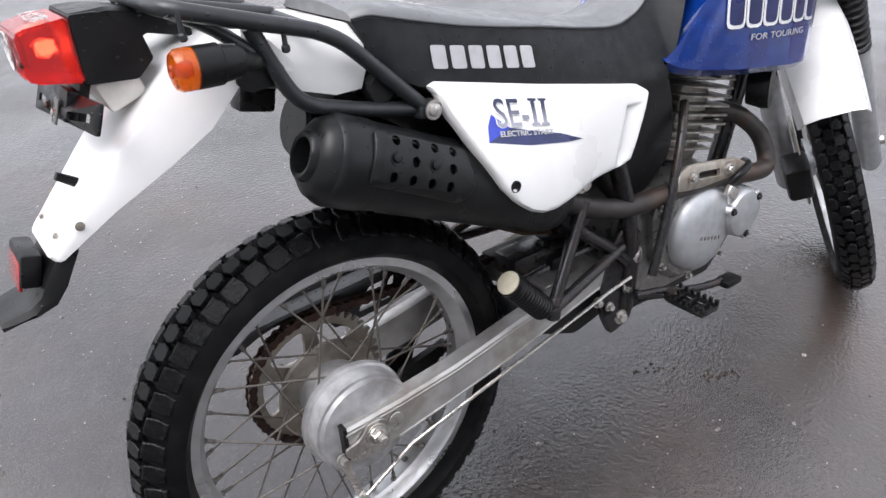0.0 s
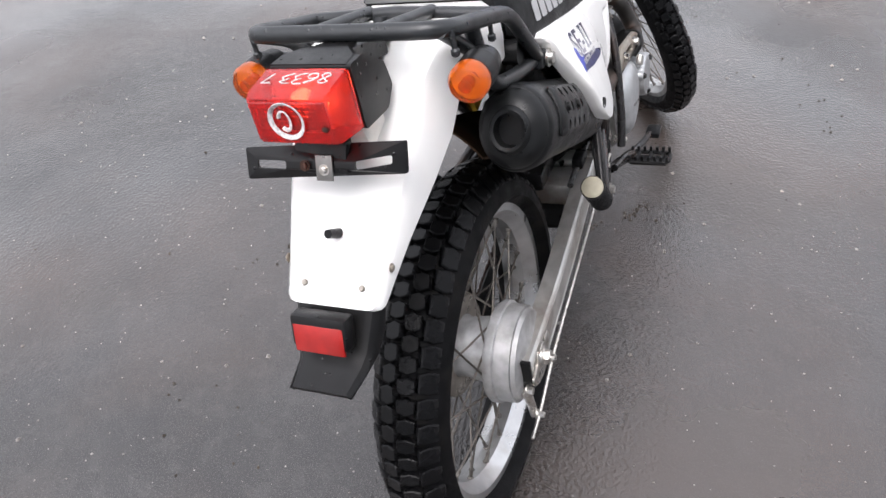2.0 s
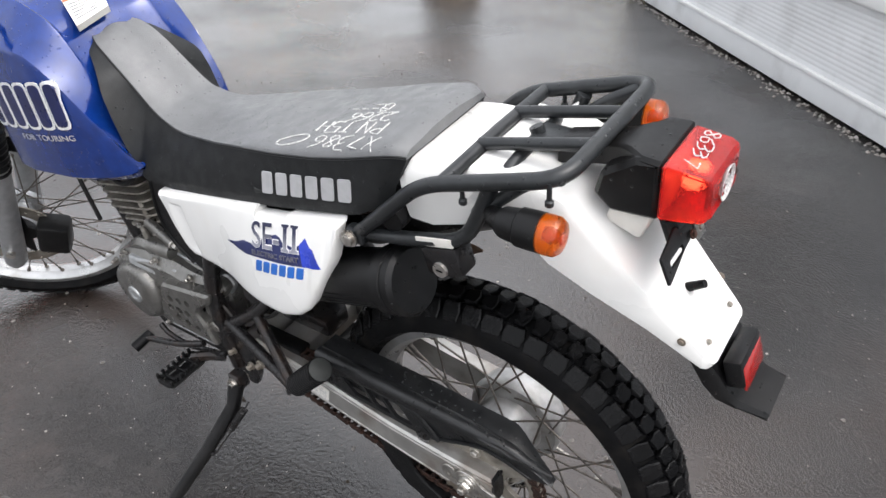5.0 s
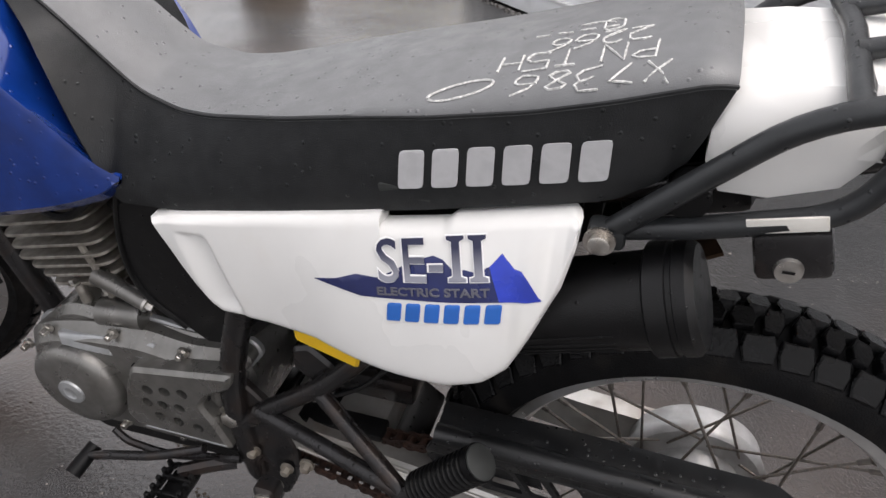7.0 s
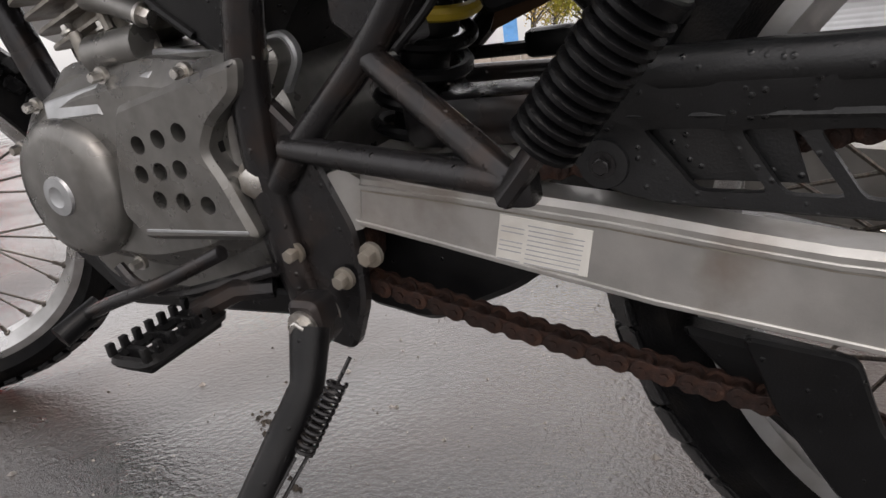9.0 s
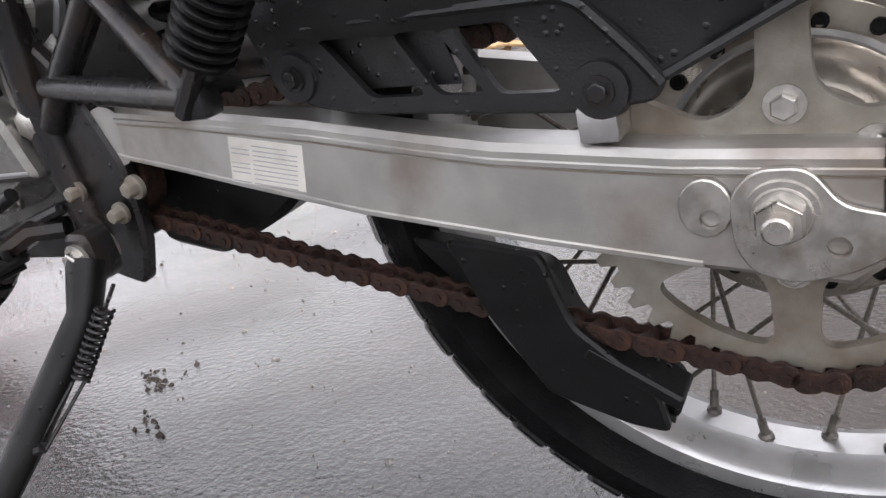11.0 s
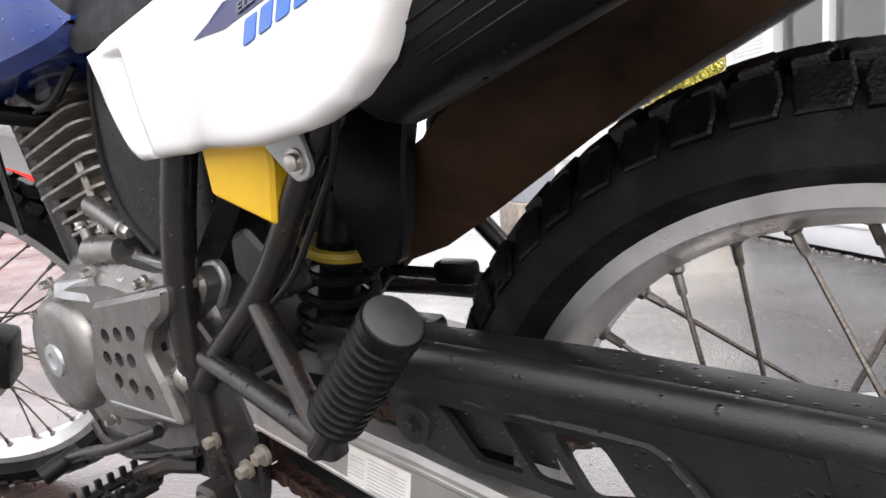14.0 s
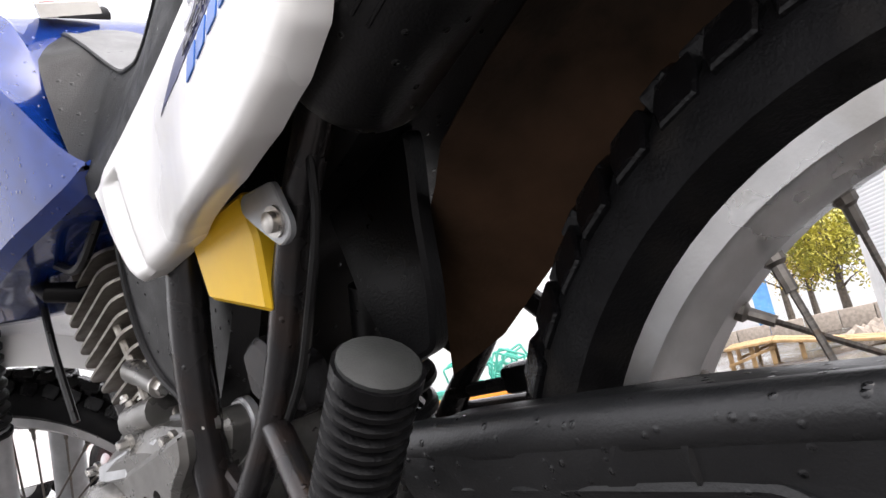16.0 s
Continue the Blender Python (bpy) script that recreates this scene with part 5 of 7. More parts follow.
part("intake_boot", tube([(0.70, 0.0, 0.63), (0.645, 0.03, 0.62), (0.59, 0.03, 0.615)], [0.03, 0.034, 0.036], 16), BLACK, engine)
part("carburettor", box((0.64, 0.0, 0.60), (0.06, 0.09, 0.10), 0.02), FIN, engine)
# exhaust
pipe = tube([(0.80, -0.02, 0.585), (0.885, -0.045, 0.578), (0.948, -0.075, 0.515), (0.945, -0.10, 0.452), (0.86, -0.114, 0.468), (0.74, -0.112, 0.494), (0.62, -0.108, 0.500), (0.52, -0.106, 0.502), (0.43, -0.109, 0.535), (0.365, -0.113, 0.572)], 0.0175, 16, bend=0.05)
pipe_ob = part("exhaust_pipe", pipe, PIPE, bike, "dark heat-stained exhaust pipe")
part("pipe_guard", slab(smooth2([(0.845, 0.492), (0.825, 0.465), (0.775, 0.478), (0.66, 0.497), (0.625, 0.505), (0.628, 0.535), (0.67, 0.543), (0.80, 0.520)], 0.01), -0.124, -0.132, [smooth2([(0.745, 0.517), (0.742, 0.503), (0.682, 0.513), (0.685, 0.527)], 0.005)], ch=0.003, cut=0.03, bend=lambda x, z: 0.25 * abs(z - 0.507 + 0.12 * (x - 0.72))), DULL, pipe_ob, "slotted steel pipe guard")
part("pipe_clamp", bolt((0.664, -0.129, 0.523), 0.007, 0.010, (0, -1, 0)), STEEL, pipe_ob)
part("pipe_clamp", bolt((0.765, -0.129, 0.512), 0.007, 0.012, (0, -1, 0)), STEEL, pipe_ob)
m_ax0, m_ax1 = Vector((-0.027, -0.126, 0.756)), Vector((0.36, -0.113, 0.575))
md = (m_ax1 - m_ax0).normalized()
mu = tube([m_ax0 + md * s for s in (0.0, 0.003, 0.010, 0.05, 0.052, 0.054, 0.058, 0.20, 0.38, 0.41, 0.425, 0.445)], [0.050, 0.054, 0.0565, 0.0568, 0.0568, 0.0552, 0.0552, 0.0555, 0.0555, 0.050, 0.036, 0.022], 36)


def flatten(bm):
    """Squeezes the round muffler sideways into an oval about its axis."""
    for v in bm.verts:
        yc = m_ax0.y + (v.co.x - m_ax0.x) * md.y / md.x
        v.co.y = yc + (v.co.y - yc) * 0.88
    return bm


flatten(mu)
muffler = part("muffler", mu, MUFF, bike, "matt black exhaust muffler beaded with rain")
eb = lathe([(0.004, 0), (0.004, 0.0525), (-0.008, 0.048), (-0.016, 0.038), (-0.019, 0.031), (-0.025, 0.029), (-0.027, 0.026), (-0.026, 0.0215), (-0.003, 0.0205), (-0.003, 0)], 32)
bmesh.ops.transform(eb, matrix=Matrix.Translation(m_ax0) @ Vector((0, 1, 0)).rotation_difference(md).to_matrix().to_4x4(), verts=eb.verts)
part("end_cone", flatten(eb), MUFF, muffler)
# black disc paints the unlit depth of the bore
part("tail_bore", tube([m_ax0 + md * s for s in (-0.005, -0.0035)], 0.0204, 16), BLACK, muffler, "black disc at the bottom of the tailpipe bore")
mup = Vector((0, 0, 1)) - md * md.z
mup.normalize()
mside = md.cross(mup)
if mside.y > 0:
    mside = -mside
sh = slab(smooth2([(0.038, -0.036), (0.185, -0.043), (0.200, -0.022), (0.178, 0.032), (0.040, 0.036)], 0.009), 0, 0.004,
          [circle(0.067 + 0.030 * i, 0.0215 - 0.0215 * j, 0.0064, 12) for i in range(4) for j in range(3) if not (j == 1 and i in (0, 2))], ch=0.001, cut=0.015)
for vtx in sh.verts:
    s_, h_, t_ = vtx.co.x, vtx.co.z, vtx.co.y
    a = 0.36 + h_ / 0.061
    rr = 0.0565 + t_ + 0.005 * min(1.0, max(0.0, (0.038 - abs(h_)) / 0.008)) * min(1.0, max(0.0, (s_ - 0.038) / 0.01))
    vtx.co = m_ax0 + md * s_ + (mside * math.cos(a) + mup * math.sin(a)) * rr
shield = part("heat_shield", flatten(sh), MUFF, muffler, "black heat shield with punched holes")
sdir = mside * math.cos(0.36) + mup * math.sin(0.36)
for s_ in (0.067, 0.127):
    part("shield_bolt", flatten(bolt(m_ax0 + md * s_ + sdir * 0.064, 0.006, 0.006, sdir, sides=12)), BLACK, shield)
# canister on the other side
cn0, cn1 = Vector((0.25, 0.108, 0.654)), Vector((0.056, 0.112, 0.722))
cd = (cn1 - cn0).normalized()
can = part("tool_canister", tube([cn0, cn0 + cd * 0.01, cn1 - cd * 0.03, cn1 - cd * 0.03], [0.036, 0.041, 0.042, 0.04], 24), BLACK, bike, "black plastic tool canister with ribs")
part("canister_lid", tube([cn1 - cd * 0.032, cn1 - cd * 0.030, cn1 - cd * 0.014, cn1 - cd * 0.013, cn1 - cd * 0.009, cn1 - cd * 0.008, cn1 + cd * 0.002, cn1 + cd * 0.008], [0.046, 0.0485, 0.0485, 0.0465, 0.0465, 0.0485, 0.0485, 0.043], 28), BLACK, can)
for k in range(4):
    cu = (Vector((0, 1, 0)) - cd * cd.y).normalized()
    cw = cd.cross(cu)
    a = 0.25 + 0.2 * (k - 1)
    o = cu * math.cos(a) * 0.0415 + cw * math.sin(a) * 0.0415
    part("rib", tube([cn0 + cd * 0.06 + o, cn1 - cd * 0.06 + o], 0.0010, 6), BLACK, can)

# airbox, shock absorber, yellow case
ab = slab(smooth2([(0.652, 0.70), (0.664, 0.66), (0.672, 0.62), (0.672, 0.575), (0.655, 0.54), (0.61, 0.505), (0.56, 0.47), (0.48, 0.55), (0.44, 0.60), (0.30, 0.64), (0.20, 0.70), (0.14, 0.73), (0.14, 0.79), (0.55, 0.72)], 0.02), -0.075, 0.08, ch=0.015)
airbox = part("airbox", ab, BLACK, bike, "black plastic airbox")
part("airbox_seam", tube([(0.640, 0.078, 0.70), (0.652, 0.079, 0.66), (0.658, 0.080, 0.62), (0.657, 0.080, 0.58), (0.642, 0.080, 0.548), (0.60, 0.080, 0.515)], 0.004, 8, bend=0.05), BLACK, airbox)
part("airbox_flap", slab(smooth2([(0.40, 0.64), (0.294, 0.64), (0.300, 0.615), (0.308, 0.59), (0.318, 0.54), (0.331, 0.503), (0.371, 0.495), (0.391, 0.549)], 0.008), 0.02, 0.034, ch=0.003), GRIP, airbox, "black rubber flap")
part("yellow_case", slab(smooth2([(0.432, 0.625), (0.43, 0.579), (0.362, 0.556), (0.352, 0.60), (0.355, 0.63)], 0.004), 0.088, 0.122, ch=0.003), YELLOW, bike, "bright yellow plastic fuse case")
sh0, sh1 = Vector((0.418, -0.01, 0.56)), Vector((0.475, -0.01, 0.40))
shock = part("shock_absorber", tube([sh0, sh0.lerp(sh1, 0.45)], 0.024, 16), BLACK, bike, "black shock absorber with steel spring")
coil, d = [], sh1 - sh0
u = d.orthogonal().normalized()
v = d.normalized().cross(u)
for i in range(161):
    t = i / 160
    a = 2 * math.pi * 5 * t
    coil.append(sh0 + d * (0.3 + 0.7 * t) + (u * math.cos(a) + v * math.sin(a)) * 0.034)
part("coil_spring", tube(coil[28:], 0.0055, 8), GRIP, shock, "black coil spring")
part("spring_seat", tube(coil[:30], 0.006, 8), SPRING, shock, "dirty yellow spring end")
part("shock_body", tube([sh0.lerp(sh1, 0.4), sh1], 0.02, 16), GRIP, shock)
part("linkage", box((0.40, 0, 0.42), (0.12, 0.06, 0.04), 0.008), FRAME, bike)
part("brake_light_rod", tube([(0.47, -0.095, 0.452), (0.40, -0.095, 0.452), (0.34, -0.095, 0.450), (0.30, -0.095, 0.447)], 0.006, 8), FRAME, bike, "dark rod with a rubber clamp")
part("rod_clamp", box((0.378, -0.095, 0.455), (0.045, 0.022, 0.024), 0.006), GRIP, bike)
part("sprocket_shield", slab(smooth2([(0.52, 0.37), (0.515, 0.275), (0.45, 0.262), (0.37, 0.296), (0.325, 0.326), (0.36, 0.355)], 0.012), -0.06, 0.058, ch=0.006), BLACK, bike, "black guard behind the gearbox sprocket")
# inner mudguard: a dished sheet between its upper and lower edge
EDGE = [((0.332, 0.004, 0.586), (0.410, -0.047, 0.474)), ((0.291, 0.028, 0.599), (0.345, -0.048, 0.495)), ((0.262, 0.042, 0.617), (0.284, -0.043, 0.528)), ((0.205, 0.050, 0.642), (0.179, -0.04, 0.590)), ((0.158, 0.052, 0.661), (0.138, -0.04, 0.614)),
        ((0.10, 0.055, 0.690), (0.100, -0.04, 0.632)), ((0.06, 0.057, 0.713), (0.068, -0.045, 0.648)), ((0.035, 0.058, 0.728), (0.045, -0.045, 0.662))]
rows_ = []
for a, b in EDGE:
    a, b = Vector(a), Vector(b)
    n_ = (b - a).cross(Vector((1, 0, -0.45))).normalized()
    n_ = n_ if n_.z > 0 else -n_
    line = [a.lerp(b, t / 8) + n_ * (0.005 if a.x > 0.25 else 0.014) * math.sin(math.pi * t / 8) for t in range(9)]
    rows_.append([tuple(p) for p in line] + [tuple(p + n_ * 0.003) for p in line[::-1]])
part("inner_mudguard", loft(rows_), DUSTY, bike, "black inner mudguard, brown with dried dirt")


# side panels
BULGE = [(0.138, 0.120), (0.146, 0.140), (0.157, 0.160), (0.183, 0.174), (0.214, 0.182), (0.245, 0.182), (0.295, 0.175), (0.339, 0.168), (0.385, 0.152), (0.416, 0.142), (0.511, 0.135), (0.566, 0.122)]
LEFT_LOW = [(0.574, 0.702), (0.563, 0.682), (0.511, 0.616), (0.500, 0.610), (0.486, 0.611), (0.416, 0.614), (0.385, 0.618), (0.339, 0.618), (0.295, 0.619), (0.245, 0.626), (0.214, 0.638), (0.195, 0.655), (0.180, 0.685), (0.158, 0.735), (0.150, 0.772), (0.149, 0.788)]
LEFT_TOP = [(0.574, 0.702), (0.550, 0.708), (0.322, 0.759), (0.321, 0.749), (0.262, 0.762), (0.255, 0.768), (0.157, 0.791), (0.149, 0.788)]
RIGHT_LOW = [(0.548, 0.704), (0.538, 0.68), (0.508, 0.622), (0.497, 0.604), (0.47, 0.601), (0.366, 0.602), (0.30, 0.599), (0.270, 0.604), (0.244, 0.616), (0.226, 0.630), (0.205, 0.655), (0.178, 0.705), (0.150, 0.765), (0.139, 0.802)]
RIGHT_TOP = [(0.548, 0.704), (0.53, 0.716), (0.312, 0.766), (0.15, 0.806), (0.139, 0.802)]


def walk_line(pts, n):
    """n + 1 points spread evenly along a polyline."""
    pts = [Vector(p) for p in pts]
    seg = [(b - a).length for a, b in zip(pts, pts[1:])]
    total, out = sum(seg), []
    for i in range(n + 1):
        d = total * i / n
        k = 0
        while k < len(seg) - 1 and d > seg[k]:
            d -= seg[k]
            k += 1
        out.append(pts[k].lerp(pts[k + 1], min(1.0, d / seg[k])))
    return out


def smooth_step(t):
    t = max(0.0, min(1.0, t))
    return t * t * (3 - 2 * t)


def panel_depth(low, gain):
    """Height of the panel's skin over its upper edge, swelling towards its lower edge."""
    lo = sorted(low)

    def f(x, z):
        zb, zt = lerp(lo, x)[0], 0.716 + (0.556 - x) * 0.222
        u = max(0.0, min(1.0, (zt - z) / max(0.02, zt - zb)))
        yb = sum(lerp(BULGE, max(0.138, min(0.566, x + dx)))[0] for dx in (-0.03, -0.015, 0, 0.015, 0.03)) / 5
        front = 0.004 * smooth_step((x - 0.53) / 0.035)
        return (yb - 0.118) * gain * (1 - (1 - u) ** 1.7) - front
    return f


def scoop(x, z, dx=0.0, dz=0.0):
    """Depth of the air scoop by the front edge: sinks towards its rear edge, with a sloping foot."""
    x, z = x - dx, z - dz
    front = 0.544 - (0.694 - z) * 0.43
    rear = 0.511 - (0.695 - z) * 0.455
    if not 0.600 < z < 0.702:
        return 0.0
    t = max(0.0, min(1.0, (front - x) / (front - rear)))
    wall = 1 - smooth_step((rear - x) / 0.0065)
    ends = smooth_step((z - 0.609) / 0.022) * smooth_step((0.699 - z) / 0.006)
    return 0.011 * t ** 1.3 * wall * ends


def side_panel(s, low, top, dd, dx, dz, label):
    n, m = 190, 34
    rows = []
    for a, b in zip(walk_line(low, n), walk_line(top, n)):
        ring = []
        for j in range(m + 1):
            p = a.lerp(b, j / m)
            e = min(j, m - j) / m * (b - a).length
            roll = 0.006 * (1 - smooth_step(e / 0.007)) ** 2
            ring.append((p.x, s * (0.118 + dd(p.x, p.y) - scoop(p.x, p.y, dx, dz) - roll), p.y))
        mid = (a + b) / 2
        for j in (m, m // 2, 0):
            p = a.lerp(b, j / m)
            q = p + (mid - p) * (0.03 if j != m // 2 else 0)
            ring.append((q.x, s * (0.118 + dd(p.x, p.y) - 0.024), q.y))
        rows.append(ring)
    bm = loft(rows)
    bmesh.ops.remove_doubles(bm, verts=bm.verts, dist=1e-5)
    bmesh.ops.dissolve_degenerate(bm, edges=bm.edges, dist=1e-6)
    return part("side_panel", bm, WHITE, bike, label, angle=50)


dL, dRf = panel_depth(LEFT_LOW, 1.0), panel_depth(RIGHT_LOW, 1.12)
p_left = side_panel(1, LEFT_LOW, LEFT_TOP, dL, 0.0, 0.0, "white plastic side panel with printed decals")
p_right = side_panel(-1, RIGHT_LOW, RIGHT_TOP, dRf, -0.012, -0.006, "white plastic side panel with printed decals and a bolt hole")
hole_y = 0.118 + dRf(0.218, 0.661)
# the hole's inner shade is drawn as a black disc on the skin
part("bolt_hole", lathe([(0.004, 0), (0.004, 0.008), (-0.0012, 0.0085), (-0.0016, 0.0075), (-0.0008, 0.006), (-0.0006, 0)], 16, (0.218, -hole_y, 0.661)), BLACK, p_right, "dark disc drawn for the bolt hole")


def blocks(parent, mat, x0, z0, x1, z1, h, n, s, dd, y0, wide=0.8, name="decal_block", slant=0.0, slit=0.0):
    """A word as plain blocks: n rounded shapes along a line on a side surface, slit across the middle."""
    for i in range(n):
        a, b = (i + (1 - wide) / 2) / n, (i + (1 + wide) / 2) / n
        p, q = (x0 + (x1 - x0) * a, z0 + (z1 - z0) * a), (x0 + (x1 - x0) * b, z0 + (z1 - z0) * b)
        holes = []
        if slit:
            lo, hi = (1 - slit) / 2, (1 + slit) / 2
            hole = [(p[0] + (q[0] - p[0]) * u, p[1] + (q[1] - p[1]) * u + h * v) for u, v in ((0.28, lo), (0.72, lo), (0.72, hi), (0.28, hi))]
            holes = [hole]
        sl = slant * h
        part(name, slab(smooth2([p, q, (q[0] + sl, q[1] + h), (p[0] + sl, p[1] + h)], h * 0.12, 2), s * (y0 - 0.0004), s * (y0 + 0.0006), holes, ch=0.0002, cut=0.012, bend=lambda x, z: s * dd(x, z)), mat, parent)


def decal_letters(text, size, parent, mat, x0, z0, ang, s, dd, y0, name="lettering", width=0.1, grow=0.0):
    """Lettering laid on a side surface; reads towards the back on the left side and towards the front on the right."""
    ob = letters(text, size, parent, name, mat, Matrix.Identity(4), thick=0.0003, grow=grow)
    us = [v.co.x for v in ob.data.vertices]
    sx = width / (max(us) - min(us))
    c, sn = math.cos(ang), math.sin(ang)
    for v in ob.data.vertices:
        u, w, t = v.co.x * sx, v.co.y, v.co.z
        x = x0 - s * (u * c - w * sn)
        z = z0 + (u * sn + w * c)
        v.co = (x, s * (y0 + t) + s * dd(x, z), z)
    ob.data.flip_normals() if s > 0 else None
    return ob


MOUNT = [(0.383, 0.690), (0.359, 0.698), (0.339, 0.708), (0.317, 0.711), (0.300, 0.722), (0.288, 0.731), (0.267, 0.741), (0.258, 0.740), (0.248, 0.734), (0.238, 0.737), (0.229, 0.737), (0.217, 0.744), (0.208, 0.756), (0.196, 0.747), (0.190, 0.747), (0.184, 0.742), (0.171, 0.728), (0.248, 0.709), (0.332, 0.691)]
PEAK = [(0.217, 0.744), (0.208, 0.756), (0.196, 0.747), (0.190, 0.747), (0.184, 0.742), (0.171, 0.728), (0.205, 0.720)]
for s, dd, pp in ((1, dL, p_left), (-1, dRf, p_right)):
    Y = 0.1182
    if s > 0:
        ridge, peak, lx, lz, ang = MOUNT, PEAK, 0.3155, 0.7095, math.atan2(0.025, 0.102)
    else:  # the same print, read the other way round
        xa, za, xb, zb = 0.190, 0.730, 0.380, 0.676
        ridge = [(xa + (xb - xa) * t, za + (zb - za) * t + h) for t, h in ((0, -0.004), (0.04, 0.014), (0.12, 0.030), (0.25, 0.014), (0.4, 0.012), (0.58, 0.010), (0.75, 0.008), (0.9, 0.003), (1.0, 0.0), (0.8, -0.004), (0.4, -0.008))]
        peak, lx, lz, ang = ridge[:4], 0.214, 0.738, -0.235
    part("mountain_decal", slab(ridge, s * (Y - 0.0004), s * (Y + 0.0004), ch=0.0001, cut=0.012, bend=lambda x, z: s * dd(x, z)), DECAL_NAVY, pp, "navy mountain-ridge decal")
    part("peak_decal", slab(peak, s * (Y + 0.0002), s * (Y + 0.0008), ch=0.0001, cut=0.012, bend=lambda x, z: s * dd(x, z)), DECAL_VIOLET, pp, "violet-blue peak decal")
    rise = math.tan(ang) * s
    INK = fading_print("fading_navy_print", (0.012, 0.014, 0.05), (0.27, 0.275, 0.32), (lx, lz, rise), 0.034)
    decal_letters("SE-", 0.048, pp, DECAL_WHITE, lx + s * 0.0006, lz, ang, s, dd, Y + 0.0014, "letter_outline", 0.063, 0.0011)
    decal_letters("SE-", 0.048, pp, INK, lx, lz, ang, s, dd, Y + 0.0019, "model_lettering", 0.062, 0.0003)
    c_, n_ = math.cos(ang), math.sin(ang)
    for u in (0.0755, 0.0948):  # two strokes with serifs
        for g, mat_, k in ((0.0010, DECAL_WHITE, 0.0012), (0.0, INK, 0.0017)):
            shape = [(-0.0078 - g, -g), (0.0078 + g, -g), (0.0078 + g, 0.003 + g), (0.0036 + g, 0.005), (0.0036 + g, 0.0355), (0.0078 + g, 0.0375 - g), (0.0078 + g, 0.0405 + g),
                     (-0.0078 - g, 0.0405 + g), (-0.0078 - g, 0.0375 - g), (-0.0036 - g, 0.0355), (-0.0036 - g, 0.005), (-0.0078 - g, 0.003 + g)]
            pts = [(lx - s * ((u + du) * c_ - dw * 0.83 * n_), lz + ((u + du) * n_ + dw * 0.83 * c_)) for du, dw in shape]
            part("letter_stroke", slab(pts, s * (Y + 0.0005), s * (Y + k), ch=0.0001, cut=0.015, bend=lambda x, z: s * dd(x, z)), mat_, pp)
    decal_letters("ELECTRIC START", 0.0090, pp, PRINT if s > 0 else DECAL_GREY, lx, lz - 0.0118, ang, s, dd, Y + 0.0012, "small_lettering", 0.105, 0.0002)
blocks(p_left, DECAL_BLUE, 0.307, 0.677, 0.200, 0.7035, 0.0155, 6, 1, dL, 0.1185, 0.76)

# seat
SEAT = [  # x, half widths at bottom, seam and top, heights of bottom, seam and top
    (0.056, 0.092, 0.086, 0.064, 0.836, 0.893, 0.905), (0.072, 0.105, 0.098, 0.077, 0.822, 0.898, 0.914), (0.140, 0.112, 0.104, 0.084, 0.799, 0.879, 0.897), (0.200, 0.113, 0.104, 0.084, 0.785, 0.863, 0.879),
    (0.280, 0.113, 0.101, 0.081, 0.766, 0.846, 0.857), (0.350, 0.112, 0.095, 0.075, 0.750, 0.833, 0.842), (0.420, 0.110, 0.086, 0.066, 0.734, 0.817, 0.825), (0.460, 0.108, 0.079, 0.060, 0.726, 0.809, 0.816), (0.508, 0.105, 0.071, 0.054, 0.716, 0.800, 0.806), (0.544, 0.104, 0.065, 0.050, 0.709, 0.798, 0.804),
    (0.590, 0.103, 0.058, 0.045, 0.706, 0.809, 0.814), (0.620, 0.104, 0.056, 0.043, 0.706, 0.834, 0.839), (0.635, 0.105, 0.055, 0.042, 0.750, 0.848, 0.853), (0.652, 0.102, 0.054, 0.041, 0.835, 0.863, 0.868), (0.675, 0.084, 0.053, 0.040, 0.862, 0.883, 0.888), (0.700, 0.068, 0.050, 0.038, 0.880, 0.901, 0.906), (0.720, 0.058, 0.045, 0.034, 0.895, 0.911, 0.915), (0.733, 0.042, 0.034, 0.025, 0.902, 0.914, 0.918)]


def seat_row(x):
    return lerp(SEAT, x)


side_r, top_r = [], []
for i in range(85):
    x = SEAT[0][0] + (SEAT[-1][0] - SEAT[0][0]) * i / 84
    a = [seat_row(max(SEAT[0][0], min(SEAT[-1][0], x + dx))) for dx in (-0.008, 0, 0.008)]
    wb, ws, wt, zb, zs, zt = (sum(v) / 3 for v in zip(*a))
    lean = 0.024 * max(0.0, 1 - (x - SEAT[0][0]) / 0.07)  # the rear face leans back
    zk = zb + min(0.02, (zs - zb) * 0.45)
    side_r.append([(x + lean * max(0.0, (zs - z) / 0.06), y, z) for y, z in ((-wb, zb), (-wb - 0.002, zk), (-ws, zs), (-ws + 0.006, zs - 0.004), (ws - 0.006, zs - 0.004), (ws, zs), (wb + 0.002, zk), (wb, zb))])
    arch = [(-ws - 0.001, zs - 0.001), (-ws, zs + 0.004), (-(ws + wt) / 2 - 0.002, zs + (zt - zs) * 0.72)]
    arch += [(-wt * 0.9, zt - 0.002), (-wt * 0.45, zt + 0.002), (0, zt + 0.003)]
    top_r.append([(x, y, z) for y, z in arch + [(-y, z) for y, z in arch[-2::-1]]])
seat = part("seat", loft(side_r), VINYL_SIDE, bike, "long vinyl seat, dark sides and grey wet top")
part("seat_top", loft(top_r), VINYL, seat, "grey grained vinyl top", angle=60)
for s in (1, -1):
    part("seat_piping", tube([(r[5][0], s * (r[5][1] + 0.0005), r[5][2] + 0.001) for r in side_r], 0.0018, 6), VINYL_SIDE, seat)


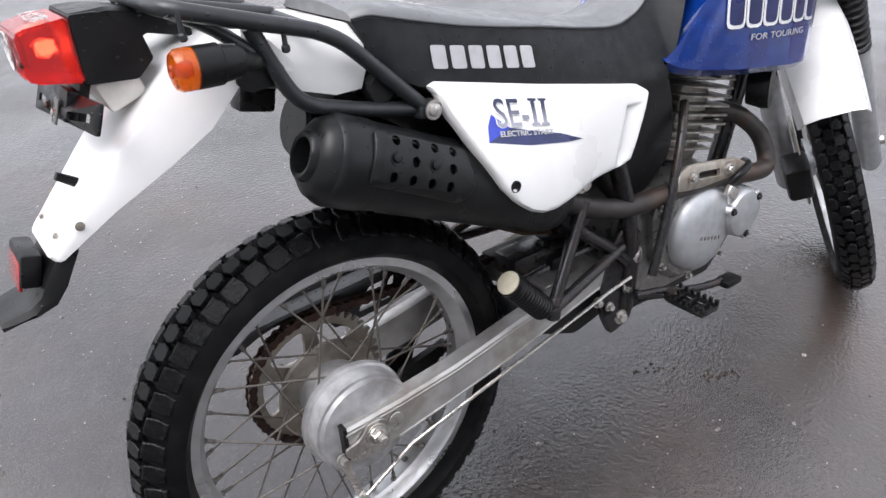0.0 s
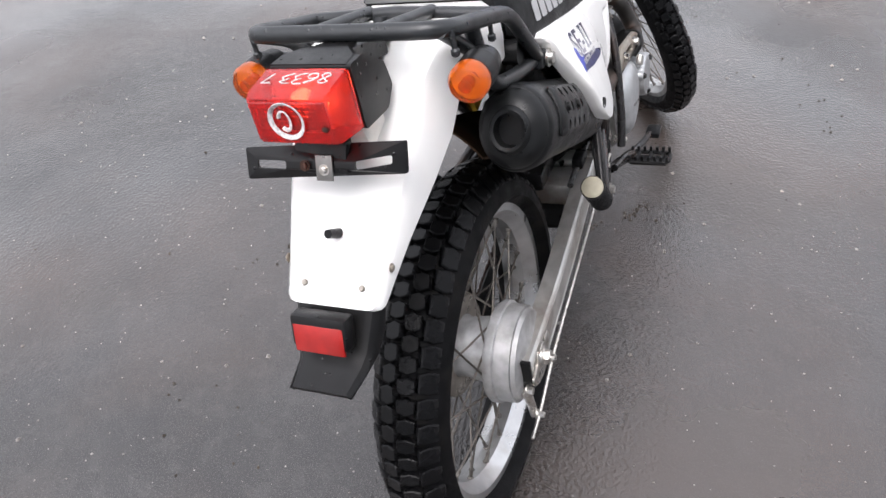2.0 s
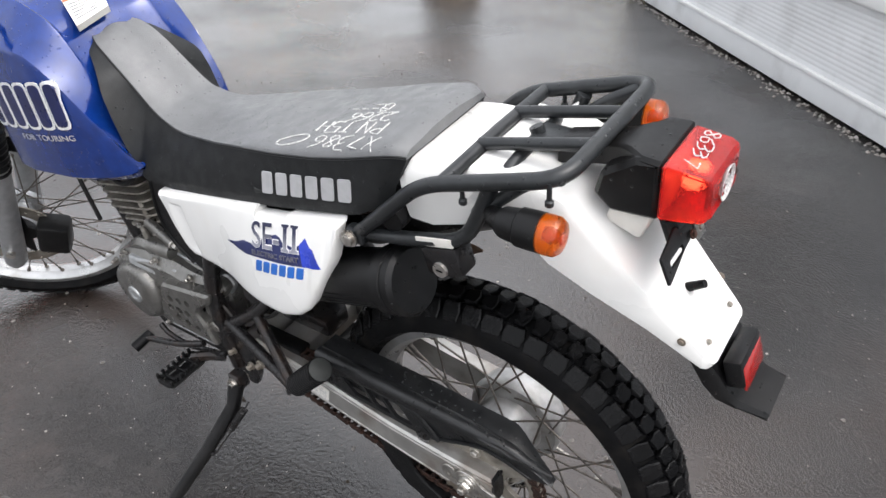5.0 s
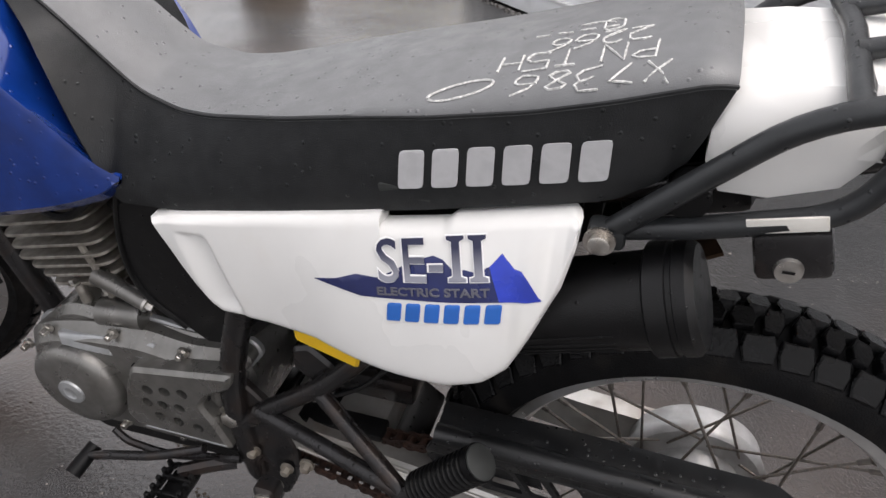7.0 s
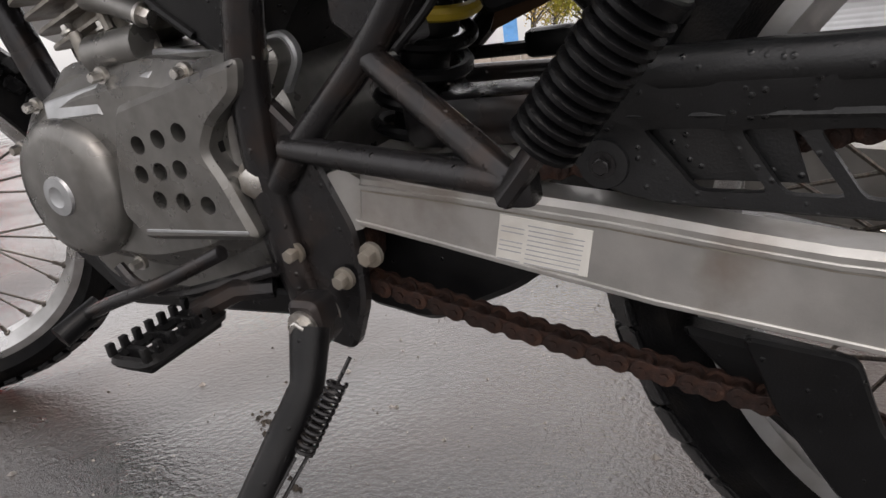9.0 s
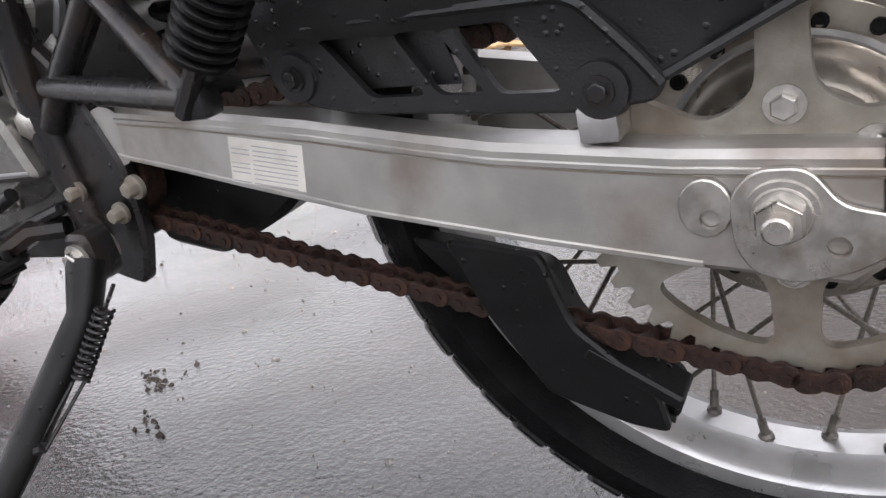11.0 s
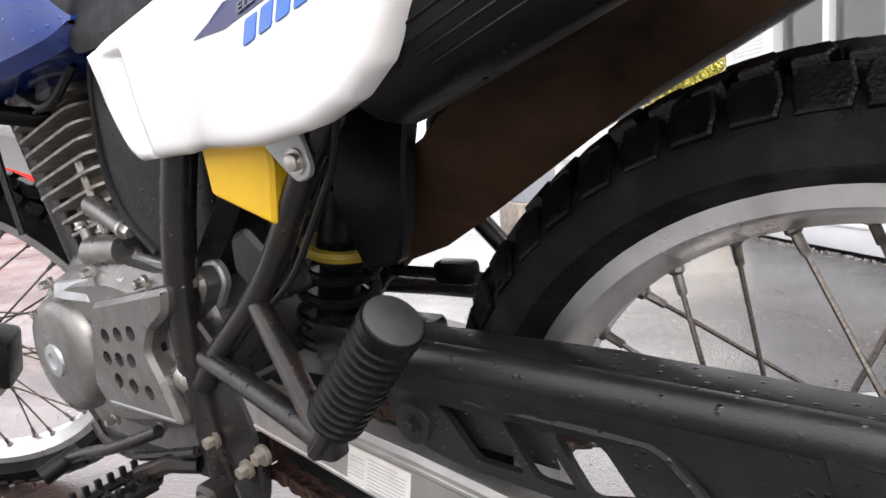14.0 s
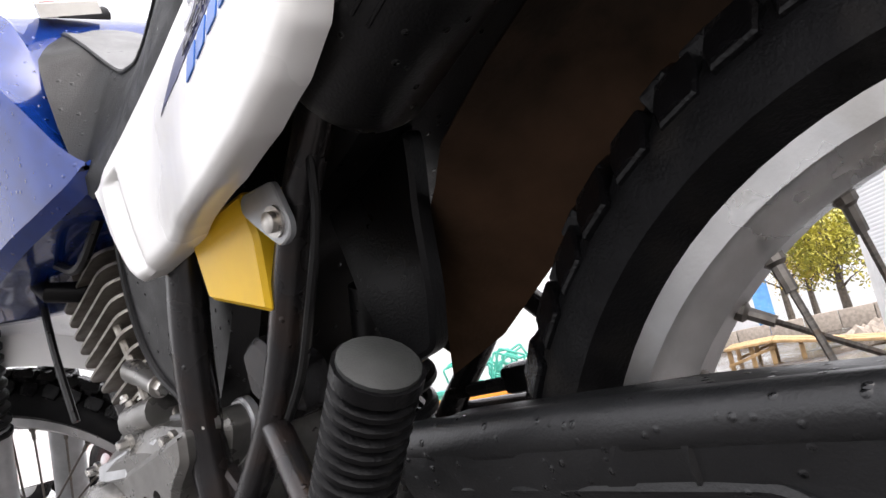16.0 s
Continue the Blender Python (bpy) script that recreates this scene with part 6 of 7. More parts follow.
def seat_depth(x, z):
    wb, ws, wt, zb, zs, zt = seat_row(x)
    t = max(0.0, min(1.0, (z - zb - 0.02) / max(0.01, zs - zb - 0.02)))
    return wb + 0.002 + (ws - wb - 0.002) * t - 0.1


blocks(seat, DECAL_GREY, 0.309, 0.783, 0.131, 0.822, 0.032, 6, 1, seat_depth, 0.1012, 0.76)
blocks(seat, DECAL_GREY, 0.147, 0.822, 0.325, 0.786, 0.029, 6, -1, seat_depth, 0.1012, 0.76)
part("seat_tab", box((0.30, 0.108, 0.779), (0.05, 0.012, 0.014), 0.003), GREYCAP, seat, "grey seat mounting tab")


def seat_height(x, y):
    """Height of the seat's top at a place on it."""
    wb, ws, wt, zb, zs, zt = (sum(v) / 3 for v in zip(*[seat_row(max(SEAT[0][0], min(SEAT[-1][0], x + dx))) for dx in (-0.014, 0, 0.014)]))
    return lerp([(0, zt + 0.003), (wt * 0.45, zt + 0.002), (wt * 0.9, zt - 0.002), ((ws + wt) / 2 + 0.002, zs + (zt - zs) * 0.72), (ws, zs + 0.004)], abs(y))[0]


STROKES = {  # chalk letters as lines on a grid of 4 by 6
    "X": ("06 40", "00 46"), "7": ("06 46 10",), "3": ("06 36 45 34 13 34 42 31 00",), "8": ("23 05 16 36 45 12 01 10 30 41 23",), "6": ("46 14 02 01 10 30 41 42 33 03",), "P": ("00 06 36 45 34 03",),
    "N": ("00 06 40 46",), "T": ("06 46", "26 20"), "5": ("46 06 03 33 42 41 30 00",), "H": ("00 06", "40 46", "03 43"), "2": ("05 16 36 45 43 00 40",), "Q": ("10 01 05 16 36 45 41 30 10", "22 50"), "9": ("43 13 04 05 16 36 45 42 20",), "_": ("00 40",)}


def chalk_lines(text, size, place, spread=1.08, r=0.0011):
    """Hand-drawn chalk strokes; place(u, v) gives the spot on the surface."""
    rng = random.Random(len(text) * 7 + ord(text[0]))
    bm = bmesh.new()
    u0 = 0.0
    for ch in text:
        k = size * rng.uniform(0.92, 1.08)
        for line in STROKES.get(ch, ()):
            pts = [(u0 + (int(c[0]) + rng.uniform(-0.2, 0.2)) * k / 6, (int(c[1]) + rng.uniform(-0.25, 0.25)) * k / 6) for c in line.split()]
            fine = []
            for (a, b), (c, d) in zip(pts, pts[1:]):
                fine += [place(a + (c - a) * i / 3, b + (d - b) * i / 3) for i in range(3)]
            fine.append(place(*pts[-1]))
            tube(fine, [r * rng.uniform(0.7, 1.2) for _ in fine], 5, bm=bm)
        u0 += size * spread * (0.5 if ch == " " else 0.85)
    return bm


def chalk(text, x, y, size, lean=0.0):
    """Chalk writing on the seat's top, to be read from the right-hand side."""
    def place(u, v):
        px, py = x + u, y - lean * u + v
        return (px, py, seat_height(px, py) + 0.0004)
    part("chalk_writing", chalk_lines(text, size, place), CHALK, seat)


chalk("X7386", 0.104, 0.074, 0.026, 0.06)
chalk("PN T5H", 0.115, 0.042, 0.025, 0.10)
chalk("2266", 0.122, 0.014, 0.023, 0.05)
chalk("Q_", 0.146, -0.014, 0.022)
chalk("____", 0.150, 0.002, 0.02, 0.1)
oval = [(0.262 + 0.026 * math.cos(a), 0.076 + 0.2 * 0.026 * math.cos(a) + 0.012 * math.sin(a), 0.0) for a in (0.4 + 2 * math.pi * i / 28 for i in range(28))]
part("chalk_ring", tube([(x, y, seat_height(x, y) + 0.0004) for x, y, z in oval], 0.0014, 5), CHALK, seat)

# tank
TANK = [  # x, half widths at the foot, crease and ridge, heights of foot, crease and ridge
    (0.605, 0.100, 0.106, 0.100, 0.724, 0.735, 0.738), (0.620, 0.112, 0.118, 0.098, 0.712, 0.754, 0.738), (0.650, 0.124, 0.130, 0.096, 0.704, 0.803, 0.778), (0.676, 0.132, 0.136, 0.090, 0.699, 0.836, 0.828), (0.703, 0.139, 0.141, 0.086, 0.695, 0.870, 0.883), (0.734, 0.145, 0.146, 0.086, 0.690, 0.900, 0.932),
    (0.760, 0.148, 0.150, 0.088, 0.686, 0.918, 0.955), (0.810, 0.151, 0.154, 0.090, 0.680, 0.925, 0.975), (0.870, 0.151, 0.156, 0.090, 0.670, 0.925, 0.985), (0.930, 0.144, 0.151, 0.088, 0.663, 0.920, 0.990), (0.990, 0.120, 0.130, 0.070, 0.668, 0.905, 0.985), (1.040, 0.070, 0.080, 0.045, 0.740, 0.870, 0.960)]
rings = []
for i in range(73):
    x = 0.605 + (1.04 - 0.605) * i / 72
    wl_, wb_, wt_, zl, zb_, zt_ = (sum(v) / 3 for v in zip(*[lerp(TANK, max(0.605, min(1.04, x + dx))) for dx in (-0.006, 0, 0.006)]))
    half = [(wl_ * 0.6, zl - 0.004), (wl_ * 0.95, zl), (wl_ + 0.006, zl + 0.012), (wb_ - 0.001, zb_ - 0.007), (wb_ - 0.004, zb_), ((wb_ + wt_) / 2, (zb_ + zt_) / 2 - 0.003), (wt_ + 0.005, zt_ - 0.001), (wt_, zt_ + 0.001), (wt_ - 0.006, zt_ - 0.004), (wt_ * 0.45, zt_ - 0.003)]
    half = [(x, y, z) for y, z in half]
    rings.append(half + [(px, -y, z) for px, y, z in half[::-1]])
tank = part("fuel_tank", loft(rings), BLUE, bike, "metallic blue fuel tank with white lettering", angle=32)


def tank_depth(x, z):
    wl_, wb_, wt_, zl, zb_, zt_ = lerp(TANK, x)
    if z < zb_:
        w = wl_ + 0.006 + (wb_ - wl_ - 0.006) * max(0.0, (z - zl - 0.012) / (zb_ - zl - 0.012))
    else:
        w = wb_ - 0.004
    return w - 0.1


for s in (1, -1):
    lx0, lx1 = (0.93, 0.700) if s > 0 else (0.700, 0.945)
    lz0, lz1 = (0.760, 0.801) if s > 0 else (0.772, 0.748)
    blocks(tank, DECAL_WHITE, lx0, lz0, lx1, lz1, 0.086, 6, s, tank_depth, 0.1024, 0.94, "white_letter_block")
    blocks(tank, DECAL_NAVY, lx0, lz0 + 0.006, lx1, lz1 + 0.005, 0.076, 6, s, tank_depth, 0.1032, 0.72, "dark_letter_block")
    ang = math.atan2(lz1 - lz0, abs(lx1 - lx0))
    decal_letters("FOR TOURING", 0.015, tank, DECAL_GREY, 0.853 if s > 0 else 0.755, (0.753 if s > 0 else 0.746), ang, s, tank_depth, 0.1026, "small_lettering", 0.15)
STK = [Vector(p) for p in ((0.719, 0.062, 0.936), (0.775, 0.042, 0.968), (0.755, -0.018, 0.966), (0.722, -0.004, 0.945))]
STN = Vector((-0.4, 0.3, 0.86)).normalized()
sticker = part("caution_sticker", loft([[p + STN * k for p in STK] for k in (-0.006, 0.008)]), STICKER, tank, "white caution sticker with a red heading")
head_q = [STK[1].lerp(STK[2], 0.03), STK[1].lerp(STK[2], 0.97), STK[2].lerp(STK[3], 0.2), STK[1].lerp(STK[0], 0.2)]
part("red_heading", loft([[p + STN * k for p in head_q] for k in (0.007, 0.0086)]), PRINT_RED, sticker)
for k in range(6):
    t = 0.3 + 0.1 * k
    row_q = [STK[1].lerp(STK[0], t).lerp(STK[2].lerp(STK[3], t), u) for u in (0.08, 0.9 - 0.08 * (k % 3))]
    row_q += [STK[1].lerp(STK[0], t + 0.035).lerp(STK[2].lerp(STK[3], t + 0.035), u) for u in (0.9 - 0.08 * (k % 3), 0.08)]
    part("print_line", loft([[p + STN * h for p in row_q] for h in (0.007, 0.0084)]), PRINT, sticker)

# tail: white fender, black flap, lamp, indicators, plate bracket
FEND = [((-0.03, 0.905), 0.088, 0.050), ((-0.10, 0.905), 0.088, 0.052), ((-0.148, 0.888), 0.084, 0.066), ((-0.18, 0.856), 0.082, 0.064), ((-0.22, 0.815), 0.076, 0.050), ((-0.27, 0.763), 0.067, 0.028), ((-0.320, 0.711), 0.059, 0.011), ((-0.3235, 0.7075), 0.056, 0.008), ((-0.3255, 0.7055), 0.049, 0.004)]


def channel(table, t=0.003):
    """A folded channel along points of (x, z), half width and flange depth."""
    rings = []
    for i, ((x, z), w, f) in enumerate(table):
        a, b = Vector(table[max(0, i - 1)][0]), Vector(table[min(len(table) - 1, i + 1)][0])
        d = (b - a).normalized()
        nx, nz = -d.y, d.x  # towards the inside
        if nz > 0:
            nx, nz = -nx, -nz
        out = [(w + f * 0.16, f), (w + 0.001, 0.006), (w - 0.005, 0.0)]
        ring = []
        for y, k in out + [(-y, k) for y, k in out[::-1]]:
            ring.append((x + nx * k, y, z + nz * k))
        for y, k in [(-y, k) for y, k in out] + out[::-1]:
            kk = max(k, 0.0) + (t if k < 0.01 else 0)
            yy = y - math.copysign(t, y)
            ring.append((x + nx * kk, yy, z + nz * kk))
        rings.append(ring)
    return loft(rings)


fender = part("rear_fender", channel(FEND), WHITE, bike, "white plastic rear fender tapering downwards")
for y in (0.036, -0.036):
    part("fender_screw", lathe([(0, 0), (0, 0.0038), (0.0025, 0.0028), (0.0025, 0)], 10, (0, 0, 0)), DULL, fender).matrix_basis = Matrix.Translation((-0.3110, y, 0.7235)) @ Vector((0, 1, 0)).rotation_difference(Vector((-0.73, 0, 0.68))).to_matrix().to_4x4()
for s in (1, -1):
    part("fender_screw", bolt((-0.288, s * 0.0645, 0.737), 0.0035, 0.003, (0, s, 0), 10), DULL, fender)
part("rubber_stop", tube([(-0.268, 0.002, 0.762), (-0.288, 0.002, 0.776)], [0.006, 0.005], 10), GRIP, fender, "black rubber stop")
fl = channel([((-0.306, 0.716), 0.0525, 0.014), ((-0.333, 0.682), 0.050, 0.020), ((-0.345, 0.660), 0.046, 0.016), ((-0.358, 0.650), 0.043, 0.008), ((-0.392, 0.642), 0.038, 0.003)])
flap_ob = part("fender_flap", fl, BLACK, bike, "black plastic flap under the white fender")
part("reflector_housing", box((-0.345, 0.005, 0.688), (0.023, 0.070, 0.040), 0.005, Matrix.Rotation(radians(16), 4, "Y")), BLACK, flap_ob)
part("reflector", box((-0.3565, 0.005, 0.684), (0.004, 0.062, 0.034), 0.0015, Matrix.Rotation(radians(16), 4, "Y")), RED_FLAT, flap_ob, "red rectangular reflector")
# lamp
L = {"bl": (-0.288, 0.047, 0.892), "br": (-0.288, -0.047, 0.892), "tl": (-0.287, 0.047, 0.938), "tr": (-0.287, -0.047, 0.938)}
lens = loft([[(-0.238, y, z) for y, z in ((-0.048, 0.878), (0.048, 0.878), (0.048, 0.945), (-0.048, 0.945))],
             [(-0.283, y, z) for y, z in ((-0.047, 0.886), (0.047, 0.886), (0.047, 0.940), (-0.047, 0.940))],
             [(-0.290, y, z) for y, z in ((-0.043, 0.890), (0.043, 0.890), (0.043, 0.935), (-0.043, 0.935))]])
bmesh.ops.bevel(lens, geom=[e for e in lens.edges], offset=0.0025, segments=2, affect="EDGES")
lamp_body = slab(smooth2([(-0.2375, 0.947), (-0.21, 0.946), (-0.172, 0.92), (-0.165, 0.89), (-0.185, 0.872), (-0.2375, 0.876)], 0.004), -0.049, 0.049, ch=0.006)
loft([[(x, y, z) for y, z in ((-w, z1 - 0.026), (-w, z1 - 0.004), (-w + 0.005, z1), (w - 0.005, z1), (w, z1 - 0.004), (w, z1 - 0.026))]
      for x, w, z1 in ((-0.236, 0.048, 0.9475), (-0.215, 0.046, 0.9478), (-0.198, 0.033, 0.947), (-0.185, 0.024, 0.944), (-0.16, 0.022, 0.938), (-0.11, 0.022, 0.925))], bm=lamp_body)
lamp = part("tail_lamp", lamp_body, BLACK, bike, "red tail lamp on a black housing, chalk-marked")
part("lens", lens, RED, lamp, "red ribbed plastic lens")
part("lamp_reflector", box((-0.2405, 0, 0.912), (0.002, 0.085, 0.056), 0), STICKER, lamp)
part("bulb", tube([(-0.268, 0, 0.914), (-0.266, 0, 0.914), (-0.258, 0, 0.914), (-0.25, 0, 0.914)], [0.004, 0.008, 0.009, 0.006], 14), BULB, lamp, "lit bulb behind the lens")
prism = bmesh.new()
for i in range(14):
    for j in range(6):
        y, z = -0.0375 + 0.00577 * i, 0.9045 + 0.0052 * j
        c = [prism.verts.new((-0.2835, y + dy, z + dz)) for dy, dz in ((-0.0028, -0.0025), (0.0028, -0.0025), (0.0028, 0.0025), (-0.0028, 0.0025))]
        t = prism.verts.new((-0.2865, y, z))
        for k in range(4):
            prism.faces.new((c[k], c[(k + 1) % 4], t))
part("prism_grid", prism, CORRODED, lamp, "grid of small bright prisms", angle=5)
for i in range(4):
    part("lens_rib", box((-0.2905, 0, 0.892 + 0.0032 * i), (0.0012, 0.080, 0.0012), 0.0004), RED, lamp)
part("lens_screw", bolt((-0.289, -0.037, 0.906), 0.0028, 0.003, (-1, 0, 0), 10), RUST, lamp)
part("chalk_writing", chalk_lines("8633 7", 0.016, lambda u, v: (-0.254 - v, -0.038 + u, 0.9462 - 0.11 * v), 1.0, 0.0008), CHALK, lamp)
ring_pts = [(-0.2925, 0.002 + 0.018 * math.cos(a), 0.916 + 0.018 * math.sin(a)) for a in (2 * math.pi * i / 24 for i in range(24))]
part("chalk_ring", tube(ring_pts, 0.0028, 6, closed=True, flat=0.25), CHALK, lamp)
part("chalk_ring", tube([(-0.2925, 0.006 * math.cos(a) + 0.004, 0.916 + 0.010 * math.sin(a)) for a in (0.3 + 5.2 * i / 16 for i in range(17))], 0.0022, 5, flat=0.4), CHALK, lamp)
part("lamp_mount", box((-0.203, 0, 0.862), (0.046, 0.078, 0.036), 0.006, Matrix.Rotation(radians(-20), 4, "Y")), STICKER, lamp, "pale mounting block under the lamp")
# plate bracket with a bent steel tab over its middle
rotp = Matrix.Rotation(radians(22), 4, "Y")
pb = bmesh.new()
strip = smooth2([(-0.090, -0.017), (0.090, -0.017), (0.090, 0.017), (-0.090, 0.017)], 0.003)
slots = [smooth2([(s * 0.058 - 0.018, 0.0045), (s * 0.058 - 0.018, -0.0045), (s * 0.058 + 0.018, -0.0045), (s * 0.058 + 0.018, 0.0045)], 0.003) for s in (1, -1)]
own = slab(strip, 0, 0.003, slots, ch=0.0006)
bmesh.ops.transform(own, matrix=Matrix.Translation((-0.266, 0, 0.848)) @ rotp @ Matrix.Rotation(radians(90), 4, "Z"), verts=own.verts)
for v in own.verts:
    if v.co.y < -0.03:
        v.co.x += 0.42 * (-0.03 - v.co.y)
add(pb, own)
box((-0.255, 0, 0.853), (0.014, 0.062, 0.034), 0.002, rotp, bm=pb)
box((-0.243, 0, 0.853), (0.012, 0.05, 0.05), 0.003, rotp, bm=pb)
bracket = part("plate_bracket", pb, BLACK, bike, "empty black licence plate bracket with two slots")
part("bracket_tab", box((-0.2685, -0.006, 0.8475), (0.0025, 0.020, 0.027), 0.001, rotp), CASE, bracket, "stained steel tab")
part("bracket_screw", bolt((-0.2695, -0.006, 0.846), 0.004, 0.004, (-0.93, 0, 0.36), 10), STEEL, bracket)
part("bracket_screw", bolt((-0.2695, 0.016, 0.850), 0.004, 0.004, (-0.93, 0, 0.36)), RUST, bracket)
for s in (1, -1):
    c = Vector((-0.152, s * 0.1355, 0.890))
    ax = Vector((-1, 0, 0.04)).normalized()
    ind = part("indicator", tube([c - ax * 0.052, c - ax * 0.046, c - ax * 0.028, c - ax * 0.026, c], [0.014, 0.0175, 0.0195, 0.0215, 0.022], 24), BLACK, bike, "round indicator with an orange lens on a black stalk")
    part("lens", tube([c, c + ax * 0.003, c + ax * 0.016, c + ax * 0.021, c + ax * 0.023], [0.0214, 0.022, 0.0215, 0.018, 0.011], 28), ORANGE, ind, "orange lens")
    part("lamp_reflector", tube([c + ax * 0.001, c + ax * 0.002], 0.0195, 20), STICKER, ind)
    part("bulb", tube([c + ax * 0.003, c + ax * 0.010, c + ax * 0.016], [0.006, 0.007, 0.004], 14), ORANGE, ind, "bulb behind the lens")
    part("lens_centre", tube([c + ax * 0.0225, c + ax * 0.0245], [0.0075, 0.0065], 14), ORANGE, ind)
    part("stalk", tube([c - ax * 0.045, (-0.09, s * 0.125, 0.880), (-0.07, s * 0.105, 0.875)], [0.013, 0.012, 0.010], 10), BLACK, ind)
part("indicator_bracket", slab(smooth2([(-0.095, 0.872), (-0.055, 0.866), (-0.050, 0.846), (-0.085, 0.842), (-0.10, 0.855)], 0.004), -0.098, -0.104, ch=0.001), BLACK, bike, "small black steel bracket")
# rack
rk = bmesh.new()
loop = [(0.135, 0.118, 0.772), (0.012, 0.124, 0.893), (-0.165, 0.118, 0.948), (-0.172, 0.10, 0.950)]
full = loop[:3] + [(x, -y, z) for x, y, z in loop[2::-1]]
tube(full, 0.0095, 12, bm=rk, bend=0.035)
tube([(-0.018, 0.123, 0.903), (-0.022, 0.0, 0.910), (-0.018, -0.123, 0.903)], 0.0085, 12, bm=rk)
for s in (1, -1):
    tube([(-0.02, s * 0.042, 0.911), (-0.165, s * 0.039, 0.946)], 0.0078, 12, bm=rk)
    tube([(0.135, s * 0.112, 0.775), (0.06, s * 0.112, 0.790), (-0.035, s * 0.110, 0.818), (-0.062, s * 0.110, 0.875), (-0.078, s * 0.112, 0.915)], 0.0095, 12, bm=rk, bend=0.03)
    tube([(-0.062, s * 0.11, 0.872), (-0.115, s * 0.10, 0.920), (-0.16, s * 0.112, 0.945)], 0.008, 10, bm=rk, bend=0.02)
    for x, z in ((-0.045, 0.911), (-0.152, 0.943)):
        tube([(x, s * 0.122, z), (x, s * 0.122, z - 0.020), (x, s * 0.122, z - 0.022), (x, s * 0.122, z - 0.027), (x, s * 0.122, z - 0.029)], [0.003, 0.003, 0.005, 0.005, 0.003], 8, bm=rk)
    box((0.13, s * 0.118, 0.776), (0.03, 0.02, 0.022), 0.005, bm=rk)
tube([(-0.085, 0.0, 0.890), (-0.07, 0.0, 0.925)], 0.009, 10, bm=rk)
tube([(-0.05, 0.105, 0.86), (-0.07, 0.06, 0.905), (-0.075, 0.0, 0.915), (-0.07, -0.06, 0.905), (-0.05, -0.105, 0.86)], 0.008, 10, bm=rk, bend=0.04)
box((-0.105, 0, 0.918), (0.06, 0.045, 0.004), 0.001, bm=rk)
rack = part("luggage_rack", rk, RACKM, bike, "dark grey tubular steel luggage rack")
for s in (1, -1):
    part("rack_bolt", bolt((0.134, s * 0.130, 0.776), 0.0085, 0.009, (0, s, 0), sides=14), STEEL, rack)
    part("mount_bush", tube([(0.075, s * 0.09, 0.812), (0.075, s * 0.112, 0.812)], 0.017, 16), BLACK, rack)
part("info_strip", box((0.005, 0.1185, 0.808), (0.055, 0.003, 0.012), 0.0008, Matrix.Rotation(radians(14), 4, "Y")), STICKER, rack, "small white printed strip")
lk = box((-0.005, 0.105, 0.782), (0.055, 0.035, 0.042), 0.006, Matrix.Rotation(radians(14), 4, "Y"))
lock = part("helmet_lock", lk, FRAME, bike, "dark metal helmet lock")
part("lock_face", lathe([(0, 0), (0, 0.011), (0.004, 0.010), (0.004, 0)], 20, (-0.004, 0.122, 0.772)), STEEL, lock, "round keyhole plate")
part("keyhole", box((-0.004, 0.1265, 0.772), (0.009, 0.001, 0.002)), BLACK, lock)
# white tail cover between seat and fender
cov = loft([[(x, y, z) for y, z in ((-w, z0), (-w - 0.002, z0 + 0.03), (-w + 0.006, z1 - 0.012), (-w + 0.02, z1), (w - 0.02, z1), (w - 0.006, z1 - 0.012), (w + 0.002, z0 + 0.03), (w, z0))]
            for x, w, z0, z1 in ((0.068, 0.090, 0.835, 0.885), (0.055, 0.097, 0.815, 0.891), (0.02, 0.097, 0.815, 0.896), (-0.025, 0.095, 0.83, 0.899), (-0.05, 0.092, 0.862, 0.902), (-0.08, 0.089, 0.885, 0.905))])
part("tail_cover", cov, WHITE, bike, "white plastic tail cover")
part("tail_underside", box((0.078, 0, 0.795), (0.105, 0.15, 0.05), 0.01, Matrix.Rotation(radians(14), 4, "Y")), BLACK, bike)

# controls
gl = tube([(0.588, 0.128, 0.352), (0.66, 0.140, 0.325), (0.735, 0.142, 0.303), (0.775, 0.143, 0.288)], 0.0065, 10, bend=0.03)
gear = part("gear_lever", gl, FRAME, bike, "dark steel gear lever with rubber tip")
part("lever_rubber", tube([(0.773, 0.128, 0.292), (0.783, 0.170, 0.278)], [0.0105, 0.0115], 12), GRIP, gear)
part("gear_rod", tube([(0.735, 0.120, 0.33), (0.72, 0.121, 0.312), (0.66, 0.122, 0.306), (0.545, 0.118, 0.335)], 0.0055, 8, bend=0.03), FRAME, gear)
bp_ = tube([(0.535, -0.125, 0.335), (0.60, -0.135, 0.325), (0.665, -0.15, 0.305), (0.725, -0.168, 0.307)], 0.0075, 10, bend=0.03)
pedal = part("brake_pedal", bp_, FRAME, bike, "dark steel brake pedal")
part("pedal_pad", box((0.737, -0.173, 0.306), (0.045, 0.032, 0.014), 0.005), GRIP, pedal)
part("brake_switch_tube", tube([(0.70, -0.075, 0.64), (0.66, -0.105, 0.59), (0.625, -0.122, 0.52), (0.580, -0.135, 0.42), (0.565, -0.135, 0.37)], 0.0085, 10, bend=0.04), FRAME, bike)
part("skid_plate", slab(smooth2([(0.56, 0.27), (0.80, 0.265), (0.87, 0.33), (0.86, 0.36), (0.80, 0.29), (0.56, 0.295)], 0.01), -0.08, 0.08, ch=0.004), BLACK, bike)
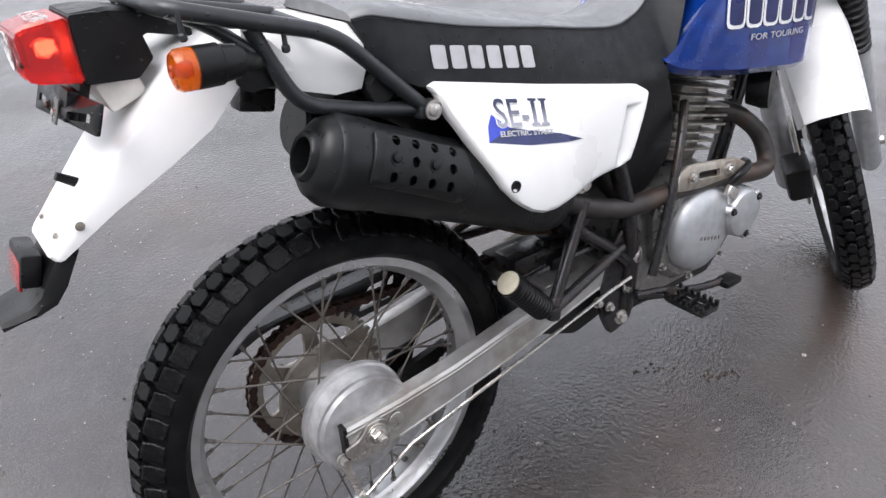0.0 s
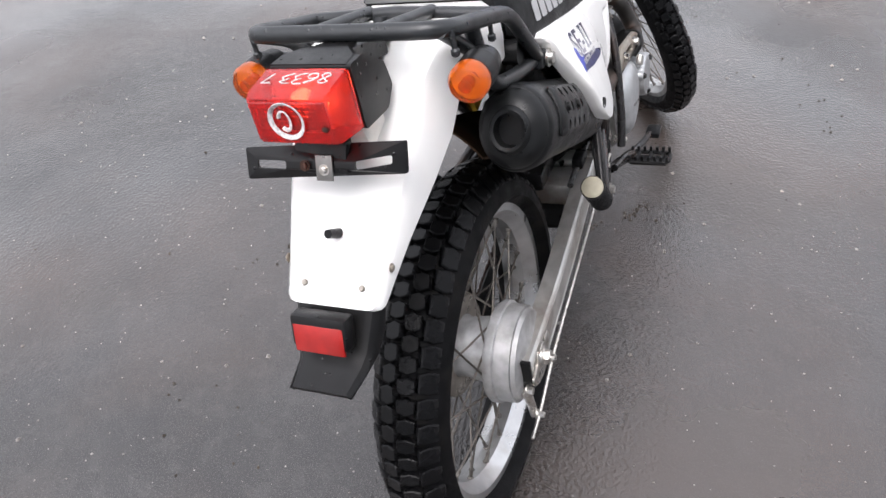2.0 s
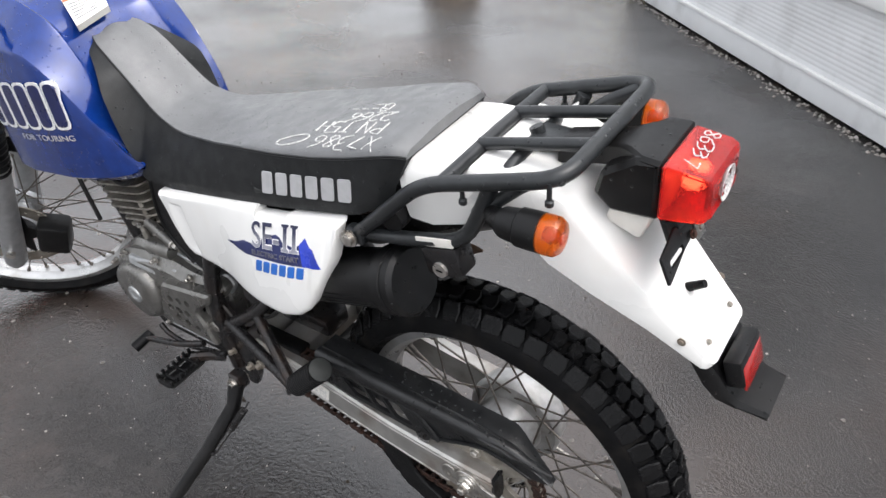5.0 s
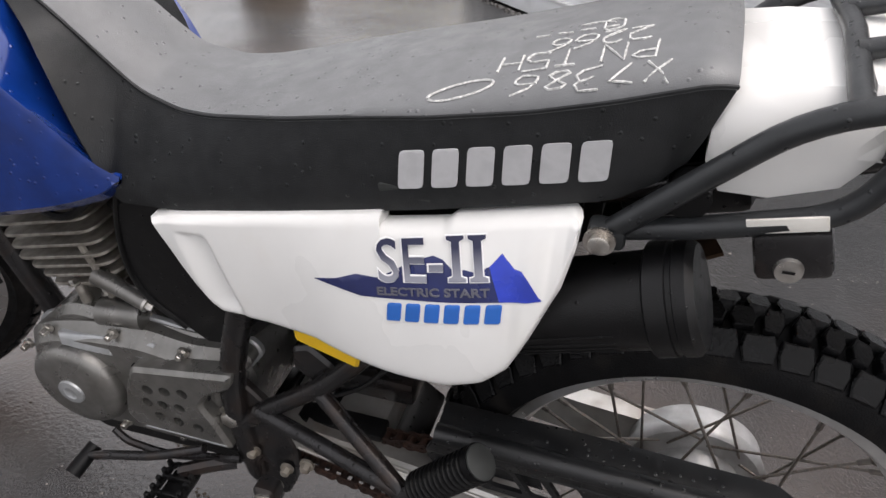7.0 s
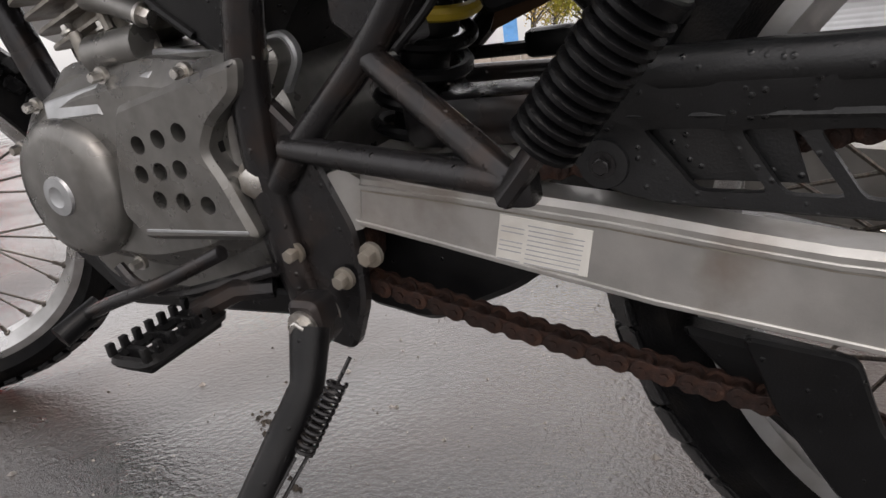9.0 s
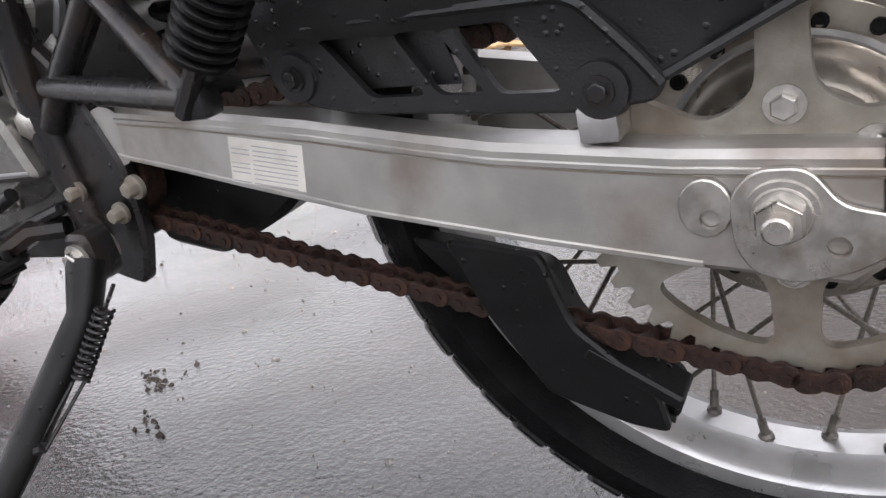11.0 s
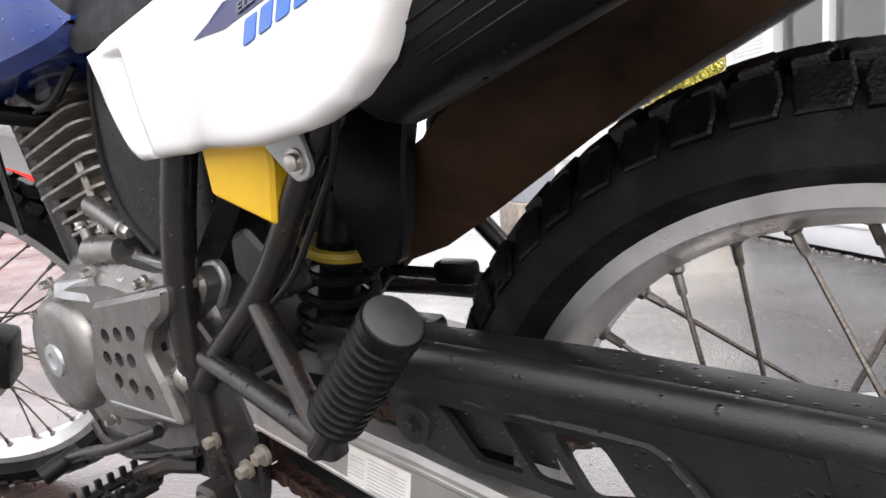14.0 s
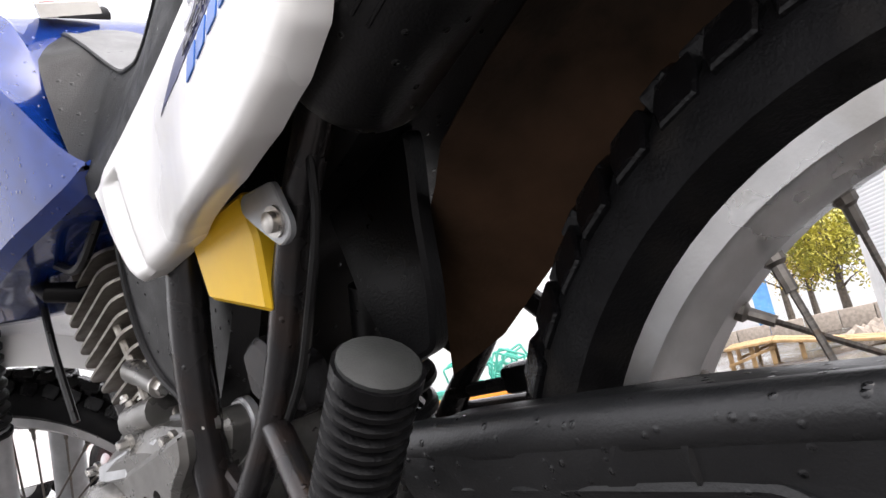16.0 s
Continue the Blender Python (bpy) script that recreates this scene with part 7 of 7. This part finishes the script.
for pts, r, nm in (([(1.05, 0.12, 1.0), (0.95, 0.09, 0.80), (0.90, 0.075, 0.70), (0.885, 0.085, 0.62), (0.86, 0.09, 0.53)], 0.0045, "clutch_cable"), ([(0.66, 0.085, 0.70), (0.70, 0.10, 0.66), (0.80, 0.095, 0.70), (0.92, 0.08, 0.68)], 0.005, "breather_hose"),
                   ([(0.285, 0.112, 0.66), (0.297, 0.112, 0.60), (0.365, 0.110, 0.515), (0.40, 0.108, 0.49)], 0.003, "brake_light_cable"), ([(0.36, -0.09, 0.62), (0.42, -0.10, 0.55), (0.50, -0.11, 0.52)], 0.004, "drain_hose")):
    part(nm, tube(pts, r, 8, bend=0.05), BLACK, bike)

# front end, steered to the left
RAKE = radians(27)
STEER = radians(42)
axle0 = Vector((1.405, 0, 0.326))
fw = Vector((math.cos(RAKE), 0, math.sin(RAKE)))
up = Vector((-math.sin(RAKE), 0, math.cos(RAKE)))
pivot = axle0 - fw * 0.04
steer_m = Matrix.Translation(pivot) @ Matrix.Rotation(STEER, 4, up) @ Matrix.Translation(-pivot)


def front(name, bm, mat, parent, label="", angle=38):
    return part(name, bm, mat, parent, label, angle)


fork = front("front_fork", (lambda b: [tube([axle0 + Vector((0, s * 0.095, 0)) + up * a for a in (-0.075, -0.06, 0.30)], [0.02, 0.027, 0.027], 16, bm=b) for s in (1, -1)] and b)(bmesh.new()), CASE_LIGHT, bike, "telescopic front fork, steered to one side")
fork.matrix_basis = steer_m
ub = bmesh.new()
for s in (1, -1):
    tube([axle0 + Vector((0, s * 0.095, 0)) + up * a for a in (0.34, 0.70)], 0.021, 14, bm=ub)
box(axle0 + up * 0.50 - fw * 0.02, (0.07, 0.25, 0.04), 0.01, Matrix.Rotation(-RAKE, 4, "Y"), bm=ub)
box(axle0 + up * 0.67 - fw * 0.02, (0.07, 0.25, 0.03), 0.01, Matrix.Rotation(-RAKE, 4, "Y"), bm=ub)
part("fork_tube", ub, FRAME, fork)
for s in (1, -1):
    n = 40
    part("fork_boot", tube([axle0 + Vector((0, s * 0.095, 0)) + up * (0.29 + 0.18 * i / n) for i in range(n + 1)], [0.031 if i % 4 < 2 else 0.025 for i in range(n + 1)], 14), BLACK, fork, "black ribbed rubber boot")
fwheel = part("front_wheel", rim_mesh(tuple(axle0), 0.277, 0.026), RIM, bike, "wire-spoked alloy front wheel")
fwheel.matrix_basis = steer_m
wheel_parts(fwheel, tuple(axle0), 0.277, 0.026, 0.345, 0.041, 0.04, 0.03)
fb = part("tread_block", tread_block(0.011, 0.014, 0.010, 0.009, 0), KNOB, fwheel)
tread(fwheel, tuple(axle0), 0.345, 0.041, 64, [(0.25, 0.0, fb), (-0.25, 0.5, fb), (0.85, 0.5, fb), (-0.85, 0.0, fb)])
part("hub", lathe([(-0.05, 0.02), (-0.045, 0.045), (-0.03, 0.046), (-0.025, 0.03), (0.025, 0.03), (0.03, 0.046), (0.045, 0.05), (0.05, 0.02)], 28, tuple(axle0)), CASE_LIGHT, fwheel)
part("axle", tube([axle0 + Vector((0, -0.13, 0)), axle0 + Vector((0, 0.13, 0))], 0.011, 12), STEEL, fwheel)
disc = [(0.115 * math.sin(a), 0.115 * math.cos(a)) for a in (2 * math.pi * i / 48 for i in range(48))]
dh = [circle(0.098 * math.sin(a) if i % 2 else 0.108 * math.sin(a), 0.098 * math.cos(a) if i % 2 else 0.108 * math.cos(a), 0.0035, 8) for i, a in ((i, 2 * math.pi * i / 24) for i in range(24))]
dk = slab(disc, 0.058, 0.062, [circle(0, 0, 0.082, 32)] + dh, ch=0.0004)
bmesh.ops.translate(dk, vec=axle0, verts=dk.verts)
part("brake_disc", dk, DULL, fwheel, "drilled brake disc")
part("disc_carrier", slab([(axle0.x + (0.09 if i % 2 else 0.04) * math.sin(math.pi * i / 5), axle0.z + (0.09 if i % 2 else 0.04) * math.cos(math.pi * i / 5)) for i in range(10)], 0.056, 0.059, ch=0.0005), BLACK, fwheel)
part("brake_caliper", box(axle0 + Vector((-0.10, 0.075, -0.01)), (0.075, 0.06, 0.10), 0.012, Matrix.Rotation(-RAKE, 4, "Y")), BLACK, fork)
ff = []
for i in range(17):
    a = radians(-66 + 108 * i / 16)
    w = 0.055 + 0.015 * math.sin(math.pi * i / 16)
    c = axle0 + Vector((math.sin(a), 0, math.cos(a))) * (0.41 + 0.075 * max(0.0, (8 - i) / 8) + 0.02 * max(0.0, (i - 8) / 8))
    o = Vector((math.sin(a), 0, math.cos(a)))
    ff.append([tuple(c + o * k + Vector((0, y, 0))) for y, k in ((-w - 0.012, -0.05), (-w, -0.006), (-w * 0.5, 0.012), (w * 0.5, 0.012), (w, -0.006), (w + 0.012, -0.05), (w + 0.008, -0.05), (w - 0.004, -0.010), (w * 0.5, 0.008), (-w * 0.5, 0.008), (-w + 0.004, -0.010), (-w - 0.008, -0.05))])
ffend = part("front_fender", loft(ff), WHITE, fork, "white plastic front fender")
hb = tube([(1.02, 0.38, 1.10), (1.06, 0.22, 1.10), (1.10, 0.10, 1.05), (1.10, -0.10, 1.05), (1.06, -0.22, 1.10), (1.02, -0.38, 1.10)], 0.011, 12, bend=0.05)
bars = part("handlebar", hb, FRAME, bike, "black handlebar")
bars.matrix_basis = steer_m
for s in (1, -1):
    part("grip", tube([(1.045, s * 0.27, 1.10), (1.02, s * 0.385, 1.10)], 0.016, 12), GRIP, bars)
part("headlamp", lathe([(-0.09, 0), (-0.09, 0.09), (0.02, 0.10), (0.035, 0.095), (0.05, 0.05), (0.05, 0)], 32), BLACK, fork, "round headlamp").matrix_basis = Matrix.Translation((1.28, 0, 0.92)) @ Matrix.Rotation(radians(-90), 4, "Z")
part("horn", lathe([(-0.03, 0), (-0.03, 0.035), (0.0, 0.042), (0.012, 0.040), (0.012, 0.02), (0.02, 0.0)], 24), BLACK, bike, "round black horn").matrix_basis = Matrix.Translation((0.925, -0.085, 0.618)) @ Matrix.Rotation(radians(205), 4, "Z")
